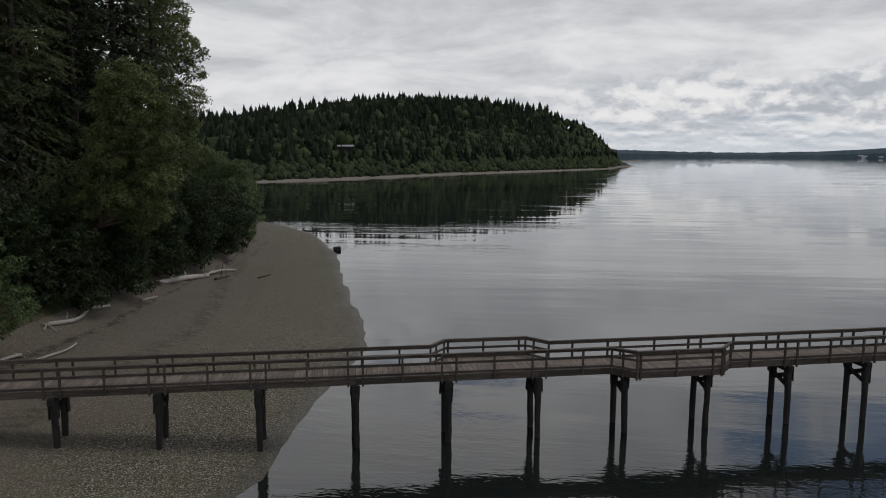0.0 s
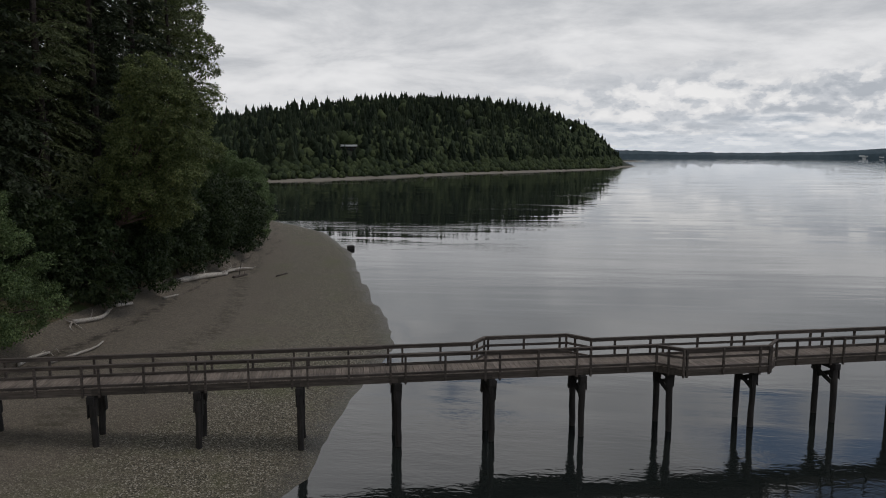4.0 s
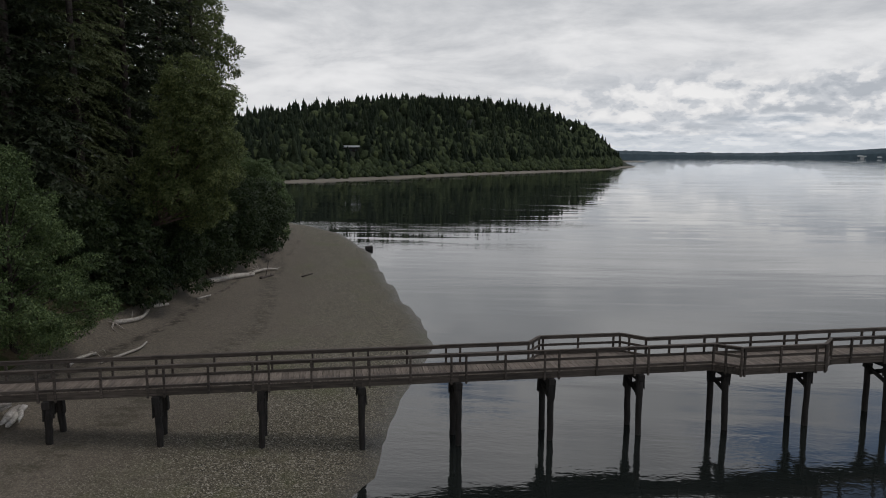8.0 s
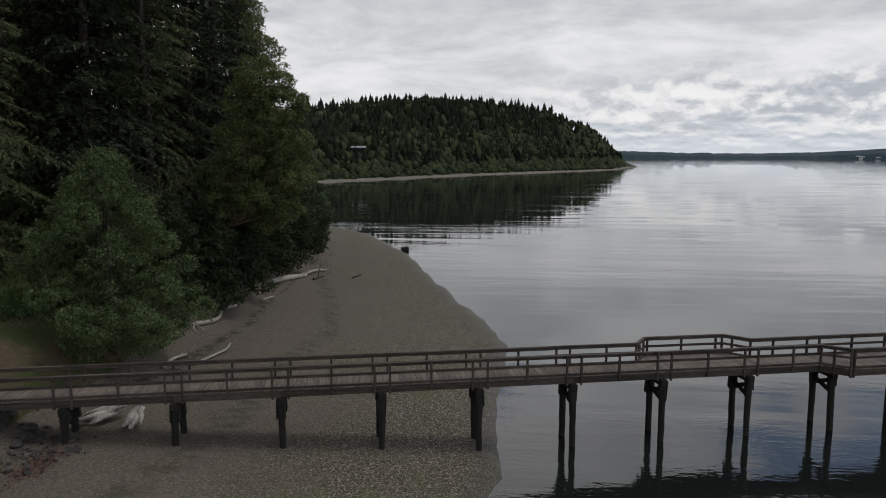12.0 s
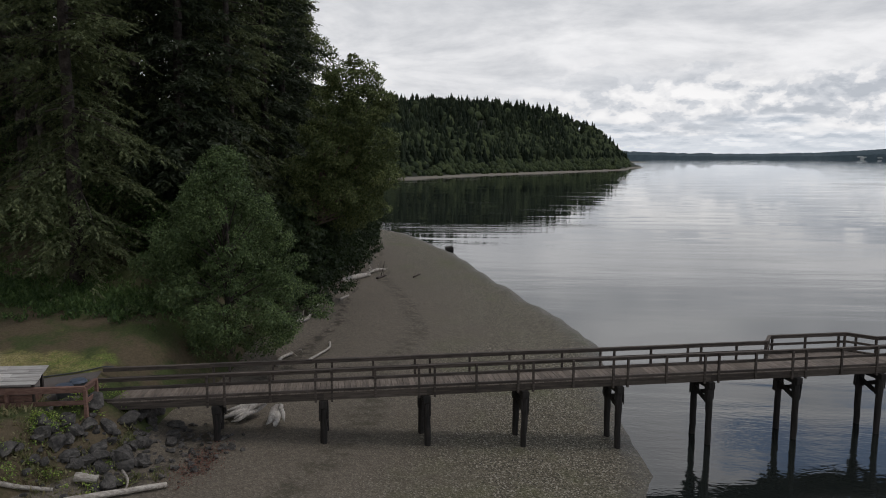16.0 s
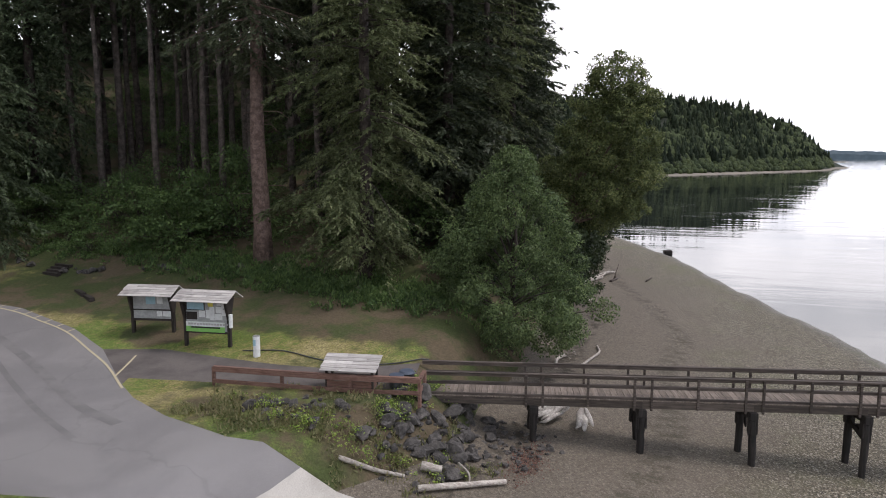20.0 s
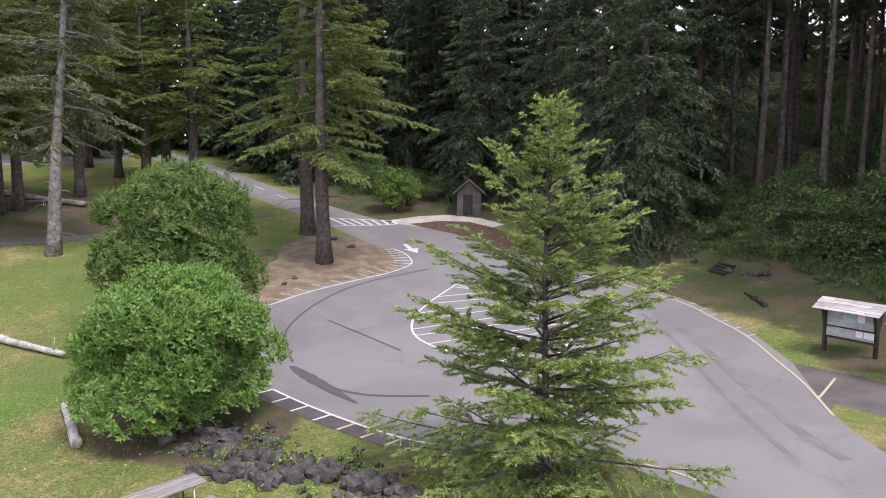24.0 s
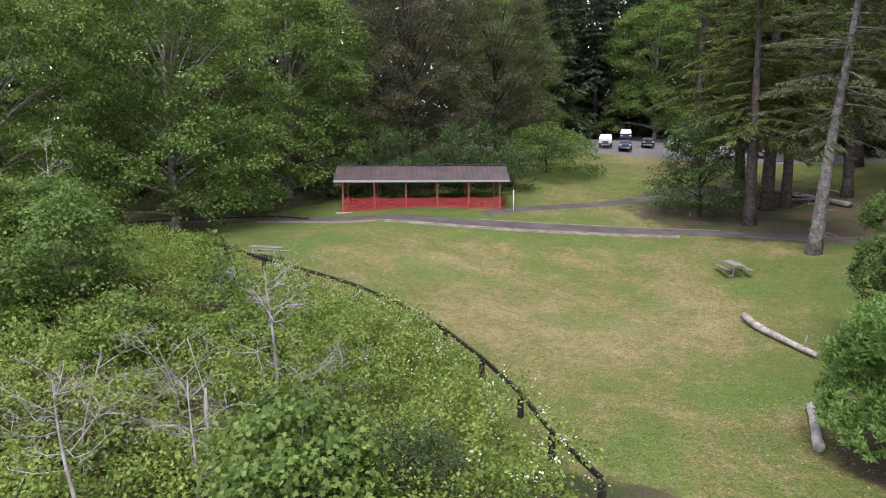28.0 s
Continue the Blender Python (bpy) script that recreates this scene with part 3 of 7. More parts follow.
ISLAND = [(-83.2, 17.6), (-77.7, 18.8), (-75.0, 18.2), (-73.2, 16.0), (-72.3, 13.6), (-70.3, 9.3), (-67.7, 6.2), (-69.6, 5.6), (-72.6, 7.4), (-75.6, 7.0), (-78.4, 9.6), (-81.6, 10.4), (-84.8, 13.2), (-86.4, 15.4)]


def strip(line, w0, w1):
    """A closed border round a line, between two offsets to its sides."""
    L = np.array(line, float)
    T = np.gradient(L, axis=0)
    N = np.stack([-T[:, 1], T[:, 0]], 1) / (np.linalg.norm(T, axis=1)[:, None] + 1e-9)
    return [tuple(p) for p in L + N * w0] + [tuple(p) for p in (L + N * w1)[::-1]]


def smooth_line(pts, n=4):
    """Catmull-Rom through the points."""
    P = [np.array(p, float) for p in pts]
    P = [2 * P[0] - P[1]] + P + [2 * P[-1] - P[-2]]
    out = []
    for a, b, c, d in zip(P, P[1:], P[2:], P[3:]):
        for k in range(n):
            t = k / n
            out.append(0.5 * (2 * b + (c - a) * t + (2 * a - 5 * b + 4 * c - d) * t * t + (3 * b - a - 3 * c + d) * t ** 3))
    return out + [P[-2]]


FOOT = smooth_line([(-62, -66), (-68.6, -56), (-72.3, -48), (-73.8, -41), (-76.8, -34.6), (-80, -27.5), (-83.6, -21), (-86.4, -15.5), (-87.7, -10.5), (-87.6, -5.5), (-88.6, 0), (-91.5, 6), (-94.5, 12.6)], 3)
FOOTPATH = strip(FOOT, -0.95, 0.95)
FORK = strip(smooth_line([(-81.8, -31.0), (-85.3, -29.3), (-93, -23.4), (-97.7, -21.2), (-104, -17.5), (-112, -14)], 3), -0.8, 0.8)
CARPARK = [(-112, -60), (-119, -38), (-125, -24), (-130, -12), (-134, 0), (-150, 3), (-200, 0), (-200, -70), (-150, -75)]


def inside(poly, x, y):
    """Which of the points lie in a polygon."""
    hit = np.zeros(len(x), bool)
    for (xa, ya), (xb, yb) in zip(poly, poly[1:] + poly[:1]):
        c = (ya > y) != (yb > y)
        hit ^= c & (x < (xb - xa) * (y - ya) / (yb - ya + 1e-12) + xa)
    return hit


def dense(poly, step):
    out = []
    for a, b in zip(poly, poly[1:] + poly[:1]):
        a, b = np.array(a, float), np.array(b, float)
        n = max(1, int(np.linalg.norm(b - a) / step))
        out += [tuple(a + (b - a) * k / n) for k in range(n)]
    return out


def lay_ground():
    rng = np.random.default_rng(4)
    pts, edges = [], []
    loops = [LOT, RAMP, PED, WALKWAY, MULCH, FOOTPATH, FORK, CARPARK, ISLAND]
    bank = [(float(np.interp(y, BANK_Y, BANK_X)) + 1.2, float(y)) for y in np.arange(-80, 250, 2.0)]
    for lp in loops:
        d = dense(lp, 1.2)
        o = len(pts)
        pts += d
        edges += [(o + i, o + (i + 1) % len(d)) for i in range(len(d))]
    o = len(pts)
    pts += bank
    edges += [(o + i, o + i + 1) for i in range(len(bank) - 1)]

    def field(x0, x1, y0, y1, s):
        X, Y = np.meshgrid(np.arange(x0, x1, s), np.arange(y0, y1, s))
        return X.ravel() + rng.uniform(-0.3, 0.3, X.size) * s, Y.ravel() + rng.uniform(-0.3, 0.3, X.size) * s
    got = []
    done = None
    for x0, x1, y0, y1, s in ((-92, -2, -34, 58, 1.0), (-140, 20, -75, 130, 2.5), (-430, 175, -200, 800, 14), (-700, 700, -600, 1500, 45), (-4700, 4700, -4700, 4700, 420)):
        x, y = field(x0, x1, y0, y1, s)
        if done:
            a, b, c, d = done
            k = ~((x > a - s * 0.2) & (x < b + s * 0.2) & (y > c - s * 0.2) & (y < d + s * 0.2))
            x, y = x[k], y[k]
        got.append(np.stack([x, y], 1))
        done = (x0, x1, y0, y1)
    pts += [tuple(p) for p in np.concatenate(got)]
    vs, _, tris, *_ = delaunay_2d_cdt([Vector(p) for p in pts], edges, [], 0, 0.01)
    V = np.array([(v[0], v[1]) for v in vs])
    Tn = np.array([t[:3] for t in tris])
    Z = ground_z(V[:, 0], V[:, 1])
    V3 = np.column_stack([V, Z])
    V3[:, 2] += np.where((Z > 0.3) & (np.abs(V[:, 0]) < 200), rng.uniform(-0.003, 0.003, len(Z)), 0)
    c = V[Tn].mean(1)
    x, y = c[:, 0], c[:, 1]
    zone = np.zeros(len(Tn), int)
    bx = np.interp(y, BANK_Y, BANK_X)
    zone[:] = 0
    zone[(x > bx + 1.2)] = 2
    zone[(y > 262)] = 3
    for k, lp in ((10, ISLAND), (4, LOT), (5, RAMP), (6, PED), (7, WALKWAY), (8, MULCH), (9, FOOTPATH), (9, FORK), (4, CARPARK)):
        zone[inside(lp, x, y)] = k
    names = {0: ("ground", M_DUFF, "mown park lawn with worn patches, needle litter under the trees"),
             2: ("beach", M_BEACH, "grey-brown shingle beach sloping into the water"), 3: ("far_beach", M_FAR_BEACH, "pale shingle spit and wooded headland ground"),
             4: ("road", M_ASPHALT, "worn grey asphalt turning circle and drive"), 5: ("ramp", M_CONCRETE, "pale concrete boat ramp"),
             6: ("pavement", M_PATH, "grey asphalt footpath to the pier"), 7: ("walkway", M_CONCRETE, "pale concrete walkway to the hut"),
             8: ("mulch_bed", M_MULCH, "brown bark mulch bed beside the drive"), 9: ("footpath", M_PATH, "dark asphalt footpath across the lawn"),
             10: ("needle_bed", M_NEEDLE_BED, "tan needle litter on the traffic island under the firs")}
    for k, (nm, mt, lb) in names.items():
        f = Tn[zone == k]
        if not len(f):
            continue
        use, inv = np.unique(f, return_inverse=True)
        ob = mesh_ob(nm, V3[use], inv.reshape(-1, 3), mt, smooth=True)
        if k == 0:
            px, py = V[use][:, 0], V[use][:, 1]
            b = np.interp(py, BANK_Y, BANK_X)
            # round the bushes, the park firs and the wood's edge it also paints shade
            w = np.maximum.reduce([sstep(32.5, 37, py + np.where(px < -64, 4.0, 0)), sstep(b - 3, b, px) * (py > 26), sstep(-46, -52, py), sstep(-80, -86, px) * sstep(16, 21, py),
                                   sstep(b - 11, b - 8, px) * sstep(-4, -7, py), 0.6 * sstep(-66, -69, px) * sstep(2, 5, py) * sstep(18, 14, py) * sstep(-84, -80, px),
                                   0.8 * sstep(17, 9, np.hypot(px + 98, py + 10)), sstep(6, 3, np.hypot(px + 101, py + 7)), sstep(4.2, 2.6, np.hypot(px + 51.2, py - 0.9)), sstep(6, 3, np.hypot(px + 57, py - 2)), sstep(-150, -165, px), 0.72 * sstep(26.6, 29.2, py) * sstep(-72, -58, px) * sstep(-29, -32, px), 0.5 * sstep(-50, -47, px) * sstep(-31, -34, px) * sstep(14.5, 13.5, py) * sstep(2, 6, py), 0.52 * sstep(12, 8, np.hypot(px + 31.5, (py - 21.5) * 1.6)) * (px > -41), sstep(3, 1, np.hypot(px + 45.5, py - 27.6)), sstep(2.2, 1, np.hypot((px + 33) * 0.5, py - 24.2)) * 0.8, sstep(-35.5, -32, px) * sstep(23.4, 21.8, py) * sstep(16, 19, py) * 0.7, sstep(-31.5, -30.5, px) * sstep(10, 14, py)])
            at = ob.data.attributes.new("wood", "FLOAT", "POINT")
            at.data.foreach_set("value", w.astype(np.float32))
        tagged(ob, lb, nm.split("_")[-1], kind="structure")


lay_ground()
S = 4800
sea = mesh_ob("water", [(-S, -S, 1), (S, -S, 1), (S, S, 1), (-S, S, 1)], [(0, 1, 2, 3)], M_WATER)
tagged(sea, "calm grey sea water with low ripples", "water", kind="structure")

# ---- the pier: s runs along it from the shore, n across it, away from the open side ----
PIER_AT, PIER_ANG = (-22.54, 27.41), math.atan2(0.243, 0.970)
PIER = Matrix.Translation((PIER_AT[0], PIER_AT[1], 0)) @ Matrix.Rotation(PIER_ANG, 4, "Z")
DECK_Z, PIER_S0, PIER_S1, PIER_W = 4.27, -8.5, 56.0, 1.48
RAIL_H = 0.95
BENTS = [-4.15 + 4.235 * k for k in range(15)]
FAR_BUMP, NEAR_BUMP = (20.6, 21.4, 25.5, 26.4), (29.0, 29.9, 34.1, 35.0)


def deck_dip(s):
    """The deck climbs a little seawards."""
    return 0.12 * float(sstep(25, 56, s))


def near_n(s):
    return float(np.interp(s, NEAR_BUMP, [0, -0.85, -0.85, 0]))


def far_n(s):
    return PIER_W + float(np.interp(s, FAR_BUMP, [0, 1.0, 1.0, 0]))


def bar(bm, a, b, w, h, bevel=0.006):
    """A straight timber from a to b (its top middle line), w wide and h deep."""
    a, b = Vector(a), Vector(b)
    d = b - a
    L = d.length
    m = Matrix.Translation(a) @ d.to_track_quat("X", "Z").to_matrix().to_4x4()
    return box(bm, (0, -w / 2, -h), (L, w / 2, 0), bevel, m)


def timber(name, a, b, w, h, mat, parent, bevel=0.006, label=""):
    bm = bmesh.new()
    bar(bm, a, b, w, h, bevel)
    return part(name, bm, mat, parent, label)


def build_pier():
    rng = random.Random(7)
    pier = empty("pier", PIER, "long weathered timber pier on dark piles over the beach", "pier")
    # stringers under the deck
    for n in (0.06, PIER_W / 2, PIER_W - 0.06):
        cuts = [PIER_S0] + [b for b in BENTS if PIER_S0 < b < PIER_S1] + [PIER_S1]
        for p, q in zip(cuts, cuts[1:]):
            timber("stringer", (p, n, DECK_Z - 0.06), (q, n, DECK_Z - 0.06), 0.14, 0.30, M_BEAM, pier)
    for (a, b, c, d), f, o in ((NEAR_BUMP, near_n, 0.06), (FAR_BUMP, far_n, -0.06)):
        for p, q in ((a, b), (b, c), (c, d)):
            timber("stringer", (p, f(p) + o, DECK_Z - 0.062), (q, f(q) + o, DECK_Z - 0.062), 0.14, 0.30, M_BEAM, pier)
    # bents: cap, two raking piles, a cross brace
    for s in BENTS:
        timber("pile_cap", (s - 0.02, -0.2, DECK_Z - 0.36), (s - 0.1, PIER_W + 0.12, DECK_Z - 0.36), 0.30, 0.30, M_PILE, pier, 0.015)
        for n, lean, ds in ((0.04, -0.01, 0.0), (PIER_W - 0.2, 0.03, -0.04)):
            foot = PIER @ Vector((s + ds, n + lean * 3, 0))
            zb = min(float(ground_z(foot.x, foot.y)) - 0.4, 2.4)
            zs = np.linspace(DECK_Z - 0.66, zb, 9)
            sway = rng.uniform(-0.012, 0.012)
            pts = [(s + ds + sway * i + rng.uniform(-0.012, 0.012), n + lean * (DECK_Z - z) * 0.5, z) for i, z in enumerate(zs)]
            wob_rng = np.random.default_rng(int(s * 10 + n * 100) % 9999)
            tubes("timber_post", [(pts, [0.148 - 0.003 * i + 0.014 * rng.random() for i, _ in enumerate(pts)])], M_PILE, pier, 10, wob=0.16, rng=wob_rng)
            # split planks bolted over the pile heads, broken off at uneven heights
            for k, (off, z) in enumerate(((-0.15, DECK_Z - 0.62), (0.14, DECK_Z - 0.66))):
                dz = rng.uniform(0.35, 0.75)
                m = pose(s + ds + off, n + lean * 0.5, z, rng.uniform(-2, 2), rng.uniform(-4, 4), rng.uniform(-8, 8))
                bm = bmesh.new()
                box(bm, (-0.035, -0.13, -dz), (0.035, 0.13, 0.22), 0.01, m)
                for v in bm.verts:
                    if v.co.z < z - dz * 0.9:
                        v.co.z += rng.uniform(-0.1, 0.12)
                part("splice", bm, M_PILE, pier)
        if s > 6:
            timber("brace", (s - 0.12, PIER_W - 0.1, DECK_Z - 0.78), (s - 0.02, 0.02, DECK_Z - 1.28), 0.09, 0.2, M_PILE, pier)
            timber("brace", (s + 0.06, 0.12, DECK_Z - 0.72), (s - 0.02, PIER_W - 0.1, DECK_Z - 1.2), 0.09, 0.2, M_PILE, pier)
    # deck boards
    s, step = PIER_S0, 0.248
    shared = {}
    while s < PIER_S1:
        a, b = near_n(s + 0.12) - 0.06, far_n(s + 0.12) + 0.06
        key = round(b - a, 1)
        if key not in shared:
            bm = bmesh.new()
            box(bm, (-0.118, -key / 2, -0.05), (0.118, key / 2, 0), 0.007)
            shared[key] = bmesh_to(bm, "board", M_DECK)
        ob = new("board", shared[key])
        ob.parent = pier
        ob.matrix_local = pose(s + 0.124, (a + b) / 2 + rng.uniform(-0.012, 0.012), DECK_Z + rng.uniform(-0.004, 0.004), rng.uniform(-0.15, 0.15), rng.uniform(-0.4, 0.4), rng.uniform(-0.3, 0.3))
        s += step
    # rails
    def rail_run(f, side, s0, marks):
        cuts = [s0] + [m for m in marks if m > s0] + [PIER_S1]
        for p, q in zip(cuts, cuts[1:]):
            k = max(1, round((q - p) / 4.2))
            for i in range(k):
                a, b = p + (q - p) * i / k, p + (q - p) * (i + 1) / k
                za, zb = DECK_Z + RAIL_H + rng.uniform(-0.008, 0.008), DECK_Z + RAIL_H + rng.uniform(-0.008, 0.008)
                timber("top_rail", (a, f(a), za), (b, f(b), zb), 0.15, 0.055, M_RAIL, pier)
                timber("rail_face", (a, f(a) - side * 0.03, za - 0.058), (b, f(b) - side * 0.03, zb - 0.058), 0.045, 0.115, M_RAIL, pier)
                timber("mid_rail", (a, f(a) - side * 0.025, za - 0.40), (b, f(b) - side * 0.025, zb - 0.40), 0.045, 0.115, M_RAIL, pier)
        posts = []
        for s in BENTS:
            posts += [s - 0.33, s + 0.33, s + 2.1]
        for s in posts + list(marks):
            if s < s0 + 0.05 or s > PIER_S1 - 0.1:
                continue
            n = f(s) + side * 0.05
            low = DECK_Z - 0.42 if abs(min((s - b for b in BENTS), key=abs)) < 0.5 else DECK_Z - 0.34
            slab("rail_post", (s - 0.045, n - 0.05, low), (s + 0.045, n + 0.05, DECK_Z + RAIL_H - 0.06), M_RAIL, pier, 0.006)
        # kerb along the deck edge
        for p, q in zip(cuts, cuts[1:]):
            k = max(1, round((q - p) / 4.2))
            for i in range(k):
                a, b = p + (q - p) * i / k, p + (q - p) * (i + 1) / k
                timber("kerb", (a, f(a), DECK_Z + 0.10), (b, f(b), DECK_Z + 0.10), 0.09, 0.09, M_RAIL, pier)

    rail_run(near_n, -1, PIER_S0 - 0.1, NEAR_BUMP)
    rail_run(far_n, 1, PIER_S0 - 0.3, FAR_BUMP)
    done = set()
    for ob in pier.children:
        if ob.name.split(".")[0] == "board":
            ob.location.z += deck_dip(ob.location.x)
        elif ob.data.name not in done:
            done.add(ob.data.name)
            for v in ob.data.vertices:
                if v.co.z > 3:
                    v.co.z += deck_dip(v.co.x)
    return pier


def bmesh_to(bm, name, mat):
    me = bpy.data.meshes.new(name)
    bm.to_mesh(me)
    bm.free()
    me.materials.append(mat)
    return me


build_pier()

# ---- trees and shrubs ----
PALMATE = [(0.0, 0.0), (0.10, -0.26), (0.28, -0.52), (0.38, -0.25), (0.74, -0.44), (0.66, -0.15), (1.0, 0.0), (0.66, 0.15), (0.74, 0.44), (0.38, 0.25), (0.28, 0.52), (0.10, 0.26)]


def leaf_soup(name, C, D, N, L, Wd, mat, parent=None, three=False, label="", outline=None):
    """Many small leaves in one mesh: at C, pointing along D, facing N, L long and Wd wide."""
    C, D, N = np.asarray(C, np.float32), np.asarray(D, np.float32), np.asarray(N, np.float32)
    D = D / (np.linalg.norm(D, axis=1)[:, None] + 1e-6)
    Sd = np.cross(D, N)
    Sd /= np.linalg.norm(Sd, axis=1)[:, None] + 1e-6
    Up = np.cross(Sd, D)
    L, Wd = np.broadcast_to(L, len(C))[:, None], np.broadcast_to(Wd, len(C))[:, None]
    if outline:
        V = np.stack([C + D * L * a + Sd * Wd * b + Up * Wd * (0.25 * abs(b) - 0.3 * a * a) for a, b in outline], 1)
    elif three:
        V = np.stack([C - Sd * Wd / 2, C + Sd * Wd / 2, C + D * L], 1)
    else:
        V = np.stack([C, C + D * L * 0.45 - Sd * Wd / 2 + Up * Wd * 0.18, C + D * L, C + D * L * 0.45 + Sd * Wd / 2 + Up * Wd * 0.18], 1)
    n, k = V.shape[:2]
    me = bpy.data.meshes.new(name)
    me.vertices.add(n * k)
    me.vertices.foreach_set("co", V.reshape(-1))
    me.loops.add(n * k)
    me.loops.foreach_set("vertex_index", np.arange(n * k, dtype=np.int32))
    me.polygons.add(n)
    me.polygons.foreach_set("loop_start", np.arange(n, dtype=np.int32) * k)
    me.polygons.foreach_set("loop_total", np.full(n, k, np.int32))
    me.materials.append(mat)
    me.update(calc_edges=True)
    ob = new(name, me)
    if parent is not None:
        ob.parent = parent
    if label:
        tagged(ob, label)
    return ob


def unit(rng, n):
    v = rng.normal(size=(n, 3))
    return v / np.linalg.norm(v, axis=1)[:, None]


def clump_leaves(rng, clumps, per_m2, size):
    """Places for leaves on a set of ellipsoid clumps (x, y, z, rx, ry, rz): each clump is a heap of small domed tufts with dark gaps between."""
    Cs, Ds, Ns, Ls = [], [], [], []
    A = np.array(clumps, float)
    for c in A:
        r = c[3:]
        area = 4 * math.pi * ((r[0] * r[1]) ** 1.6 / 3 + (r[0] * r[2]) ** 1.6 / 3 + (r[1] * r[2]) ** 1.6 / 3) ** (1 / 1.6)
        n = int(area * per_m2)
        rt = max(0.30 * r.mean(), size * 1.6)
        tufts = max(9, int(1.1 * area / (rt * rt * 2.2)))
        u = unit(rng, tufts)
        tc = c[:3] + u * r * (0.62 + 0.40 * rng.random(tufts))[:, None]
        tr = rt * rng.uniform(0.65, 1.3, tufts)
        pick = rng.integers(0, tufts, n)
        v = unit(rng, n) + 0.55 * u[pick] + np.array([0, 0, 0.35])
        v /= np.linalg.norm(v, axis=1)[:, None]
        P = tc[pick] + v * (tr[pick] * (1 - 0.35 * rng.random(n) ** 2))[:, None] * np.array([1, 1, 0.62])
        keep = np.ones(n, bool)
        for o in A[np.any(A != c, axis=1)]:
            keep &= (((P - o[:3]) / o[3:]) ** 2).sum(1) > 0.4
        P, v = P[keep], v[keep]
        m = len(P)
        d = v * 0.55 + unit(rng, m) * 0.75 + np.array([0, 0, -0.45])
        nn = v * 0.9 + unit(rng, m) * 0.45 + np.array([0, 0, 0.5])
        Cs.append(P), Ds.append(d), Ns.append(nn), Ls.append(size * rng.uniform(0.6, 1.3, m))
    return np.concatenate(Cs), np.concatenate(Ds), np.concatenate(Ns), np.concatenate(Ls)


def limbs_to(rng, base, fork, clumps, r0):
    """A trunk from base to fork, with a curved limb to each clump."""
    b, f = np.array(base, float), np.array(fork, float)
    runs = [([b + (f - b) * t + np.array([math.sin(t * 5) * 0.06, math.cos(t * 4) * 0.06, 0]) for t in np.linspace(0, 1, 6)], list(np.linspace(r0 * 1.25, r0 * 0.75, 6)))]
    top = max(c[2] for c in clumps)
    if len(clumps) > 40:
        runs.append(([f, f * 0.5 + np.array([0.3, -0.2, 0.5 * top]), np.array([0.1, 0.2, 0.85 * top])], [r0 * 0.75, r0 * 0.45, r0 * 0.12]))
    for c in clumps[::3] if len(clumps) > 40 else clumps:
        e = np.array(c[:3], float)
        f = np.array([fork[0], fork[1], max(fork[2], 0.62 * e[2])]) if len(clumps) > 40 else np.array(fork, float)
        mid = (f + e) / 2 + np.array([0, 0, 0.12 * np.linalg.norm(e - f)]) + rng.normal(size=3) * 0.25
        pts = [f * (1 - t) ** 2 + 2 * mid * t * (1 - t) + e * t * t for t in np.linspace(0, 1, 6)]
        runs.append((pts, list(np.linspace(r0 * (0.28 if len(clumps) > 40 else 0.5), r0 * 0.06, 6))))
    return runs


def broadleaf(name, at, clumps, leaf, mat, bark, r0=0.2, per_m2=40, width=0.55, seed=1, label="", category="tree", fork=None, group="", extra=None, three=False, lay=None, outline=None):
    """A broad-leaved tree or bush; clumps are relative to its foot; lay places the leaves over them."""
    rng = np.random.default_rng(seed)
    t = empty(name, pose(*at), label, category, group)
    f = fork or (0, 0, 0.5 * min(c[2] for c in clumps) + 0.4)
    tubes("trunk", limbs_to(rng, (0, 0, -0.3), f, clumps, r0) + (extra or []), bark, t, 7, wob=0.15, rng=rng)
    C, D, N, L = (lay or clump_leaves)(rng, clumps, per_m2, leaf)
    leaf_soup("crown", C, D, N, L * (1.25 if three else 1), L * width * (1.25 if three else 1), mat, t, three, outline=outline)
    return t


def random_clumps(rng, n, rx, ry, z0, z1, rc, top=0.5):
    """Clumps filling a crown rx by ry wide from z0 to z1, narrower at the top."""
    out = []
    for i in range(n):
        t = (i + 0.5) / n
        z = z0 + (z1 - z0) * t
        k = math.sqrt(max(0.0, 1 - ((t - 0.35) / 0.7) ** 2)) if t > 0.35 else 0.75 + 0.25 * t / 0.35
        a = i * 2.4 + rng.uniform(-0.4, 0.4)
        q = rng.uniform(0.35, 0.72) * k
        s = rc * rng.uniform(0.75, 1.25) * (1 - top * t * 0.5)
        out.append((q * rx * math.cos(a), q * ry * math.sin(a), z, s, s, s * 0.6))
    return out


def round_clumps(rng, n, r, h, rc):
    """Domed clumps set over a rounded bush r wide and h high, so that it bulges all over."""
    out = []
    for i in range(n):
        t = (i + 0.5) / n
        q = math.sin(math.pi * (0.16 + 0.74 * t)) ** 0.75 if t < 0.55 else math.cos((t - 0.5) * math.pi * 0.98) ** 0.6
        a = i * 2.4 + rng.uniform(-0.3, 0.3)
        k = r * q * rng.uniform(0.58, 1.0) * (1 if i % 4 else 0.45)
        sz = rc * rng.uniform(0.5, 1.4)
        out.append((k * math.cos(a), k * math.sin(a), 0.75 + (h - 0.9) * t, sz, sz, sz * 0.85))
    return out


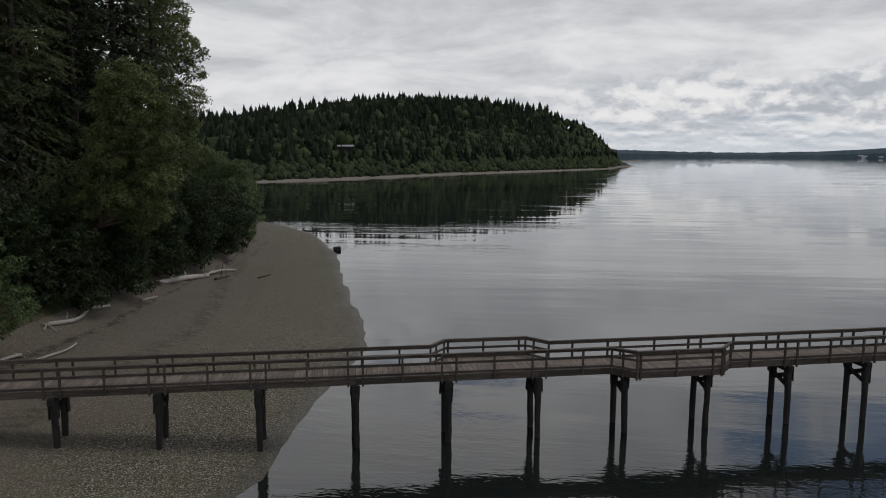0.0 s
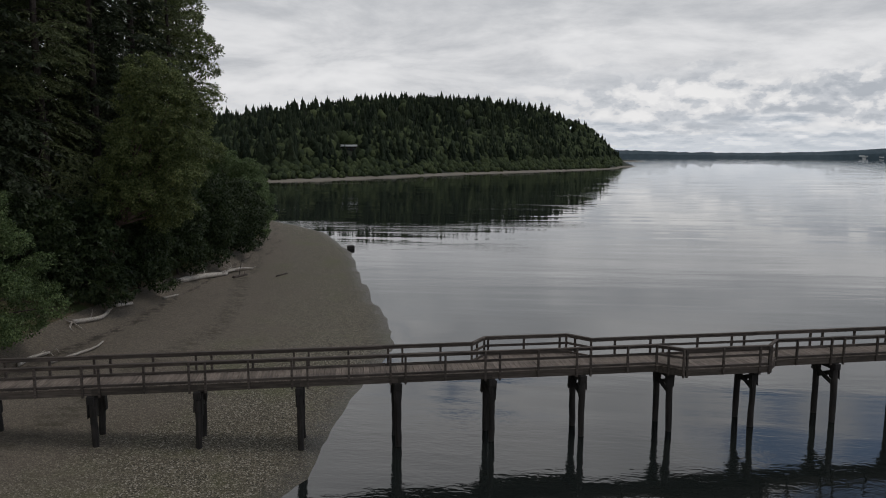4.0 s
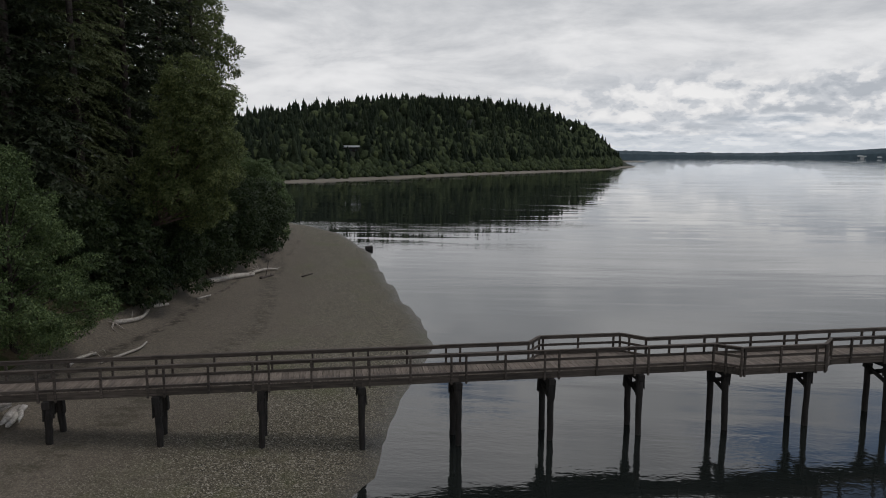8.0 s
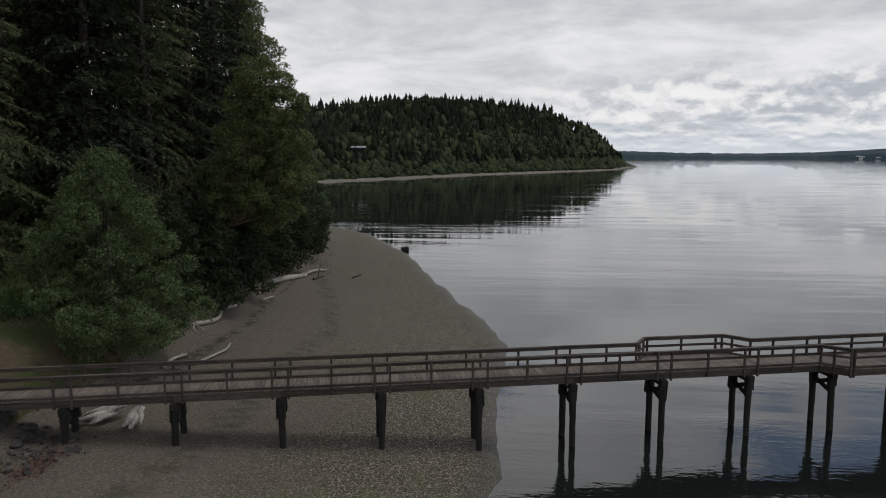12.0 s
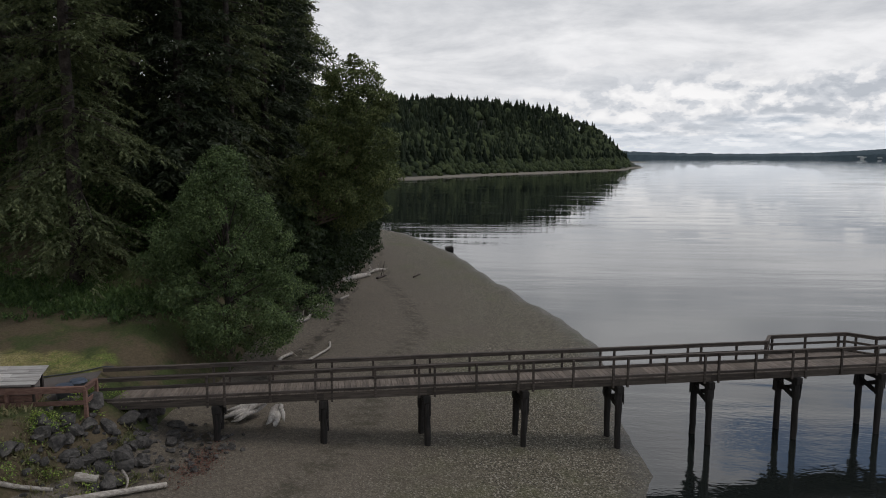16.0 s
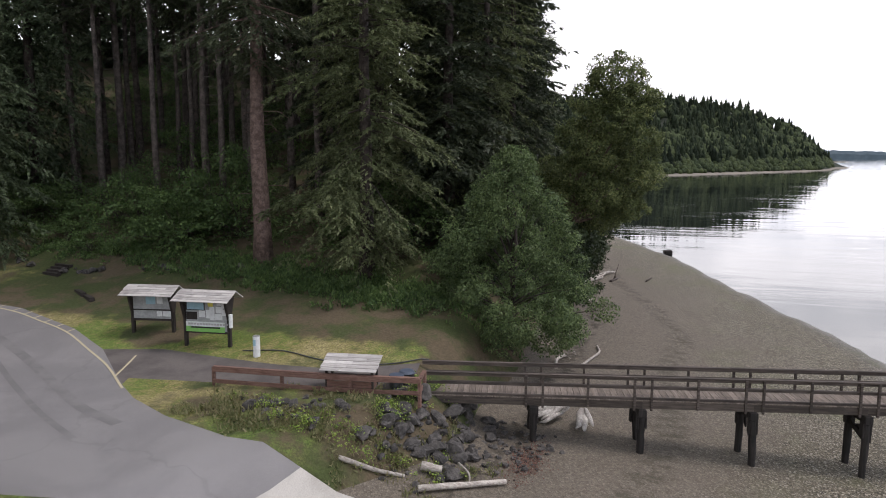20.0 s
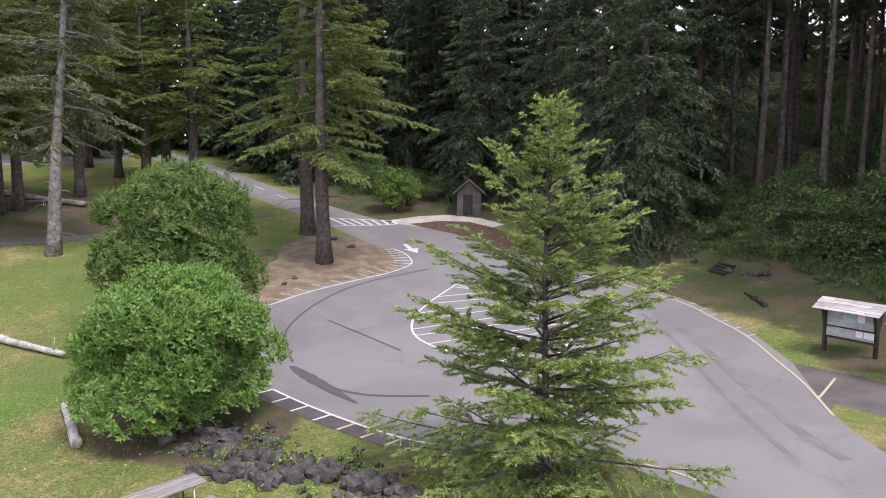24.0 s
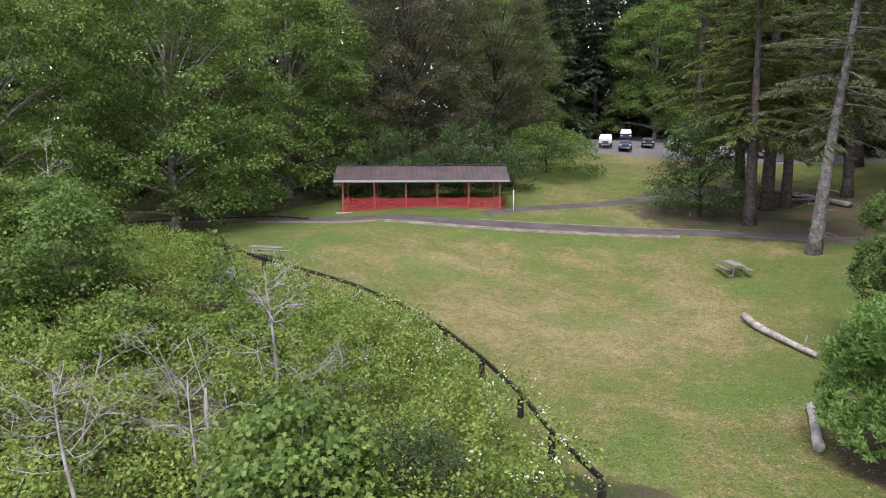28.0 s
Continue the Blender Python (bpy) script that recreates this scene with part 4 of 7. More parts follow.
def layered_clumps(rng, n, r, z0, z1, rc):
    """Flat sprays of foliage in loose tiers, with gaps between them."""
    out = []
    for i in range(n):
        t = (i + 0.5) / n
        k = math.sqrt(max(0.05, 1 - ((t - 0.3) / 0.74) ** 2)) * r
        a, q = i * 2.4 + rng.uniform(-0.5, 0.5), math.sqrt(rng.uniform(0.08, 1.0))
        s = rc * rng.uniform(0.55, 1.3)
        out.append((q * k * math.cos(a), q * k * math.sin(a), z0 + (z1 - z0) * t - 1.2 * q * q, s, s, s * 0.42))
    return out


def cone_clumps(rng, n, r, z0, z1, rc):
    """Clumps filling a rounded cone, uneven in outline."""
    out = []
    for i in range(n):
        t = ((i + 0.5) / n) ** 1.15
        a = i * 2.4 + rng.uniform(-0.5, 0.5)
        k = (1 - t) ** 0.62 * r * rng.uniform(0.45, 1.0) * (0.8 if t < 0.1 else 1.0)
        s = rc * rng.uniform(0.75, 1.25) * (1 - 0.45 * t)
        out.append((k * math.cos(a), k * math.sin(a), z0 + (z1 - z0) * t, s, s, s * 0.7))
    return out


def conifer(name, at, H, bare, R, seed, mat=None, bark=None, r0=0.4, sprigs=9000, sprig=0.3, label="", group="", shape=0.75, gap=0.55, fan=0.40, limb=0.6, rise=(-0.28, 0.5), bend=-0.22, hang=0.25, wide=0.30, per_m=5.0, wild=0.22, shoots=None):
    """A fir or hemlock: a tapered trunk, uneven boughs, side twigs along each bough, sprays of needles on each twig; dead stubs on the bare part.
    rise: slope of the boughs at the foot and at the top; bend: how they curve towards their tips; hang: how far the twigs droop."""
    rng = np.random.default_rng(seed)
    t = empty(name, pose(*at), label, "tree", group)
    trunk = [([(0.05 * math.sin(z * 0.5 + seed), 0.05 * math.cos(z * 0.4), z) for z in np.linspace(-0.4, H, 14)], [r0 * (1.3 if i == 0 else 1) * (1 - 0.94 * i / 13) + 0.01 for i in range(14)])]
    for _ in range(int(bare * 1.6)):
        z, a, l = rng.uniform(1.5, bare + 2), rng.uniform(0, 6.28), rng.uniform(0.5, 2.6)
        p = np.array([0, 0, z])
        trunk.append(([p, p + np.array([math.cos(a) * l * 0.6, math.sin(a) * l * 0.6, -0.02]), p + np.array([math.cos(a) * l, math.sin(a) * l, -0.25 * l])], [0.035, 0.02, 0.008]))
    boughs = []
    z = bare
    while z < H - 0.25:
        f = (z - bare) / (H - bare)
        rad = R * (1 - f) ** shape * (0.5 + 0.5 * min(1, f * 6 + 0.3))
        for k in range(rng.integers(4, 7)):
            boughs.append((z + rng.uniform(-0.5, 0.5) * gap, rng.uniform(0, 6.283), max(0.3, rad * rng.choice([0.45, 0.7, 0.85, 1.0, 1.15]) * rng.uniform(0.85, 1.1)), f))
        z += gap * rng.uniform(0.6, 1.4) * (1 - 0.5 * f)
    tot = sum(b[2] ** 1.5 for b in boughs)
    Cs, Ds, Ns, Ls, Ts = [], [], [], [], []
    limbs_ = []
    for z, a, l, f in boughs:
        n = max(10, int(sprigs * l ** 1.5 / tot))
        h, sd = np.array([math.cos(a), math.sin(a), 0]), np.array([-math.sin(a), math.cos(a), 0])
        k0 = rise[0] + (rise[1] - rise[0]) * f ** 1.2 + rng.uniform(-0.12, 0.12)
        kb = bend * (1 - 0.6 * f) + rng.uniform(-0.06, 0.06)
        sway = rng.uniform(-0.18, 0.18)
        m = max(5, int(l * per_m))
        s = 0.12 + 0.88 * rng.random(m) ** 0.8
        s[0] = 0.97
        side = np.where(rng.random(m) < 0.5, -1.0, 1.0)
        th = np.radians(rng.normal(52, 13, m)) * side
        th[0] = 0.0
        lb = l * fan * (1.12 - s) * rng.uniform(0.55, 1.15, m) + 0.06 * l + 0.08
        base = h * (s * l)[:, None] + sd * (sway * l * s * s)[:, None]
        base[:, 2] = z + l * (k0 * s + kb * s * s)
        d = h * np.cos(th)[:, None] + sd * np.sin(th)[:, None]
        d[:, 2] = 0.6 * (k0 + 2 * kb * s) - hang * rng.uniform(0.3, 1.4, m)
        pick = rng.choice(m, n, p=lb / lb.sum())
        v = rng.random(n) ** 0.85
        P = base[pick] + d[pick] * (lb[pick] * v)[:, None] + rng.normal(size=(n, 3)) * 0.02 * np.array([1, 1, 0.6])
        P[:, 2] -= hang * 0.5 * lb[pick] * v * v
        across = np.cross(d[pick], np.array([0, 0, 1.0]))
        D = d[pick] + across * rng.uniform(-0.85, 0.85, n)[:, None] + rng.normal(size=(n, 3)) * wild + np.array([0, 0, -0.35 * hang])
        Cs.append(P), Ds.append(D), Ns.append(np.array([0, 0, 1.0]) + rng.normal(size=(n, 3)) * 0.45), Ls.append(sprig * rng.uniform(0.6, 1.3, n)), Ts.append(v * (0.45 + 0.55 * s[pick]))
        if l > 0.9 and rng.random() < limb:
            limbs_.append(([h * l * q + sd * sway * l * q * q + np.array([0, 0, z + l * (k0 * q + kb * q * q)]) for q in (0, 0.35, 0.7, 1.0)], [0.016 + 0.010 * l, 0.012 + 0.006 * l, 0.008 + 0.003 * l, 0.004]))
    q = 160
    lz, la = H - rng.random(q) * 0.9, rng.uniform(0, 6.283, q)
    Cs.append(np.column_stack([0 * lz, 0 * lz, lz])), Ds.append(np.column_stack([np.cos(la), np.sin(la), 1.3 + 0 * la])), Ns.append(rng.normal(size=(q, 3)) + np.array([0, 0, 1.0])), Ls.append(np.full(q, sprig)), Ts.append(np.ones(q))
    tubes("trunk", trunk + limbs_, bark or M_BARK, t, 6, wob=0.12, rng=rng)
    C, D, N, L, T = (np.concatenate(k) for k in (Cs, Ds, Ns, Ls, Ts))
    tip = T > 0.62 if shoots else np.zeros(len(C), bool)
    leaf_soup("crown", C[~tip], D[~tip], N[~tip], L[~tip], L[~tip] * wide, mat or M_NEEDLE, t, three=True)
    if shoots:
        leaf_soup("new_growth", C[tip], D[tip], N[tip], L[tip], L[tip] * wide, shoots, t, three=True, label="pale yellow-green new shoots")
    return t


def shelf_leaves(rng, clumps, per_m2, size):
    """Leaves lying like shingles over flat domes (x, y, z, rx, ry, rz), their rims drooping and ragged: lit shelves with dark gaps between."""
    Cs, Ds, Ns, Ls = [], [], [], []
    for x, y, z, rx, ry, rz in clumps:
        n = max(12, int(math.pi * rx * ry * per_m2))
        twigs = max(5, int(n / 16))
        ta, tq = rng.uniform(0, 6.283, twigs), np.sqrt(rng.random(twigs)) * rng.uniform(0.7, 1.18, twigs)
        pick = rng.integers(0, twigs, n)
        ex = np.column_stack([np.cos(ta) * tq * rx, np.sin(ta) * tq * ry, rz * (1 - 1.7 * tq ** 2) + rng.uniform(-0.35, 0.2, twigs) * rz])[pick]
        P = np.array([x, y, z]) + ex + rng.normal(size=(n, 3)) * np.array([1, 1, 0.45]) * (0.9 * size + 0.10 * rx)
        out = np.column_stack([np.cos(ta), np.sin(ta), 0 * ta])[pick] * tq[pick][:, None]
        Cs.append(P), Ds.append(out + rng.normal(size=(n, 3)) * 0.6 + np.array([0, 0, -0.45])), Ns.append(out * 0.75 + rng.normal(size=(n, 3)) * 0.36 + np.array([0, 0, 0.9])), Ls.append(size * rng.uniform(0.6, 1.3, n))
    return tuple(np.concatenate(k) for k in (Cs, Ds, Ns, Ls))


def rosette_leaves(rng, clumps, per_m2, size):
    """Shoots all over lumpy clumps, each with a whorl of long leaves round its tip, and looser leaves further in."""
    Cs, Ds, Ns, Ls = [], [], [], []
    A = np.array(clumps, float)
    for c in A:
        r = c[3:]
        area = 4 * math.pi * r[0] * r[2]
        m = int(area * per_m2)
        u = unit(rng, m)
        u[:, 2] = np.where(u[:, 2] < -0.3, -u[:, 2], u[:, 2])
        bump = 1 + 0.10 * np.sin(u[:, 0] * 9 + c[0] * 3) * np.sin(u[:, 1] * 8 + c[1] * 5) + 0.08 * rng.normal(size=m)
        P = c[:3] + u * r * bump[:, None]
        keep = np.ones(m, bool)
        for o in A[np.any(A != c, axis=1)]:
            keep &= (((P - o[:3]) / o[3:]) ** 2).sum(1) > 0.72
        P, u = P[keep], u[keep]
        ax = u / r
        ax = ax / np.linalg.norm(ax, axis=1)[:, None] * 0.75 + np.array([0, 0, 0.55]) + 0.25 * rng.normal(size=P.shape)
        ax /= np.linalg.norm(ax, axis=1)[:, None]
        e1 = np.cross(ax, np.array([0.31, 0.95, 0.1]))
        e1 /= np.linalg.norm(e1, axis=1)[:, None] + 1e-6
        e2 = np.cross(ax, e1)
        for k in range(9):
            a = k * 2.4 + rng.uniform(-0.3, 0.3, len(P))
            rad = np.cos(a)[:, None] * e1 + np.sin(a)[:, None] * e2
            opn = 0.35 + 0.16 * k
            Cs.append(P - ax * (0.025 * k * size / 0.18)), Ds.append(rad * opn + ax * (1.05 - 0.11 * k)), Ns.append(ax * 1.0 - rad * 0.35), Ls.append(size * (0.62 + 0.07 * k) * rng.uniform(0.8, 1.2, len(P)))
    return tuple(np.concatenate(k) for k in (Cs, Ds, Ns, Ls))


def gz(x, y):
    return float(ground_z(x, y))


FIR = "tall dark fir with drooping boughs on the wooded slope"
firs = [conifer("fir_tree", (-38.6, 36.6, gz(-38.6, 36.6)), 32, 2.0, 5.6, 11, mat=M_NEEDLE_GREY_LIT, r0=0.42, sprigs=70000, sprig=0.22, wide=0.42, per_m=4.0, wild=0.45, limb=0.3, gap=0.50, label="tall shaggy fir with grey-green drooping boughs", group="firs"),
        conifer("fir_tree", (-36.6, 45.5, gz(-36.6, 45.5)), 34, 1.5, 5.6, 12, mat=M_NEEDLE_SHADED, r0=0.45, sprigs=44000, sprig=0.36, gap=0.5, wide=0.5, per_m=3.5, wild=0.45, limb=0.15, label=FIR, group="firs"),
        conifer("fir_tree", (-46.6, 38.0, gz(-46.6, 38.0)), 34, 12.5, 5.0, 13, bark=M_BARK_RED, r0=0.55, sprigs=26000, sprig=0.34, gap=0.6, label="tall fir with a bare reddish trunk at the wood's edge", group="firs"),
        conifer("fir_tree", (-68.0, 34.5, gz(-68.0, 34.5)), 28, 0.8, 6.2, 14, r0=0.5, sprigs=56000, sprig=0.28, wide=0.42, wild=0.45, per_m=4.0, limb=0.2, hang=0.35, bend=-0.3, mat=M_NEEDLE_HEMLOCK, label="broad dark hemlock with boughs down to the ground", group="firs"),
        conifer("fir_tree", (-58.0, 62.0, gz(-58, 62)), 31, 17, 3.4, 15, r0=0.33, bark=M_BARK_WOOD, sprigs=5200, sprig=0.5, gap=0.8, label="slender fir with a long bare trunk in the wood", group="firs"),
        # far fir: the lighter hemlock green carries haze in its colour
        conifer("fir_tree", (-100.0, 84.0, gz(-100, 84)), 33, 1.5, 5.6, 18, mat=M_NEEDLE_HEMLOCK, r0=0.42, sprigs=9000, sprig=0.75, wide=0.45, label=FIR, group="firs", limb=0.0, gap=0.8)]


def forest():
    """More firs of the same kinds over the slope."""
    rng = random.Random(21)
    taken = [(-38.6, 36.6), (-36.6, 45.5), (-46.6, 38.0), (-68, 34.5), (-30, 35)]

    def put(src, x, y, s=1.0):
        taken.append((x, y))
        c = copy_thing(src, pose(x, y, gz(x, y) - 0.1, 0, 0, rng.uniform(0, 360)))
        c.scale = (s, s, s * rng.uniform(0.95, 1.1))

    for x, y, k in ((-35, 57, 1), (-35.5, 51, 0), (-36.5, 66, 1), (-38, 76, 0), (-41.5, 45, 0), (-40, 53, 1), (-42, 62, 0), (-43, 71, 1), (-47, 50, 1), (-52, 80, 0), (-56, 92, 1),
                    (-76, 37, 3), (-84, 37, 3), (-92, 34, 3), (-73, 45, 3), (-80, 46, 1), (-90, 44, 1), (-61.5, 46, 4)):
        put(firs[k], x, y, rng.uniform(0.9, 1.1))
    n = 0
    while n < 60:
        x, y = rng.uniform(-74, -46), rng.uniform(46, 78)
        if all((x - a) ** 2 + (y - b) ** 2 > 7 for a, b in taken):
            put(firs[4], x, y, rng.uniform(0.8, 1.15))
            n += 1
    # the thick of the wood, further up
    for k in range(18):
        put(firs[5 if k % 2 == 0 else 4], -112 + 3.3 * k + rng.uniform(-1, 1), 84 + rng.uniform(-3, 5) - 0.12 * k, rng.uniform(0.85, 1.15))
    for k in range(12):
        put(firs[(5, 1, 3)[k % 3]], -100 - 4.2 * k + rng.uniform(-1, 1), 36 - 1.2 * k + rng.uniform(-2, 3), rng.uniform(0.85, 1.1))
        put(firs[5], -98 - 4.6 * k + rng.uniform(-1, 1), 48 - 1.0 * k + rng.uniform(-3, 3), rng.uniform(1.0, 1.2))
    for x, y, k in ((-94.5, 61.5, 5), (-101.5, 60.0, 5), (-105.5, 66.5, 5)):
        put(firs[k], x, y, 1.2)
    # beyond the upper lot and behind the shelter
    for k in range(16):
        put(firs[5], -158 - rng.uniform(0, 8), -72 + 6.2 * k, rng.uniform(0.9, 1.2))
    for k in range(14):
        put(firs[5], -58 - 5.6 * k + rng.uniform(-1, 1), -84 + 0.9 * k + rng.uniform(-3, 3), rng.uniform(0.9, 1.15))


forest()
# alder on the bank beside the pier
rng = np.random.default_rng(3)
broadleaf("alder_tree", (-29.7, 35.2, gz(-29.7, 35.2)), cone_clumps(rng, 120, 5.5, 0.9, 10.4, 0.95), 0.135, M_LEAF_GREY_ALDER, M_BARK, 0.2, 130, seed=31, label="rounded green alder growing on the bank beside the pier")
# madrona leaning out over the beach
mad = [(5.6, -2.0, 16.9, 1.8, 1.8, 1.5), (4.4, -1.4, 15.6, 1.7, 1.7, 1.3), (6.9, -2.2, 15.2, 1.7, 1.7, 1.3), (5.8, -2.6, 13.8, 1.6, 1.6, 1.2), (7.2, -1.6, 12.4, 1.7, 1.7, 1.2), (4.6, -2.4, 12.0, 1.8, 1.8, 1.2),
       (6.2, -0.6, 10.8, 1.8, 1.8, 1.2), (7.6, -1.8, 10.2, 1.4, 1.4, 1.0), (3.6, -1.8, 10.2, 1.7, 1.7, 1.2), (5.0, -2.4, 9.0, 1.7, 1.7, 1.1), (6.4, -1.4, 8.2, 1.5, 1.5, 1.0), (3.0, -0.6, 13.0, 1.5, 1.5, 1.1), (2.6, -1.6, 8.2, 1.7, 1.7, 1.1), (4.6, 0.6, 7.4, 1.8, 1.8, 1.1), (1.6, 0.4, 10.6, 1.6, 1.6, 1.1)]
broadleaf("madrona_tree", (-31.2, 50.2, gz(-31.2, 50.2)), [(a - 0.5, b + 1.2, c - 2.1, d * 0.98, e * 0.98, f * 1.05) for a, b, c, d, e, f in mad], 0.18, M_LEAF_MADRONA, M_BARK_RED, 0.3, 190, seed=32, label="leaning madrona with clumped yellow-green crown above the beach", fork=(1.8, -0.2, 4.6))
broadleaf("maple_tree", (-44.0, 88.0, gz(-44, 88)), random_clumps(np.random.default_rng(8), 44, 8.6, 7.5, 5, 26, 2.5), 0.30, M_LEAF_MADRONA, M_BARK, 0.4, 34, seed=33, label="tall broad-leaved tree at the top of the beach")
# up to y = 86 the shrubs take the leaf with shade painted in
for k, (x, y, h, r) in enumerate(((-31.5, 43.5, 6.0, 3.0), (-31.5, 57, 8.0, 3.4), (-32, 64, 7, 3.4), (-32.5, 71, 7.5, 3.6), (-33, 79, 7, 3.6), (-34.5, 87, 6.5, 3.6), (-37, 95, 6, 3.6), (-40, 104, 6, 3.8), (-46, 116, 7, 4.2), (-54, 128, 8, 4.5), (-66, 142, 8, 5), (-33, 39, 4.5, 2.4), (-30.2, 47.5, 6.5, 3.2), (-29.8, 53.0, 6.8, 3.2), (-30.4, 60.5, 7.6, 3.4), (-31.0, 67.5, 8.6, 3.6), (-31.6, 75, 8.0, 3.6), (-33.0, 83, 7.4, 3.6))):
    broadleaf("shrub", (x, y, gz(x, y)), random_clumps(np.random.default_rng(50 + k), 18, r, r, 0.6, h, r * 0.42), 0.21, M_LEAF_GREY_ALDER if y > 86 else M_LEAF_ALDER_SHADED, M_BARK, 0.1, 52, seed=60 + k, three=True, label="dense green shrub overhanging the top of the beach", category="shrub", group="beach shrubs")
# undergrowth on the slope behind the noticeboards
under = [broadleaf("shrub", (-56, 41, gz(-56, 41)), layered_clumps(np.random.default_rng(90 + k), 22, 2.6, 0.7, 3.0 + k * 0.5, 0.85), 0.16, M_LEAF_SHRUB, M_BARK, 0.05, 70, seed=91 + k, lay=shelf_leaves, label="leafy green undergrowth at the edge of the wood", category="shrub", group="undergrowth") for k in range(3)]
rr = random.Random(5)
for k in range(132):
    x = rr.uniform(-100, -34)
    y = 39.0 + (0, 4, 9, 15, 22, 30)[k % 6] + rr.uniform(-1.5, 4) + max(0, (-66 - x)) * -0.06
    if rr.random() < 0.25 or abs(x + 46.6) < 2.0 and y < 41 or abs(x + 38.6) < 3 and y < 40:
        continue
    c = copy_thing(under[k % 3], pose(x, y, gz(x, y) - 0.1, 0, 0, rr.uniform(0, 360)))
    s = rr.choice((0.5, 0.7, 0.9, 1.15, 1.5)) * rr.uniform(0.85, 1.15)
    c.scale = (s * rr.uniform(0.8, 1.25), s * rr.uniform(0.8, 1.25), s * rr.uniform(0.7, 1.3))
for k in range(22):
    x, y = -93 - 1.6 * k + rr.uniform(-1, 1), 30.5 - 0.55 * k + rr.uniform(-2.5, 1.5)
    c = copy_thing(under[k % 3], pose(x, y, gz(x, y) - 0.1, 0, 0, rr.uniform(0, 360)))
    s = rr.uniform(0.7, 1.2)
    c.scale = (s, s, s)
# young fir beside the lot
conifer("young_fir_tree", (-41.6, 8.6, gz(-41.6, 8.6)), 10.6, 0.35, 4.8, 71, mat=M_NEEDLE_YOUNG, bark=M_BARK_WOOD, r0=0.13, sprigs=150000, sprig=0.125, gap=0.40, shape=0.80, fan=0.36, limb=1.0, rise=(0.0, 0.95), bend=0.10, hang=0.14, wide=0.36, per_m=8.0, wild=0.4, shoots=M_NEEDLE_SHOOT, label="young bright green fir with upswept boughs beside the lot")
# laurel bushes by the lawn
broadleaf("laurel_bush", (-51.5, 0.2, gz(-51.5, 0.2)), round_clumps(np.random.default_rng(4), 50, 3.0, 4.7, 0.95), 0.19, M_LEAF_LAUREL, M_BARK, 0.14, 26, seed=81, label="glossy bright green rounded laurel bush", category="bush", width=0.42, lay=rosette_leaves)
broadleaf("laurel_bush", (-63.2, 1.5, gz(-63.2, 1.5)), round_clumps(np.random.default_rng(6), 52, 3.5, 7.6, 1.25), 0.23, M_LEAF_BUSH, M_BARK, 0.16, 15, seed=82, label="tall dark green bush behind the laurel", category="bush", width=0.42, lay=rosette_leaves)
# firs standing in the lawn
park = [conifer("fir_tree", (-76.7, 12.6, gz(-76.7, 12.6)), 28, 8.0, 6.8, 16, mat=M_NEEDLE_OPEN, bark=M_BARK_WOOD, r0=0.58, sprigs=80000, sprig=0.24, wide=0.42, limb=0.6, gap=1.0, rise=(-0.12, 0.45), bend=-0.16, hang=0.16, fan=0.36, shape=0.6, per_m=4.0, wild=0.4, label="fir with bare trunk on the traffic island", group="park firs"),
        conifer("fir_tree", (-82.9, -5.2, gz(-82.9, -5.2)), 26, 8.0, 5.8, 17, mat=M_NEEDLE_DRY, bark=M_BARK_PALE, r0=0.48, sprigs=56000, sprig=0.24, wide=0.42, limb=0.8, gap=0.95, rise=(-0.15, 0.4), bend=-0.18, hang=0.18, fan=0.34, shape=0.6, per_m=3.5, wild=0.4, label="old fir with pale flaking bark beside the footpath", group="park firs")]
park[1].matrix_world = pose(-82.9, -5.2, gz(-82.9, -5.2), -5.5)
for k, (x, y, s) in enumerate(((-85.8, 13.8, 1.1), (-91.2, -10.6, 0.9), (-98, -10.0, 1.1), (-99.5, -8.6, 0.9), (-105.8, -3.9, 1.0), (-128, -3.5, 1.1), (-134, -8.6, 1.1), (-108, 2.5, 1.0), (-112, 4.8, 1.05), (-104, 6.8, 0.95), (-104, -13.5, 1.0), (-116, -20, 1.0), (-118, 0, 0.9))):
    c = copy_thing(park[0], pose(x, y, gz(x, y) - 0.1, 0, 0, k * 67))
    c.scale = (s, s, s)
broadleaf("hedge_tree", (-93.2, -15.0, gz(-93.2, -15)), layered_clumps(np.random.default_rng(14), 60, 4.3, 1.5, 9.0, 1.3), 0.22, M_LEAF_SHRUB, M_BARK, 0.2, 55, seed=83, lay=shelf_leaves, label="dense dark green broad-leaved tree by the path")
broadleaf("bush", (-103, -34, gz(-103, -34)), layered_clumps(np.random.default_rng(15), 60, 6.0, 1.0, 5.6, 1.5), 0.22, M_LEAF_MAPLE, M_BARK, 0.12, 50, seed=84, lay=shelf_leaves, label="wide low green bush beside the shelter", category="bush")
for k, (x, y, s) in enumerate(((-138, 20, 1.0), (-146, 16, 1.1), (-152, 22, 1.1), (-128, 22, 1.0), (-146, -22, 1.0), (-152, -5, 1.1), (-148, -44, 1.0), (-158, -40, 1.1), (-160, -32, 1.1), (-150, -50, 1.1), (-156, -26, 1.0), (-143, -2, 0.9), (-122, 17.5, 0.9), (-112, 21, 0.9), (-139, -48, 1.0))):
    c = copy_thing(firs[5], pose(x, y, gz(x, y) - 0.1, 0, 0, k * 41))
    c.scale = (s, s, s)
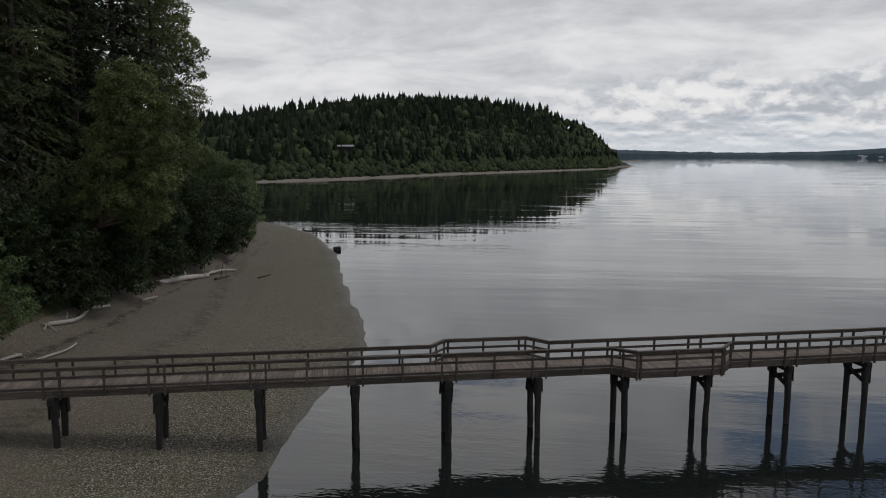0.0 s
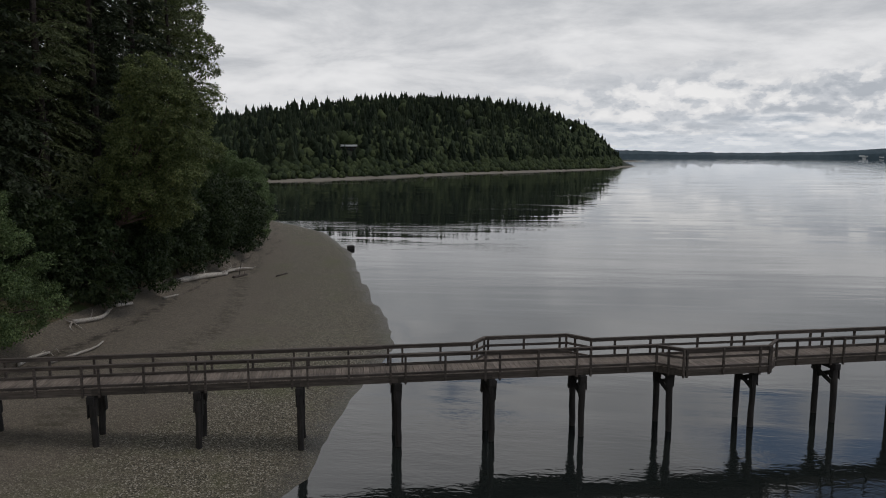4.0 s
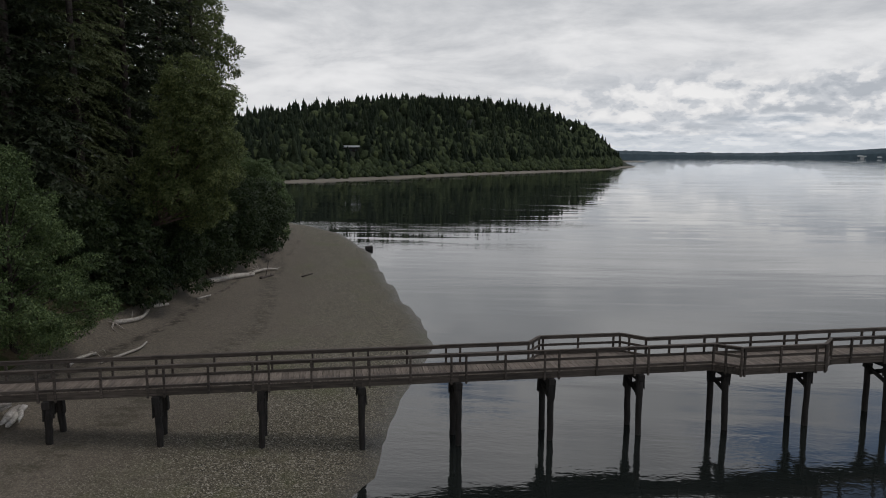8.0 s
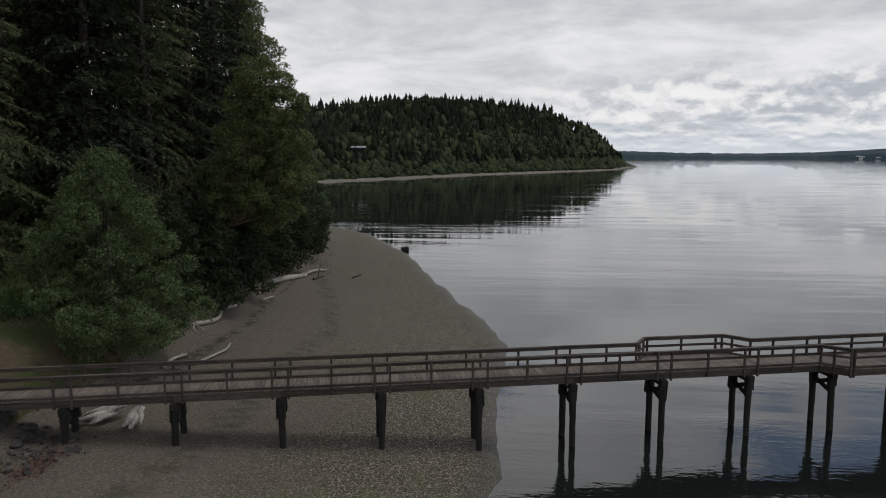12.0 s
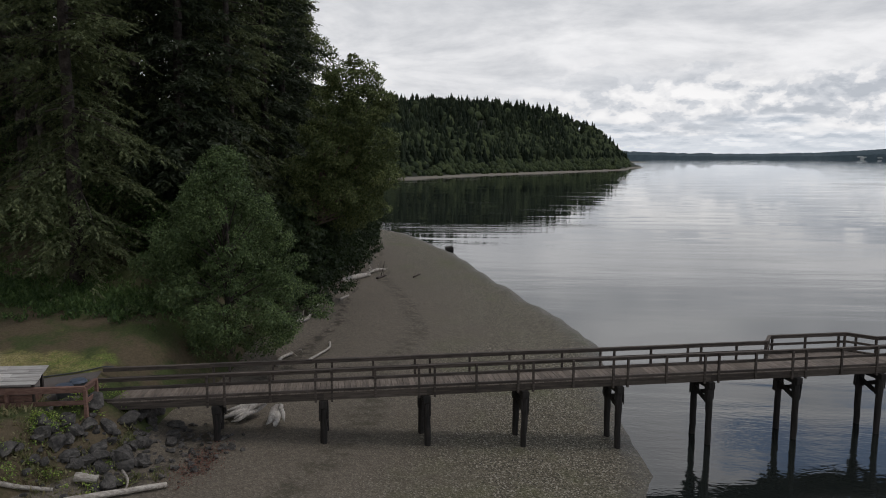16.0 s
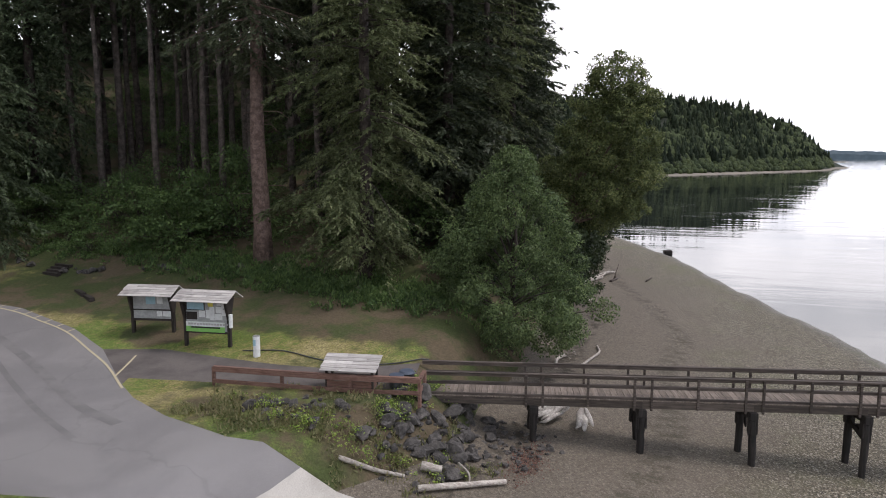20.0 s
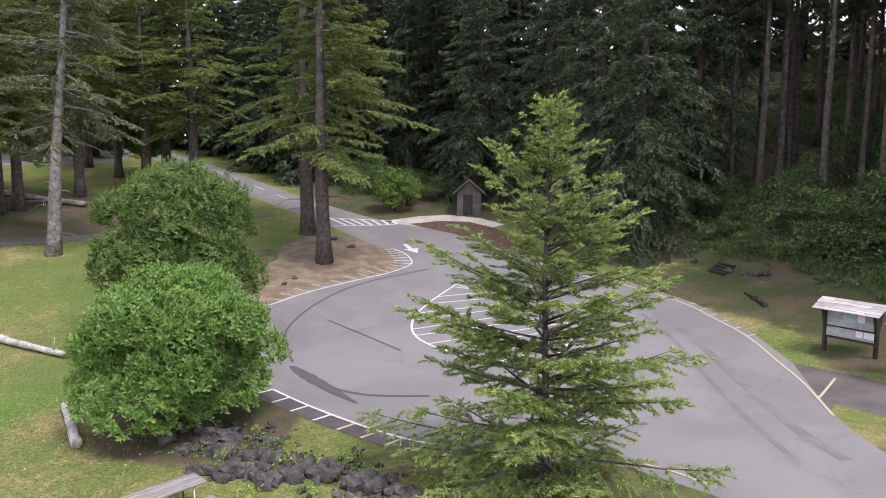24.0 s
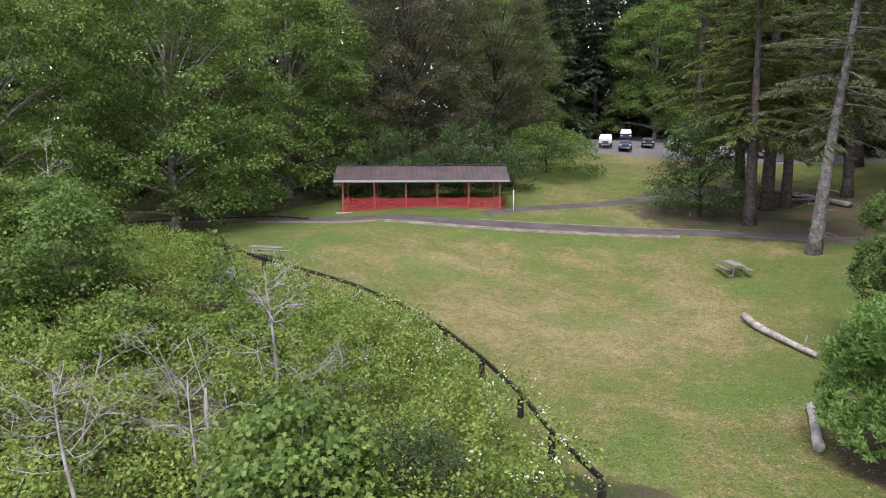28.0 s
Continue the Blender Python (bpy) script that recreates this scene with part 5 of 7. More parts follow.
maple = broadleaf("maple_tree", (-66.0, -52.0, gz(-66, -52)), layered_clumps(np.random.default_rng(16), 150, 9.6, 2.2, 23, 1.9), 0.27, M_LEAF_MAPLE, M_BARK_PALE, 0.42, 42, seed=85, label="large spreading maple at the edge of the lawn", group="maples", width=0.62, lay=shelf_leaves)
olive = broadleaf("broad_leaved_tree", (-95, -47, gz(-95, -47)), layered_clumps(np.random.default_rng(19), 130, 8.6, 3.0, 25, 1.8), 0.20, M_LEAF_OLIVE, M_BARK, 0.42, 56, seed=86, label="tall olive-brown tree behind the picnic shelter", group="olive trees", width=0.7, lay=shelf_leaves)
for src, x, y, s in ((maple, -82, -54, 1.0), (maple, -54, -57, 0.9), (olive, -106, -42, 0.9), (maple, -72, -74, 1.15), (olive, -90, -66, 1.15), (maple, -118, -46, 0.8), (olive, -108, -60, 1.1), (maple, -140, -56, 1.1), (maple, -150, -34, 1.0), (maple, -152, -12, 1.0)):
    c = copy_thing(src, pose(x, y, gz(x, y) - 0.2, 0, 0, x * 7))
    c.scale = (s, s, s)


def back_woods():
    """The dark wall of the wood beyond the upper lot: too far off to tell its trees apart."""
    rng = np.random.default_rng(77)
    n = 100000
    a, r = np.radians(rng.uniform(139, 262, n)), rng.uniform(136, 158, n)
    x, y = -26.8 + r * np.cos(a), -2.0 + r * np.sin(a)
    tall = 34 + 5 * np.sin(a * 61) + 4 * np.sin(a * 143 + 1)
    z = ground_z(x, y) + tall * rng.random(n) ** 0.85
    C = np.column_stack([x, y, z])
    L = rng.uniform(0.9, 1.9, n)
    # lighter needle green than the near wood, with distance haze in the colour
    ob = leaf_soup("back_woods", C, rng.normal(size=C.shape) + np.array([0, 0, -0.4]), rng.normal(size=C.shape) + np.array([0, 0, 0.6]), L, L * 0.6, M_NEEDLE_HEMLOCK)
    tagged(ob, "dark unbroken wood beyond the upper lot", "woods", kind="stuff")


back_woods()

# ---- the headland over the bay and the far shore ----
def far_woods():
    """Firs and broad-leaved trees on the headland, too many to count: each a ragged tiered spire or a heaped crown of its own."""
    rng = np.random.default_rng(12)
    fx, fy = [-400, -240, -118, -88, -40, 19, 87, 140], [270, 275, 310, 358, 468, 562, 680, 900]
    for nm, mt, leafy, n in (("headland_firs", M_FAR_FIR, False, 6500), ("headland_trees", M_FAR_LEAF, True, 6500)):
        x, y = rng.uniform(-330, 152, n * 6), rng.uniform(290, 1250, n * 6)
        front = np.interp(x, fx, fy)
        q = rng.random(len(x))
        y = np.where(q < (0.5 if leafy else 0.25), front + rng.uniform(3, 160, len(x)), y)
        z = ground_z(x, y)
        q = rng.random(len(x))
        k = (z > (1.75 if leafy else 6)) & ~((np.abs(x + 105 * y / 439) < 9) & (y > 405) & (y < 447))
        k &= ~((z > 36 + 0.12 * x) & (q < 0.7)) if leafy else ~((x > 40) & (q < 0.4) & (z < 50))
        x, y, z = x[k][:n], y[k][:n], z[k][:n]
        m = len(x)
        if leafy:
            h = rng.uniform(5, 10, m) * np.minimum(1, 0.3 + z * 0.06)
            r = h * rng.uniform(0.38, 0.55, m)
            rings = ((0.0, 0.45), (0.18, 0.95), (0.45, 1.05), (0.72, 0.8), (0.92, 0.42), (1.0, 0.05))
            sides, jr, jz = 8, 0.28, 0.07
        else:
            h = rng.uniform(9, 15, m) * rng.choice([0.75, 0.9, 1.0, 1.2], m)
            r = h * rng.uniform(0.19, 0.27, m)
            rings = ((0.02, 0.9), (0.12, 1.05), (0.27, 0.55), (0.31, 0.85), (0.47, 0.42), (0.51, 0.64), (0.67, 0.28), (0.71, 0.42), (0.86, 0.13), (1.0, 0.01))
            sides, jr, jz = 7, 0.40, 0.035
        nr = len(rings)
        u, w = np.array([a for a, b in rings]), np.array([b for a, b in rings])
        a = np.arange(sides) * 2 * math.pi / sides
        aa = a[None, None, :] + rng.uniform(0, 6.28, (m, 1, 1)) + rng.uniform(-0.3, 0.3, (m, nr, sides))
        rad = r[:, None, None] * w[None, :, None] * (1 + jr * rng.uniform(-1, 1, (m, nr, sides)))
        lean = rng.normal(size=(m, 2)) * 0.02
        zz = h[:, None, None] * (u[None, :, None] + jz * rng.uniform(-1, 1, (m, nr, sides)) * (u[None, :, None] < 0.99))
        V = np.stack([x[:, None, None] + rad * np.cos(aa) + lean[:, :1, None] * zz, y[:, None, None] + rad * np.sin(aa) + lean[:, 1:, None] * zz, z[:, None, None] - 0.3 + zz], -1).reshape(-1, 3)
        i, j = np.meshgrid(np.arange(nr - 1), np.arange(sides), indexing="ij")
        one = np.stack([i * sides + j, i * sides + (j + 1) % sides, (i + 1) * sides + (j + 1) % sides, (i + 1) * sides + j], -1).reshape(-1, 4)
        F4 = (one[None] + (np.arange(m) * nr * sides)[:, None, None]).reshape(-1)
        me = bpy.data.meshes.new(nm)
        me.vertices.add(len(V))
        me.vertices.foreach_set("co", V.astype(np.float32).reshape(-1))
        me.loops.add(len(F4))
        me.loops.foreach_set("vertex_index", F4.astype(np.int32))
        nf = len(F4) // 4
        me.polygons.add(nf)
        me.polygons.foreach_set("loop_start", np.arange(nf, dtype=np.int32) * 4)
        me.polygons.foreach_set("loop_total", np.full(nf, 4, np.int32))
        me.materials.append(mt)
        me.update(calc_edges=True)
        ob = new(nm, me)
        tagged(ob, "dark firs covering the headland" if not leafy else "broad-leaved trees along the foot of the headland", "trees", kind="stuff")


far_woods()


def far_shore():
    """The wooded shore across the sound, a long low ridge."""
    rng = np.random.default_rng(2)
    V, Fc = [], []
    xs = np.arange(-600, 4400, 14.0)
    for i, x in enumerate(xs):
        y = 4050 - 0.12 * x
        top = 36 + 16 * noise.noise((x * 0.0012, 1.0, 0)) + 22 * sstep(1500, 2250, x) + 5 * noise.noise((x * 0.012, 3.0, 0)) + rng.uniform(-2.2, 2.2)
        V += [(x, y, 0), (x, y + 15, top * 0.55), (x, y + 60, top), (x, y + 300, top * 0.9)]
        if i:
            o = 4 * i
            Fc += [(o - 4 + k, o + k, o + k + 1, o - 3 + k) for k in range(3)]
    tagged(mesh_ob("far_shore", V, Fc, M_HAZED_SHORE), "low blue-grey wooded shore across the sound", "shore", kind="structure")


far_shore()


def far_house(x, y, z, w, rz, roof, label):
    """A small house seen over the water: walls, two roof slopes, door and windows."""
    k = empty("house", pose(x, y, z, 0, 0, rz), label, "house", "far houses")
    slab("wall", (-w / 2, -3, -2), (w / 2, 3, 3), M_PAPER if y > 1000 else M_DARK_WOOD, k, 0)
    for s in (-1, 1):
        bm = bmesh.new()
        box(bm, (-w / 2 - 0.5, 0, 0), (w / 2 + 0.5, s * 3.9, 0.25), 0, Matrix.Translation((0, 0, 4.15)) @ Matrix.Rotation(-s * radians(16), 4, "X"))
        part("roof", bm, roof, k)
    for i in range(max(2, int(w / 3))):
        xx = -w / 2 + w * (i + 0.5) / max(2, int(w / 3))
        slab("window", (xx - 0.6, -3.04, 0.9), (xx + 0.6, -2.98, 2.2), M_GLASS_FAR, k, 0)


M_GLASS_FAR = plain("far_window", (0.05, 0.06, 0.07), 0.2)
M_TIN = plain("pale_metal_roof", (0.38, 0.40, 0.41), 0.5)
far_house(-106.0, 442.0, 15.6, 12, 8, M_TIN, "long low pale-roofed house on the headland")
rngh = random.Random(9)
for k in range(16):
    x = rngh.uniform(1750, 2700)
    far_house(x, 4050 - 0.12 * x - 12, rngh.uniform(2, 26), rngh.uniform(12, 26), rngh.uniform(-20, 20), M_TIN if k % 2 else M_HAZED_SHORE, "pale house on the far shore")

# ---- things beside the pier ----
def taper_post(bm, x, y, z0, z1, w, d, flare=0.0):
    """An upright post that widens towards its top."""
    vs = [bm.verts.new(p) for p in ((x - w, y - d, z0), (x + w, y - d, z0), (x + w, y + d, z0), (x - w, y + d, z0),
                                    (x - w, y - d - flare, z1), (x + w, y - d - flare, z1), (x + w, y + d + flare, z1), (x - w, y + d + flare, z1))]
    for f in ((3, 2, 1, 0), (4, 5, 6, 7), (0, 1, 5, 4), (1, 2, 6, 5), (2, 3, 7, 6), (3, 0, 4, 7)):
        bm.faces.new([vs[i] for i in f])


def shake_roof(parent, w, run, z, pitch, y0, rows=5, thick=0.03, mat=None, rng=None):
    """One slope of a board roof: long overlapping boards, each butted from two lengths. y0 is the eave, the slope climbs towards +y."""
    rng = rng or random.Random(2)
    for r in range(rows):
        joint = rng.uniform(-0.3, 0.3) * w
        for xa, xb in ((-w / 2 - rng.uniform(0, 0.03), joint - 0.004), (joint + 0.004, w / 2 + rng.uniform(0, 0.03))):
            a, L = run * r / rows, run / rows * 1.22
            m = Matrix.Translation(((xa + xb) / 2, y0, z)) @ Matrix.Rotation(pitch, 4, "X") @ Matrix.Translation((0, a - rng.uniform(0, 0.015), 0.012 + 0.004 * (r % 2)))
            bm = bmesh.new()
            box(bm, ((xa - xb) / 2, 0, 0), ((xb - xa) / 2, L, thick), 0.004, m @ Matrix.Rotation(-0.09, 4, "X"))
            part("roof_board", bm, mat or M_SHAKE, parent)


M_PAPER_BLUE = plain("blue_map_print", (0.32, 0.50, 0.58), 0.6)
M_PANEL = surface("grey_notice_panel", two_tone((0.30, 0.31, 0.31), (0.40, 0.41, 0.41), 3, 30, 0.15), 0.7)
M_GREEN_SIGN = plain("green_banner", (0.22, 0.50, 0.13), 0.6)
M_BLACK = plain("black_print", (0.02, 0.02, 0.02), 0.7)
M_YELLOW = plain("yellow_notice", (0.75, 0.66, 0.12), 0.7)
M_STEEL = plain("galvanised_steel", (0.45, 0.45, 0.44), 0.45, 0.7)
M_BLUE_LID = plain("blue_plastic_lid", (0.075, 0.095, 0.13), 0.45)
M_BIN = plain("dark_plastic_bin", (0.05, 0.055, 0.06), 0.5)


def noticeboard(at, rz, w, banner):
    k = empty("noticeboard", pose(*at, 0, 0, rz), "dark noticeboard with weathered board roof, notices" + (" and green banner" if banner else " behind glass"), "noticeboard", "noticeboards")
    for x in (-w / 2 + 0.12, w / 2 - 0.12):
        bm = bmesh.new()
        taper_post(bm, x, 0.1, -0.2, 1.35, 0.07, 0.09)
        part("post", bm, M_DARK_WOOD, k)
        bm = bmesh.new()
        taper_post(bm, x, 0.1, 1.3, 2.35, 0.06, 0.10, 0.34)
        part("bracket", bm, M_DARK_WOOD, k)
    lo = 0.75 if banner else 1.0
    slab("panel", (-w / 2 + 0.2, 0.02, lo), (w / 2 - 0.2, 0.10, 2.22), M_PANEL, k)
    slab("rail", (-w / 2 + 0.1, -0.03, lo - 0.1), (w / 2 - 0.1, 0.05, lo), M_DARK_WOOD, k)
    slab("rail", (-w / 2 + 0.1, -0.03, 1.42), (w / 2 - 0.1, 0.0, 1.48), M_DARK_WOOD, k) if not banner else None
    shake_roof(k, w + 0.35, 0.95, 2.22, radians(24), -0.62, 5)
    shake_roof_back = bmesh.new()
    box(shake_roof_back, (-w / 2 - 0.17, 0.0, 0), (w / 2 + 0.17, 0.85, 0.05), 0, Matrix.Translation((0, 0.24, 2.62)) @ Matrix.Rotation(radians(-30), 4, "X"))
    part("back_roof", shake_roof_back, M_SHAKE, k)
    slab("ridge_beam", (-w / 2 - 0.1, 0.14, 2.45), (w / 2 + 0.1, 0.26, 2.58), M_DARK_WOOD, k)

    def notice(x0, z0, x1, z1, mat, nm="notice", y=0.016):
        return slab(nm, (x0, y - 0.006, z0), (x1, y, z1), mat, k, 0)
    if banner:
        b = w / 2 - 0.22
        notice(-b, 1.72, -b + 0.95, 2.2, M_DARK_WOOD, "map_frame", 0.012)
        notice(-b + 0.05, 1.76, -b + 0.9, 2.16, M_PAPER_BLUE, "map", 0.004)
        notice(-b, 1.28, -b + 0.55, 1.64, M_DARK_WOOD, "notice_frame", 0.012)
        for x, z, ww, hh, m in ((-b + 0.04, 1.32, 0.2, 0.26, M_PAPER), (-b + 0.29, 1.32, 0.2, 0.26, M_PAPER), (0.1, 1.92, 0.26, 0.3, M_YELLOW), (-0.35, 1.4, 0.3, 0.34, M_PAPER), (0.0, 1.36, 0.3, 0.4, M_PAPER), (0.18, 1.28, 0.24, 0.62, M_PAPER),
                                (0.5, 1.62, 0.34, 0.3, M_PAPER), (0.55, 1.98, 0.2, 0.22, M_PAPER), (0.45, 1.3, 0.36, 0.28, M_PAPER), (0.8, 1.5, 0.25, 0.3, M_PAPER), (0.78, 1.86, 0.26, 0.26, M_PAPER)):
            notice(x, z, x + ww, z + hh, m)
        bn = slab("banner", (-b, -0.045, 0.72), (b - 0.06, -0.035, 1.2), M_GREEN_SIGN, k, 0)
        slab("banner_header", (-b, -0.052, 0.98), (b - 0.06, -0.046, 1.2), M_PAPER, bn, 0)
        for i in range(14):
            x = -b + 0.12 + i * 0.145
            slab("lettering_bar", (x, -0.058, 1.05), (x + 0.11, -0.053, 1.14), M_STEEL, bn, 0)
        slab("lettering_bar", (-b + 0.25, -0.058, 0.90), (b - 0.3, -0.053, 0.97), M_BLACK, bn, 0)
        bm = bmesh.new()
        bmesh.ops.create_cone(bm, cap_ends=True, segments=12, radius1=0.09, radius2=0.09, depth=0.62, matrix=Matrix.Translation((w / 2 + 0.05, -0.08, 1.3)))
        part("dispenser", bm, M_PAPER, k, "white tube dispenser on the post")
    else:
        for x, z, ww, hh, m in ((-0.3, 1.72, 0.5, 0.42, M_PAPER_BLUE), (0.28, 1.76, 0.3, 0.34, M_PAPER), (0.25, 1.12, 0.28, 0.26, M_PAPER), (0.58, 1.12, 0.4, 0.26, M_PAPER), (-0.9, 1.6, 0.5, 0.5, M_PANEL)):
            notice(x, z, x + ww, z + hh, m)


noticeboard((-42.0, 26.3, gz(-42.0, 26.3)), 8, 2.45, True)
noticeboard((-45.9, 27.2, gz(-45.9, 27.2) - 0.28), 12, 2.35, False)

bm = bmesh.new()
bmesh.ops.create_cone(bm, cap_ends=True, segments=16, radius1=0.16, radius2=0.16, depth=0.95, matrix=Matrix.Translation((0, 0, 0.42)))
bol = empty("pay_post", pose(-39.05, 25.9, gz(-39.05, 25.9)), "short white post with a slot on the grass", "post")
part("body", bm, M_PAPER, bol)
slab("plate", (-0.07, -0.175, 0.5), (0.07, -0.155, 0.78), M_PAPER_BLUE, bol)
slab("cap", (-0.12, -0.12, 0.89), (0.12, 0.12, 0.95), M_STEEL, bol)


def low_fence():
    f = empty("timber_fence", pose(0, 0, 0), "low reddish-brown two-rail timber fence by the pier", "fence")
    pts = [(-38.9, 22.65), (-36.0, 23.05), (-33.2, 23.45), (-30.55, 24.05), (-30.7, 25.0)]
    for x, y in pts:
        z = min(gz(x, y), 4.6)
        slab("post", (x - 0.06, y - 0.06, z - 0.4), (x + 0.06, y + 0.06, 5.36 + (x + 38.9) * -0.006), M_RED_WOOD, f)
    for a, b in zip(pts, pts[1:]):
        za, zb = 5.40 - (a[0] + 38.9) * 0.006, 5.40 - (b[0] + 38.9) * 0.006
        timber("cap_rail", (*a, za), (*b, zb), 0.16, 0.045, M_RED_WOOD, f)
        timber("face_board", (a[0], a[1] - 0.07, za - 0.05), (b[0], b[1] - 0.07, zb - 0.05), 0.04, 0.17, M_RED_WOOD, f)
        timber("low_board", (a[0], a[1] - 0.07, za - 0.52), (b[0], b[1] - 0.07, zb - 0.52), 0.04, 0.17, M_RED_WOOD, f)


low_fence()


def cleaning_shelter():
    x, y = -33.4, 24.0
    k = empty("low_shelter", pose(x, y, gz(x, y) - 0.42, 0, 0, 10), "low brown slatted bin shelter with weathered board roof", "shelter")
    for px in (-0.92, 0.92):
        for py in (-0.35, 0.35):
            slab("post", (px - 0.05, py - 0.05, 0.1), (px + 0.05, py + 0.05, 1.25 + (0.2 if py > 0 else 0)), M_DARK_WOOD, k)
    for i in range(6):
        slab("board", (-0.9, -0.42, 0.02 + i * 0.13), (0.9, -0.39, 0.14 + i * 0.13), M_RED_WOOD, k)
    for s in (-0.93, 0.90):
        for i in range(6):
            slab("board", (s, -0.35, 0.02 + i * 0.13), (s + 0.03, 0.35, 0.14 + i * 0.13), M_RED_WOOD, k)
    slab("counter", (-0.92, -0.4, 0.80), (0.92, 0.4, 0.85), M_DARK_WOOD, k)
    for i in range(3):
        slab("opening_rim", (-0.62 + i * 0.5, -0.2, 0.851), (-0.3 + i * 0.5, 0.05, 0.858), M_PAPER, k)
    shake_roof(k, 2.25, 1.15, 1.22, radians(20), -0.62, 5, rng=random.Random(4))


cleaning_shelter()
for i, (x, y) in enumerate(((-31.75, 24.6), (-31.5, 25.1))):
    b = empty("bin", pose(x, y, gz(x, y) - 0.14), "round dark bin with a blue-grey lid by the fence", "bin", "bins")
    bm = bmesh.new()
    bmesh.ops.create_cone(bm, cap_ends=True, segments=20, radius1=0.26, radius2=0.3, depth=0.5, matrix=Matrix.Translation((0, 0, 0.25)))
    part("drum", bm, M_BIN, b, smooth=False)
    bm = bmesh.new()
    bmesh.ops.create_cone(bm, cap_ends=True, segments=20, radius1=0.33, radius2=0.27, depth=0.09, matrix=Matrix.Translation((0, 0, 0.545)))
    part("lid", bm, M_BLUE_LID, b)


# ---- rocks ----
def rock_mesh(seed, flat=0.7):
    bm = bmesh.new()
    bmesh.ops.create_icosphere(bm, subdivisions=2, radius=0.5)
    r = random.Random(seed)
    cuts = [(Vector((r.gauss(0, 1), r.gauss(0, 1), r.gauss(0, 1))).normalized(), r.uniform(0.22, 0.4)) for _ in range(11)]
    for v in bm.verts:
        for nrm, d in cuts:
            k = v.co.dot(nrm)
            if k > d:
                v.co -= nrm * (k - d)
        v.co += noise.noise_vector(v.co * 4 + Vector((seed, 0, 0))) * 0.03
        v.co.z *= flat
    return bmesh_to(bm, "rock", M_ROCK)


ROCKS = [rock_mesh(k) for k in range(7)]


def put_rock(x, y, s, rng, group="riprap", label="dark grey angular riprap boulder on the bank", sink=0.15):
    ob = new("boulder", ROCKS[rng.randrange(7)])
    ob.matrix_world = pose(x, y, gz(x, y) + s * (0.28 - sink), rng.uniform(-25, 25), rng.uniform(-25, 25), rng.uniform(0, 360)) @ Matrix.Diagonal((s * rng.uniform(0.8, 1.3), s * rng.uniform(0.8, 1.2), s * rng.uniform(0.8, 1.1), 1))
    tagged(ob, label, "rock", group)


rr = random.Random(17)
for k in range(92):
    x, y = rr.uniform(-31.6, -28.2), rr.uniform(20.9, 27.2)
    if y < 21.6 and x > -29.4 or y > 25.4 and x < -30:
        continue
    put_rock(x, y, rr.choice((0.4, 0.55, 0.7, 0.9)) * rr.uniform(0.8, 1.15), rr, sink=0.1)
for k in range(26):
    t = rr.random()
    put_rock(-36.6 + 4.4 * t + rr.uniform(-0.3, 0.3), 21.4 + 0.2 * t + rr.gauss(0, 0.5), rr.choice((0.3, 0.45, 0.6)) * rr.uniform(0.8, 1.15), rr)
for k in range(46):
    put_rock(rr.uniform(-28.6, -25.6), rr.uniform(23.6, 27.8), rr.uniform(0.16, 0.38), rr, "shingle stones", "grey-brown stone lying on the upper beach", 0.16)
for k in range(28):
    t = rr.random()
    put_rock(-51.5 + 8.0 * t + rr.uniform(-0.5, 0.5), 0.2 + 4.2 * t ** 1.3 - 1.6 * t + rr.uniform(-0.9, 0.9), rr.uniform(0.35, 0.8), rr, "lawn rocks", "dark boulder in the rock edging beside the bushes")
for k in range(84):
    t = rr.random()
    put_rock(-49.8 + 8.0 * t + rr.gauss(0, 0.35), 1.1 + 5.0 * t ** 1.2 + rr.gauss(0, 0.5), rr.uniform(0.4, 0.9), rr, "lawn rocks", "dark boulder in the rock edging beside the lot")


def rubble(n, spots, seed, label):
    """Small broken stone between the boulders, past counting: joined."""
    rg = random.Random(seed)
    base = [(np.array([v.co[:] for v in m.vertices]), [tuple(p.vertices) for p in m.polygons]) for m in ROCKS]
    V, Fc = [], []
    for k in range(n):
        x0, y0, sx, sy = spots[k % len(spots)]
        x, y = x0 + rg.gauss(0, sx), y0 + rg.gauss(0, sy)
        if bool(inside(LOT, np.array([x]), np.array([y]))[0] | inside(RAMP, np.array([x]), np.array([y]))[0]):
            continue
        v, f = base[rg.randrange(7)]
        s = rg.uniform(0.12, 0.34)
        a = rg.uniform(0, 6.28)
        R = np.array([[math.cos(a), -math.sin(a), 0], [math.sin(a), math.cos(a), 0], [0, 0, 1]])
        o = len(V)
        V += [tuple(q) for q in (v * s) @ R.T + np.array([x, y, gz(x, y) + s * 0.1])]
        Fc += [tuple(i + o for i in q) for q in f]
    tagged(mesh_ob("rubble", V, Fc, M_ROCK), label, "stones", kind="stuff")


rubble(240, ((-30.3, 22.2, 0.7, 0.8), (-29.6, 23.4, 0.6, 1.1), (-34.6, 21.3, 1.2, 0.4), (-29.0, 25.2, 0.5, 1.0), (-27.4, 25.0, 0.8, 1.3)), 5, "small dark broken stone between the boulders")
rubble(300, ((-47.6, 2.2, 1.2, 0.6), (-44.6, 4.2, 1.1, 0.6), (-49.6, 1.2, 0.8, 0.6)), 8, "small dark stone in the rock edging")
blk = mesh_ob("mooring_block", [], [], M_PILE)
bm = bmesh.new()
box(bm, (-0.5, -0.45, -0.4), (0.5, 0.45, 0.62), 0.08)
bm.to_mesh(blk.data)
bm.free()
blk.matrix_world = pose(-23.3, 96.5, 0.85, 3, -4, 20)
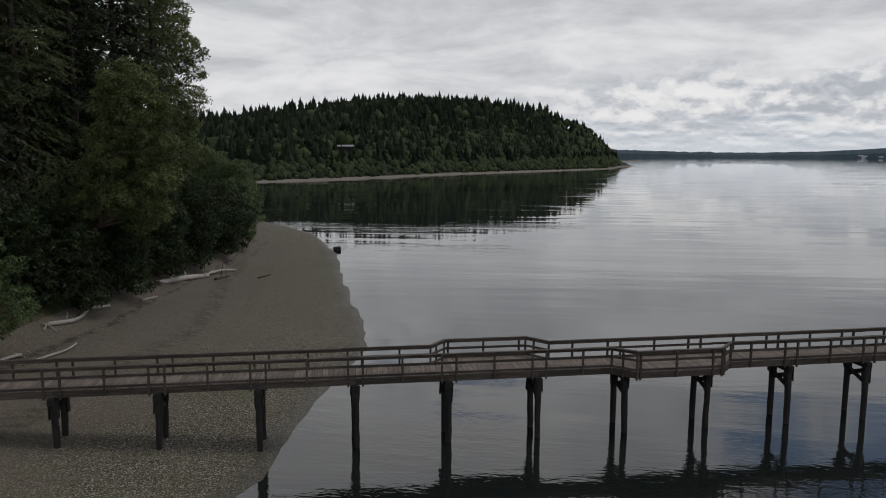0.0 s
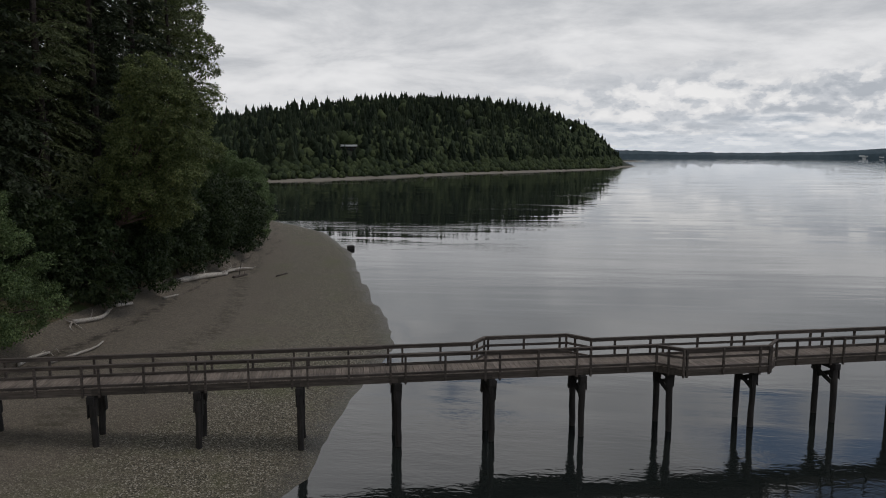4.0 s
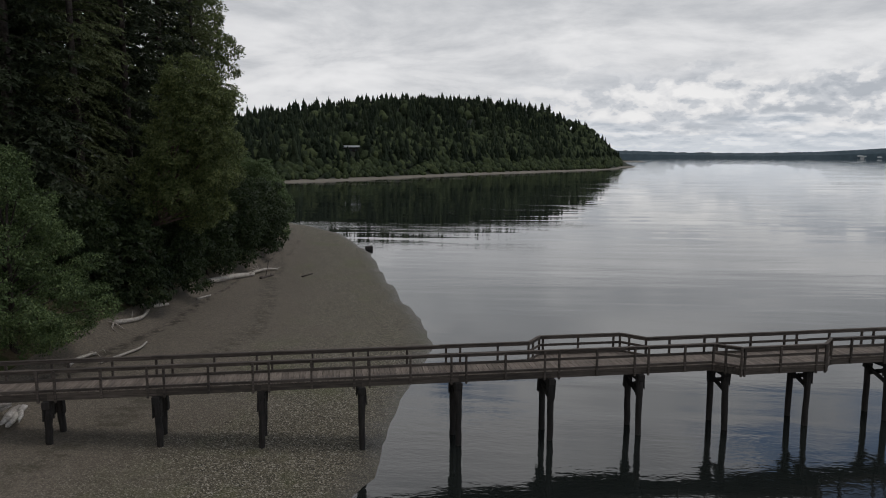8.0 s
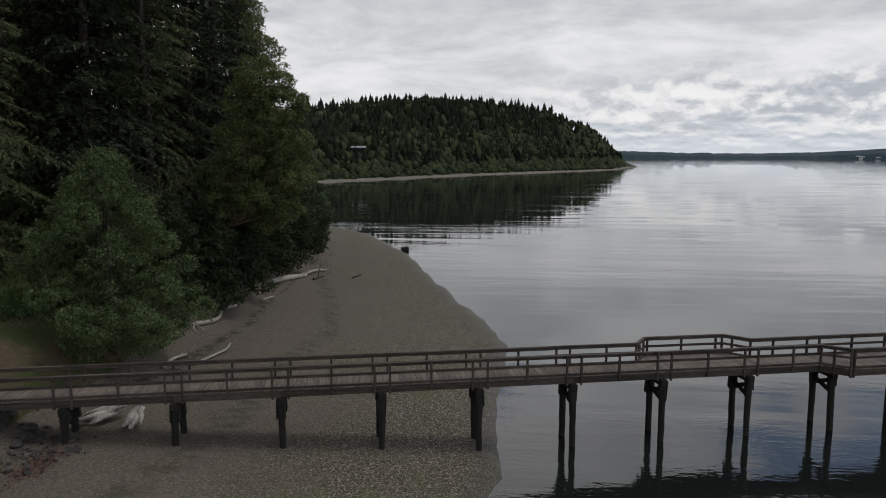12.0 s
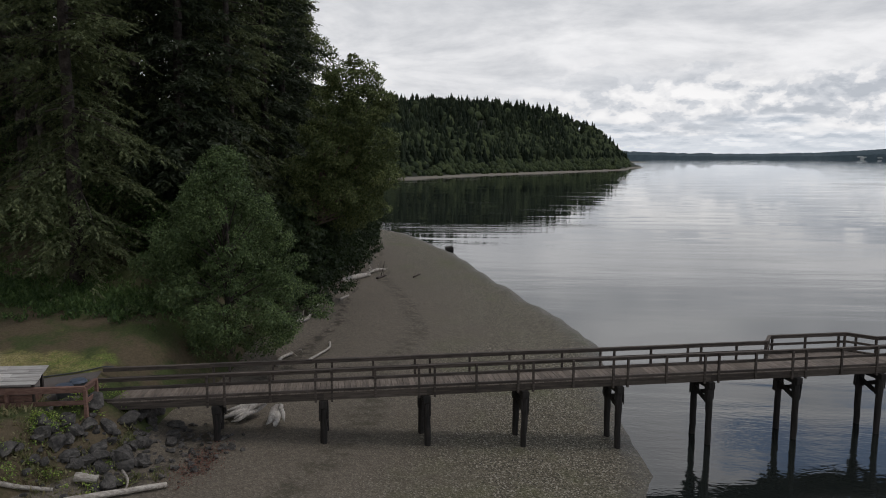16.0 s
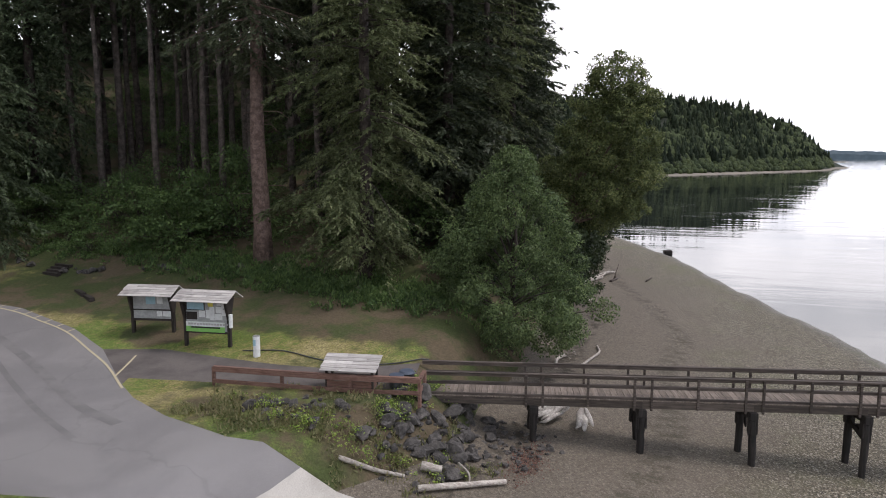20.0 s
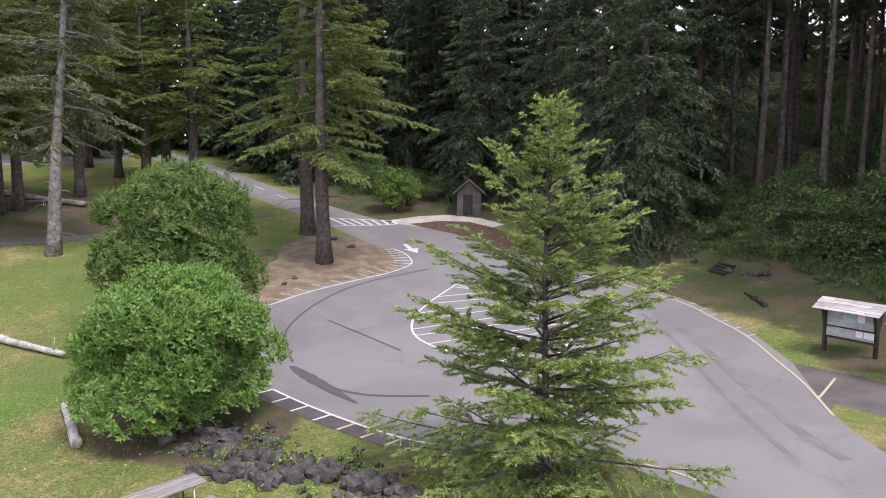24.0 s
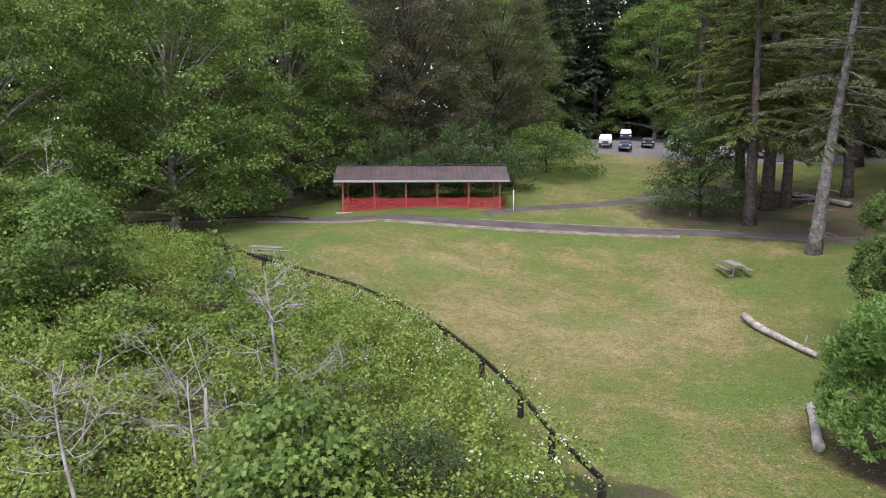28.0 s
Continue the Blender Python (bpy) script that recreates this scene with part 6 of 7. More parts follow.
tagged(blk, "dark square block standing at the water's edge", "block")


# ---- driftwood ----
def drift_log(pts, r0, r1, label, mat=None, roots=0, seed=1, name="driftwood_log", stubs=0):
    rng = np.random.default_rng(seed)
    P = [np.array([x, y, gz(x, y) + dzz]) for x, y, dzz in pts]
    S_ = smooth_line(P, 5)
    rad = list(np.linspace(r0, r1, len(S_)))
    runs = [(S_, rad)]
    for k in range(roots):
        a = rng.uniform(0, 6.28)
        e = P[0] + np.array([math.cos(a), math.sin(a), rng.uniform(-0.6, 0.25)]) * rng.uniform(0.4, 1.1)
        runs.append(([P[0], (P[0] + e) / 2 + rng.normal(size=3) * 0.16, e], [r0 * rng.uniform(0.2, 0.45), r0 * 0.2, 0.01]))
    for k in range(stubs):
        b = S_[rng.integers(2, len(S_) - 1)]
        e = b + rng.normal(size=3) * 0.5 + np.array([0, 0, 0.35])
        runs.append(([b, (b + e) / 2, e], [r1 * 0.5, r1 * 0.3, 0.015]))
    ob = tubes(name, runs, mat or M_DRIFT, None, 9, wob=0.25, rng=rng)
    return tagged(ob, label, "driftwood", "driftwood")


drift_log([(-29.3, 20.6, 0.18), (-28.0, 21.5, 0.16), (-26.7, 22.4, 0.14)], 0.12, 0.085, "long bare white driftwood log on the shingle", seed=2)
drift_log([(-31.9, 19.9, 0.12), (-30.9, 20.5, 0.12), (-30.0, 21.1, 0.1)], 0.09, 0.07, "slim white driftwood pole on the stones", seed=3)
drift_log([(-28.6, 22.9, 0.2), (-28.0, 22.2, 0.25), (-27.8, 21.6, 0.1)], 0.05, 0.03, "thin pale driftwood branch", seed=4)
drift_log([(-29.6, 21.7, 0.32), (-28.9, 21.9, 0.34)], 0.16, 0.14, "short tan log lying on the riprap", seed=5)


def drift_stump(at, aim, L, n, seed, label):
    """A silvered root stock: stout splintered lengths lying together, fanning out from one end."""
    rng = np.random.default_rng(seed)
    o = np.array([at[0], at[1], gz(*at) + 0.62])
    k_ = empty("driftwood_stump", pose(o[0], o[1], gz(*at)), label, "driftwood", "driftwood")
    base = np.array([o[0], o[1], gz(*at)])
    for k in range(n):
        a = aim + ((k + 0.5) / n - 0.5) * 0.75
        f = L * rng.uniform(0.75, 1.15)
        e = np.array([o[0] + math.cos(a) * f, o[1] + math.sin(a) * f, 0.0])
        e[2] = gz(e[0], e[1]) + 0.08 + 0.22 * rng.random()
        p = o + rng.normal(size=3) * 0.10
        r = rng.uniform(0.09, 0.16)
        pts = [p + (e - p) * q + rng.normal(size=3) * 0.04 - base for q in (0, 0.3, 0.6, 0.85, 1.0)]
        tubes("splintered_length", [(pts, [r * 0.8, r * 1.15, r, r * 0.7, r * 0.15])], M_LOG, k_, 7, wob=0.5, rng=rng)


drift_stump((-25.7, 29.4), radians(222), 1.9, 6, 6, "big splintered silver driftwood root under the pier")
drift_stump((-25.0, 29.3), radians(284), 1.3, 4, 7, "splintered silver driftwood stump under the pier")
drift_log([(-25.9, 41.6, 0.1), (-25.6, 40.2, 0.14), (-25.9, 38.6, 0.12), (-26.2, 37.2, 0.1)], 0.06, 0.08, "curved white driftwood log on the beach", seed=8)
drift_log([(-27.3, 38.6, 0.15), (-27.6, 37.4, 0.15), (-27.4, 36.2, 0.12)], 0.08, 0.11, "white driftwood log at the top of the beach", roots=4, seed=9)
drift_log([(-28.9, 43.2, 0.15), (-28.4, 45.5, 0.2), (-28.9, 47.6, 0.15)], 0.16, 0.1, "white driftwood log at the top of the beach", roots=5, seed=10, stubs=2)
drift_log([(-29.0, 48.3, 0.15), (-28.7, 50.0, 0.15)], 0.13, 0.1, "short white driftwood log", seed=11)
drift_log([(-28.2, 53.6, 0.1), (-28.0, 55.6, 0.1)], 0.1, 0.08, "short white driftwood log", seed=12)
drift_log([(-29.4, 58.6, 0.2), (-29.2, 61.5, 0.25), (-28.9, 64.0, 0.3), (-28.5, 66.5, 0.3)], 0.26, 0.2, "large white driftwood log at the top of the beach", roots=5, stubs=5, seed=13)
drift_log([(-27.6, 66.0, 0.1), (-27.2, 68.5, 0.1)], 0.12, 0.08, "dark driftwood branch on the beach", mat=M_BARK, stubs=3, seed=14)
drift_log([(-28.8, 66.5, 0.3), (-28.2, 69, 0.5), (-27.8, 71.5, 0.25)], 0.15, 0.08, "grey driftwood snag with broken limbs", roots=3, stubs=6, seed=15)
drift_log([(-24.6, 69.5, 0.06), (-24.2, 72.0, 0.08)], 0.07, 0.05, "dark stick on the shingle", mat=M_BARK, seed=16)

# ---- road markings ----
def marking(name, poly_pts, mat, lift=0.02):
    """A painted strip lying on the road, from a list of corners."""
    n = len(poly_pts) // 2
    L_, R_ = poly_pts[:n], poly_pts[n:][::-1]
    V, Fc = [], []
    for a, b in zip(L_, R_):
        V += [(*a, gz(*a) + lift), (*b, gz(*b) + lift)]
    for i in range(n - 1):
        Fc.append((2 * i, 2 * i + 1, 2 * i + 3, 2 * i + 2))
    ob = mesh_ob(name, V, Fc, mat)
    return tagged(ob, "faded yellow painted line on the asphalt" if mat is M_YELLOW_LINE else "white painted line on the asphalt", "marking", kind="structure")


def line_mark(pts, w, mat, n=4):
    marking("road_line", strip([tuple(p) for p in smooth_line(pts, n)], -w / 2, w / 2), mat)


def cross_mark(a, b, w, mat):
    line_mark([a, ((a[0] + b[0]) / 2, (a[1] + b[1]) / 2), b], w, mat, 2)


NLINE = [(-42.2, 21.2), (-44.9, 23.2), (-47.5, 24.7), (-50.5, 26.3), (-53.5, 27.3), (-56.3, 28.1), (-60, 28.5), (-64, 28.3), (-68, 27.6)]
line_mark(NLINE, 0.1, M_YELLOW_LINE)
for i, p in enumerate(smooth_line(NLINE[3:], 5)):
    if i % 2 == 0:
        cross_mark(p, (p[0] + 0.15, p[1] + 0.42), 0.1, M_YELLOW_LINE)
cross_mark((-43.6, 22.3), (-44.6, 24.6), 0.1, M_YELLOW_LINE)
line_mark([(-42.4, 12.2), (-41.4, 12.8), (-40.2, 13.2)], 0.1, M_YELLOW_LINE)
M_MARGIN = surface("margin_asphalt", two_tone((0.070, 0.064, 0.064), (0.105, 0.097, 0.095), 0.9, 40, 0.2), 0.9)
WLINE = [(-53.6, 3.9), (-51.2, 4.7), (-48.8, 5.7), (-46.9, 6.7), (-45.4, 8.0), (-44.2, 9.8), (-43.0, 11.8)]
line_mark(WLINE, 0.11, M_WHITE_LINE)
edge = [tuple(p) for p in smooth_line(WLINE, 3)]
margin = marking("asphalt_margin", edge + [(x + 0.3, y - 0.78) for x, y in edge][::-1], M_MARGIN, 0.013)
tagged(margin, "darker asphalt margin between the painted line and the grass", "marking")
for i, p in enumerate(smooth_line(WLINE, 2)):
    cross_mark(p, (p[0] + 0.28, p[1] - 0.74), 0.12, M_YELLOW_LINE if i > 3 else M_WHITE_LINE)
ISL = [(-67.9, 6.8), (-70.0, 9.8), (-71.8, 13.6), (-73.0, 16.4), (-74.8, 18.8), (-77.4, 19.5), (-79.4, 19.2)]
line_mark(ISL, 0.11, M_WHITE_LINE)
for i, p in enumerate(smooth_line(ISL, 3)):
    q = smooth_line([(-68.4, 6.0), (-70.9, 9.0), (-72.9, 13.0), (-74.1, 15.8), (-75.4, 17.6), (-77.4, 18.2), (-79.2, 18.4)], 3)[i]
    cross_mark(p, q, 0.1, M_WHITE_LINE if i > 11 else M_YELLOW_LINE)
HATCH = [(-68.9, 19.6), (-66, 16.6), (-63.3, 14.3), (-60.6, 12.8), (-58.1, 12.2), (-55.5, 12.6), (-53.2, 14.0), (-51.7, 15.9)]
line_mark(HATCH, 0.13, M_WHITE_LINE)
line_mark([(-68.9, 19.6), (-63, 21.2), (-57, 20.6), (-51.7, 15.9)], 0.13, M_WHITE_LINE)
for k in range(12):
    t = (k + 0.5) / 12
    a, b = Vector((-68.9, 19.6)).lerp(Vector((-51.7, 15.9)), t), None
    lowp = np.array(smooth_line(HATCH, 6))
    upp = np.array(smooth_line([(-68.9, 19.6), (-63, 21.2), (-57, 20.6), (-51.7, 15.9)], 12))
    cross_mark(tuple(lowp[int(t * (len(lowp) - 1))]), tuple(upp[int(min(1, t * 0.9 + 0.05) * (len(upp) - 1))]), 0.13, M_WHITE_LINE)
for a, b in (((-92.0, 17.2), (-88.9, 23.6)), ((-88.4, 16.4), (-87.6, 22.6))):
    cross_mark(a, b, 0.18, M_WHITE_LINE)
for k in range(7):
    t = (k + 0.3) / 7
    cross_mark((-92.0 + 3.1 * t, 17.2 + 6.4 * t), (-88.4 + 0.8 * t, 17.4 + 5.4 * min(1, t + 0.1)), 0.3, M_WHITE_LINE)
for k in range(6):
    cross_mark((-96 - k * 6, 17.2 - k * 1.25), (-98.6 - k * 6, 16.6 - k * 1.25), 0.12, M_WHITE_LINE)
marking("arrow_shaft", [(-80.6, 20.5), (-79.0, 20.3), (-79.0, 20.75), (-80.6, 20.8)], M_WHITE_LINE)
marking("arrow_head", [(-79.0, 19.9), (-77.6, 20.5), (-77.6, 20.52), (-79.0, 21.2)], M_WHITE_LINE)
M_SKID = plain("tyre_mark", (0.085, 0.083, 0.083), 0.8)
for pts, w in (([(-73.2, 19.6), (-70.9, 13.5), (-67.4, 9.5), (-63.2, 6.8), (-59.9, 5.9), (-57.0, 5.5)], 0.13), ([(-63.8, 9.1), (-60.4, 9.9), (-56.7, 10.6)], 0.12), ([(-53.0, 5.9), (-51.4, 7.1), (-50.3, 9.2)], 0.16)):
    ob = marking("tyre_mark", strip([tuple(p) for p in smooth_line(pts, 5)], -w / 2, w / 2), M_SKID, 0.014)
    tagged(ob, "dark tyre mark curving over the asphalt", "marking")

# a tapering dark smear of rubber where the wheels spun
rng = random.Random(9)
mid = [(-56.4 + 0.3 * i, 5.3 + 0.046 * i + 0.0006 * i * i) for i in range(20)]
half = [0.32 * math.sin(math.pi * ((i + 0.6) / 20.2) ** 0.75) ** 0.7 * rng.uniform(0.82, 1.12) for i in range(20)]
ob = marking("tyre_mark", [(x, y - h) for (x, y), h in zip(mid, half)] + [(x, y + h) for (x, y), h in zip(mid, half)][::-1], M_SKID, 0.014)
tagged(ob, "broad dark tyre smear on the asphalt", "marking")

M_WEAR = surface("worn_asphalt", two_tone((0.150, 0.146, 0.145), (0.190, 0.185, 0.183), 0.8, 40, 0.2), 0.85)
for pts, w in (([(-60.0, 27.0), (-55.2, 25.6), (-50.6, 23.6), (-46.4, 21.4), (-42.4, 19.2), (-39.6, 18.2)], 0.45), ([(-57.0, 25.4), (-52.0, 23.2), (-47.0, 20.3), (-43.0, 18.1), (-40.0, 16.7)], 0.25)):
    ob = marking("wheel_track", strip([tuple(p) for p in smooth_line(pts, 5)], -w / 2, w / 2), M_WEAR, 0.008)
    tagged(ob, "darker wheel track worn into the asphalt", "marking")

# ---- the lawn, shelter and hut ----
M_GALV = plain("galvanised_frame", (0.40, 0.41, 0.41), 0.4, 0.8)


def picnic_table(at, rz, wood, label):
    """A picnic table: plank top, two benches, bent steel tube frames."""
    t = empty("picnic_table", pose(*at, 0, 0, rz), label, "table", "picnic tables")
    for i in range(5):
        slab("plank", (-1.2, -0.37 + i * 0.15, 0.73), (1.2, -0.23 + i * 0.15, 0.77), wood, t)
    for s in (-1, 1):
        for i in range(2):
            slab("bench_plank", (-1.2, s * 0.72 - 0.145 + i * 0.147, 0.43), (1.2, s * 0.72 - 0.005 + i * 0.147, 0.47), wood, t)
    for x in (-0.85, 0.85):
        for s in (-1, 1):
            tubes("frame", [([(x, s * 0.55, 0.0), (x, s * 0.34, 0.05), (x, s * 0.28, 0.7), (x, 0, 0.715)], [0.028] * 4), ([(x, s * 0.3, 0.4), (x, s * 0.88, 0.415)], [0.028] * 2), ([(x, s * 0.55, 0.012), (x, s * 0.2, 0.012)], [0.028] * 2)], M_GALV, t, 6)
    return t


tb = picnic_table((-76.2, -9.4, gz(-76.2, -9.4)), 28, M_GREY_WOOD, "weathered grey picnic table standing on the lawn")
copy_thing(tb, pose(-59.4, -35.0, gz(-59.4, -35.0), 0, 0, 98))
t3 = copy_thing(tb, pose(-44.65, -0.9, gz(-44.65, -0.9), 0, 0, 111))
tagged(t3, "weathered grey picnic table beside the rocks")
t4 = copy_thing(tb, pose(-101.6, -7.6, gz(-101.6, -7.6), 0, 0, 80))
tagged(t4, "picnic table in the shade under the firs")

# pavilion
M_ROOF = surface("brown_metal_roof", two_tone((0.085, 0.066, 0.064), (0.12, 0.092, 0.09), 0.6, 20, 0.15), 0.6, 0.0)
M_REDPOST = plain("faded_red_paint", (0.36, 0.13, 0.10), 0.7)


def mesh_red():
    """Orange-red plastic safety netting: holes through it."""
    m = bpy.data.materials.new("safety_netting")
    m.use_nodes = True
    n = Nodes(m.node_tree)
    p = n.add("BsdfPrincipled", ins={"Base Color": (0.60, 0.06, 0.065, 1), "Roughness": 0.6})
    t = n.add("BsdfTransparent")
    mx = n.add("MixShader", ins={0: 0.45, 1: t.outputs[0], 2: p.outputs[0]})
    n.t.links.new(mx.outputs[0], n.add("OutputMaterial").inputs[0])
    return m


M_NET = mesh_red()


def pavilion():
    a, b = Vector((-76.4, -42.4)), Vector((-84.1, -30.6))
    d = (b - a)
    Lp = d.length
    ang = math.atan2(d.y, d.x)
    z = gz(a.x, a.y) - 0.02
    k = empty("picnic_pavilion", Matrix.Translation((a.x, a.y, z)) @ Matrix.Rotation(ang, 4, "Z"), "open picnic shelter with brown metal roof and red posts, fenced off", "pavilion")
    # local: x along the front from its left end, -y away from the lawn is +y here
    back = 5.0 if d.x < 0 else -5.0
    slab("slab", (-0.6, min(0, back) - 0.5, -0.6), (Lp + 0.6, max(0, back) + 0.5, 0.04), M_CONCRETE, k)
    for i in range(6):
        for y in (0, back):
            x = Lp * i / 5
            slab("post", (x - 0.08, y - 0.08, 0.04), (x + 0.08, y + 0.08, 2.75), M_REDPOST, k)
    for y in (0, back):
        slab("beam", (-0.4, y - 0.09, 2.75), (Lp + 0.4, y + 0.09, 2.98), M_DARK_WOOD, k)
    for i in range(6):
        x = Lp * i / 5
        slab("tie_beam", (x - 0.07, min(0, back), 2.76), (x + 0.07, max(0, back), 2.92), M_DARK_WOOD, k)
    mid = back / 2
    for s, nm in ((1, "roof_front"), (-1, "roof_back")):
        y0 = mid - s * mid * 1.25 if back > 0 else mid - s * mid * 1.25
        bm = bmesh.new()
        n = 34
        x0, x1 = -0.75, Lp + 0.75
        ridge, eave = 4.15, 2.92
        ye = -0.75 * (1 if back > 0 else -1) if s == 1 else back + 0.75 * (1 if back > 0 else -1)
        cols = []
        for i in range(n + 1):
            x = x0 + (x1 - x0) * i / n
            for dx, up_ in ((0, 0.0), (0.025, 0.035), (0.06, 0.035), (0.085, 0.0)):
                cols.append((x + dx, up_))
        prev = None
        for x, up_ in cols:
            v = (bm.verts.new((x, ye, eave + up_)), bm.verts.new((x, mid, ridge + up_)), bm.verts.new((x, mid, ridge + up_ - 0.09)), bm.verts.new((x, ye, eave + up_ - 0.09)))
            if prev:
                bm.faces.new((prev[0], v[0], v[1], prev[1]))
                bm.faces.new((prev[3], prev[2], v[2], v[3]))
                bm.faces.new((prev[0], prev[3], v[3], v[0]))
            prev = v
        bmesh.ops.recalc_face_normals(bm, faces=bm.faces[:])
        part(nm, bm, M_ROOF, k)
        slab("fascia", (x0, ye - 0.03, eave - 0.2), (x1 + 0.09, ye + 0.03, eave - 0.01), M_STEEL, k)
    slab("ridge_cap", (-0.8, mid - 0.2, 4.17), (Lp + 0.85, mid + 0.2, 4.23), M_ROOF, k)
    for x in (-0.3, Lp + 0.3):
        bm = bmesh.new()
        v = [bm.verts.new(p) for p in ((x, 0, 2.98), (x, back, 2.98), (x, mid, 4.05))]
        w = [bm.verts.new((p.co.x + 0.05, p.co.y, p.co.z)) for p in v]
        bm.faces.new(v), bm.faces.new(w[::-1])
        for i in range(3):
            bm.faces.new((v[i], w[i], w[(i + 1) % 3], v[(i + 1) % 3]))
        part("gable", bm, M_DARK_WOOD, k)
    # netting sagging between the posts
    for i in range(5):
        xs = np.linspace(Lp * i / 5, Lp * (i + 1) / 5, 9)
        V, Fc = [], []
        for j, x in enumerate(xs):
            sag = 0.10 * math.sin(math.pi * j / 8)
            V += [(x, -0.1 if back > 0 else 0.1, 0.06), (x, (-0.1 if back > 0 else 0.1) + 0.02 * math.sin(j * 1.7), 1.38 - sag)]
            if j:
                Fc.append((2 * j - 2, 2 * j, 2 * j + 1, 2 * j - 1))
        mesh_ob("netting", V, Fc, M_NET, k, "sagging red plastic safety netting")
    sd = 1 if back > 0 else -1
    for xx, nm in ((-0.12, "left"), (Lp + 0.12, "right")):
        V = [(xx, 0, 0.06), (xx, 0, 1.3), (xx + (0.9 if nm == "right" else -0.3), back * 0.6, 1.25), (xx + (0.9 if nm == "right" else -0.3), back * 0.6, 0.06)]
        mesh_ob("netting", V, [(0, 1, 2, 3)], M_NET, k)
    tubes("corner_pole", [([(Lp + 1.2, -0.4 * sd, -0.3), (Lp + 1.2, -0.4 * sd, 2.0)], [0.05, 0.05])], M_PAPER, k, 8)
    return k, Lp, back


pav, PAVL, PAVB = pavilion()
for i in range(5):
    p = pav.matrix_world @ Vector((PAVL * (i + 0.5) / 5, PAVB * 0.45, 0.04))
    c = copy_thing(tb, pose(p.x, p.y, p.z, 0, 0, math.degrees(math.atan2(-30.6 + 42.4, -84.1 + 76.4)) + 90))
    tagged(c, "picnic table under the shelter behind the netting")


for i in range(16):
    p = pav.matrix_world @ Vector((-2 + (PAVL + 4) * (i % 8) / 7, PAVB * (1.5 + 0.5 * (i // 8)) + 0.6 * math.sin(i * 2.1), 0))
    c = copy_thing(under[i % 3], pose(p.x, p.y, gz(p.x, p.y) - 0.1, 0, 0, i * 53))
    c.scale = (1.2, 1.2, 1.3 + 0.3 * (i % 3))


def rail_fence():
    """A long low fence: one heavy dark rail on squat posts, following the edge of the lawn."""
    f = empty("log_rail_fence", pose(0, 0, 0), "long low dark brown rail fence curving along the lawn", "fence")
    pts = [(-43.5, -7.45), (-45.75, -9.75), (-48.4, -12.0), (-51.2, -15.0), (-53.5, -18.1), (-55.3, -21.8), (-56.4, -25.4), (-56.6, -29.0), (-56.6, -32.4), (-57.0, -36.0), (-57.8, -39.8), (-58.8, -43.6), (-60.0, -47.8), (-61.2, -52)]
    for x, y in pts:
        z = gz(x, y)
        slab("post", (x - 0.09, y - 0.09, z - 0.3), (x + 0.09, y + 0.09, z + 0.80), M_DARK_WOOD, f, 0.015)
    for a, b in zip(pts, pts[1:]):
        timber("rail", (*a, gz(*a) + 0.98), (*b, gz(*b) + 0.98), 0.09, 0.20, M_DARK_WOOD, f, 0.02)


rail_fence()


def hut():
    k = empty("vault_toilet_hut", pose(-86.2, 29.6, gz(-86.2, 29.2) - 0.02, 0, 0, 62), "small pale block hut with steep dark roof", "hut")
    w, dpt, h = 2.3, 3.4, 2.2
    M_HUT = surface("pale_hut_wall", two_tone((0.075, 0.068, 0.060), (0.12, 0.108, 0.098), 1.2, 20, 0.2), 0.8)
    slab("wall", (-w / 2, 0, -0.3), (-0.55, 0.15, h), M_HUT, k)
    slab("wall", (0.35, 0, -0.3), (w / 2, 0.15, h), M_HUT, k)
    slab("lintel", (-0.55, 0.002, 2.08), (0.35, 0.15, h), M_HUT, k)
    slab("wall", (-w / 2, 0.15, -0.3), (-w / 2 + 0.15, dpt, h), M_HUT, k)
    slab("wall", (-w / 2, dpt - 0.15, -0.3), (w / 2, dpt, h), M_HUT, k)
    for i in range(12):
        slab("siding_board", (w / 2 - 0.1, 0.15, -0.05 + i * 0.21), (w / 2 + 0.02 + 0.01 * (i % 2), dpt, 0.15 + i * 0.21), M_HUT, k)
    slab("door", (-0.54, 0.06, 0.02), (0.34, 0.11, 2.07), M_DARK_WOOD, k)
    for y in (0.0, dpt - 0.1):
        bm = bmesh.new()
        v = [bm.verts.new(p) for p in ((-w / 2, y, h), (w / 2, y, h), (0, y, h + 1.15))]
        q = [bm.verts.new((p.co.x, p.co.y + 0.1, p.co.z)) for p in v]
        bm.faces.new(v), bm.faces.new(q[::-1])
        part("gable", bm, M_HUT, k)
    for s in (-1, 1):
        bm = bmesh.new()
        box(bm, (0, -0.35, 0), (s * 2.05, dpt + 0.3, 0.09), 0.01, Matrix.Translation((-s * 0.02, 0, h + 1.2)) @ Matrix.Rotation(s * radians(41), 4, "Y"))
        part("roof", bm, M_ROOF, k)
    for z in (1.2, 1.6):
        slab("sign", (0.5, -0.02, z), (0.78, -0.005, z + 0.32), M_BIN, k, 0.004)
    b = slab("bin_can", (0.55, -0.75, 0), (1.1, -0.2, 0.85), M_BIN, None, 0.03)
    b.matrix_world = k.matrix_world.copy()
    tagged(b, "dark rubbish can by the hut door", "bin")


hut()
bm = bmesh.new()
bmesh.ops.create_cone(bm, cap_ends=True, segments=14, radius1=0.62, radius2=0.5, depth=1.2, matrix=Matrix.Translation((0, 0, 0.45)))
st = part("stump", bm, M_BARK)
st.matrix_world = pose(-94.2, 27.0, gz(-94.2, 27.0))
tagged(st, "cut tree stump at the edge of the wood", "stump")

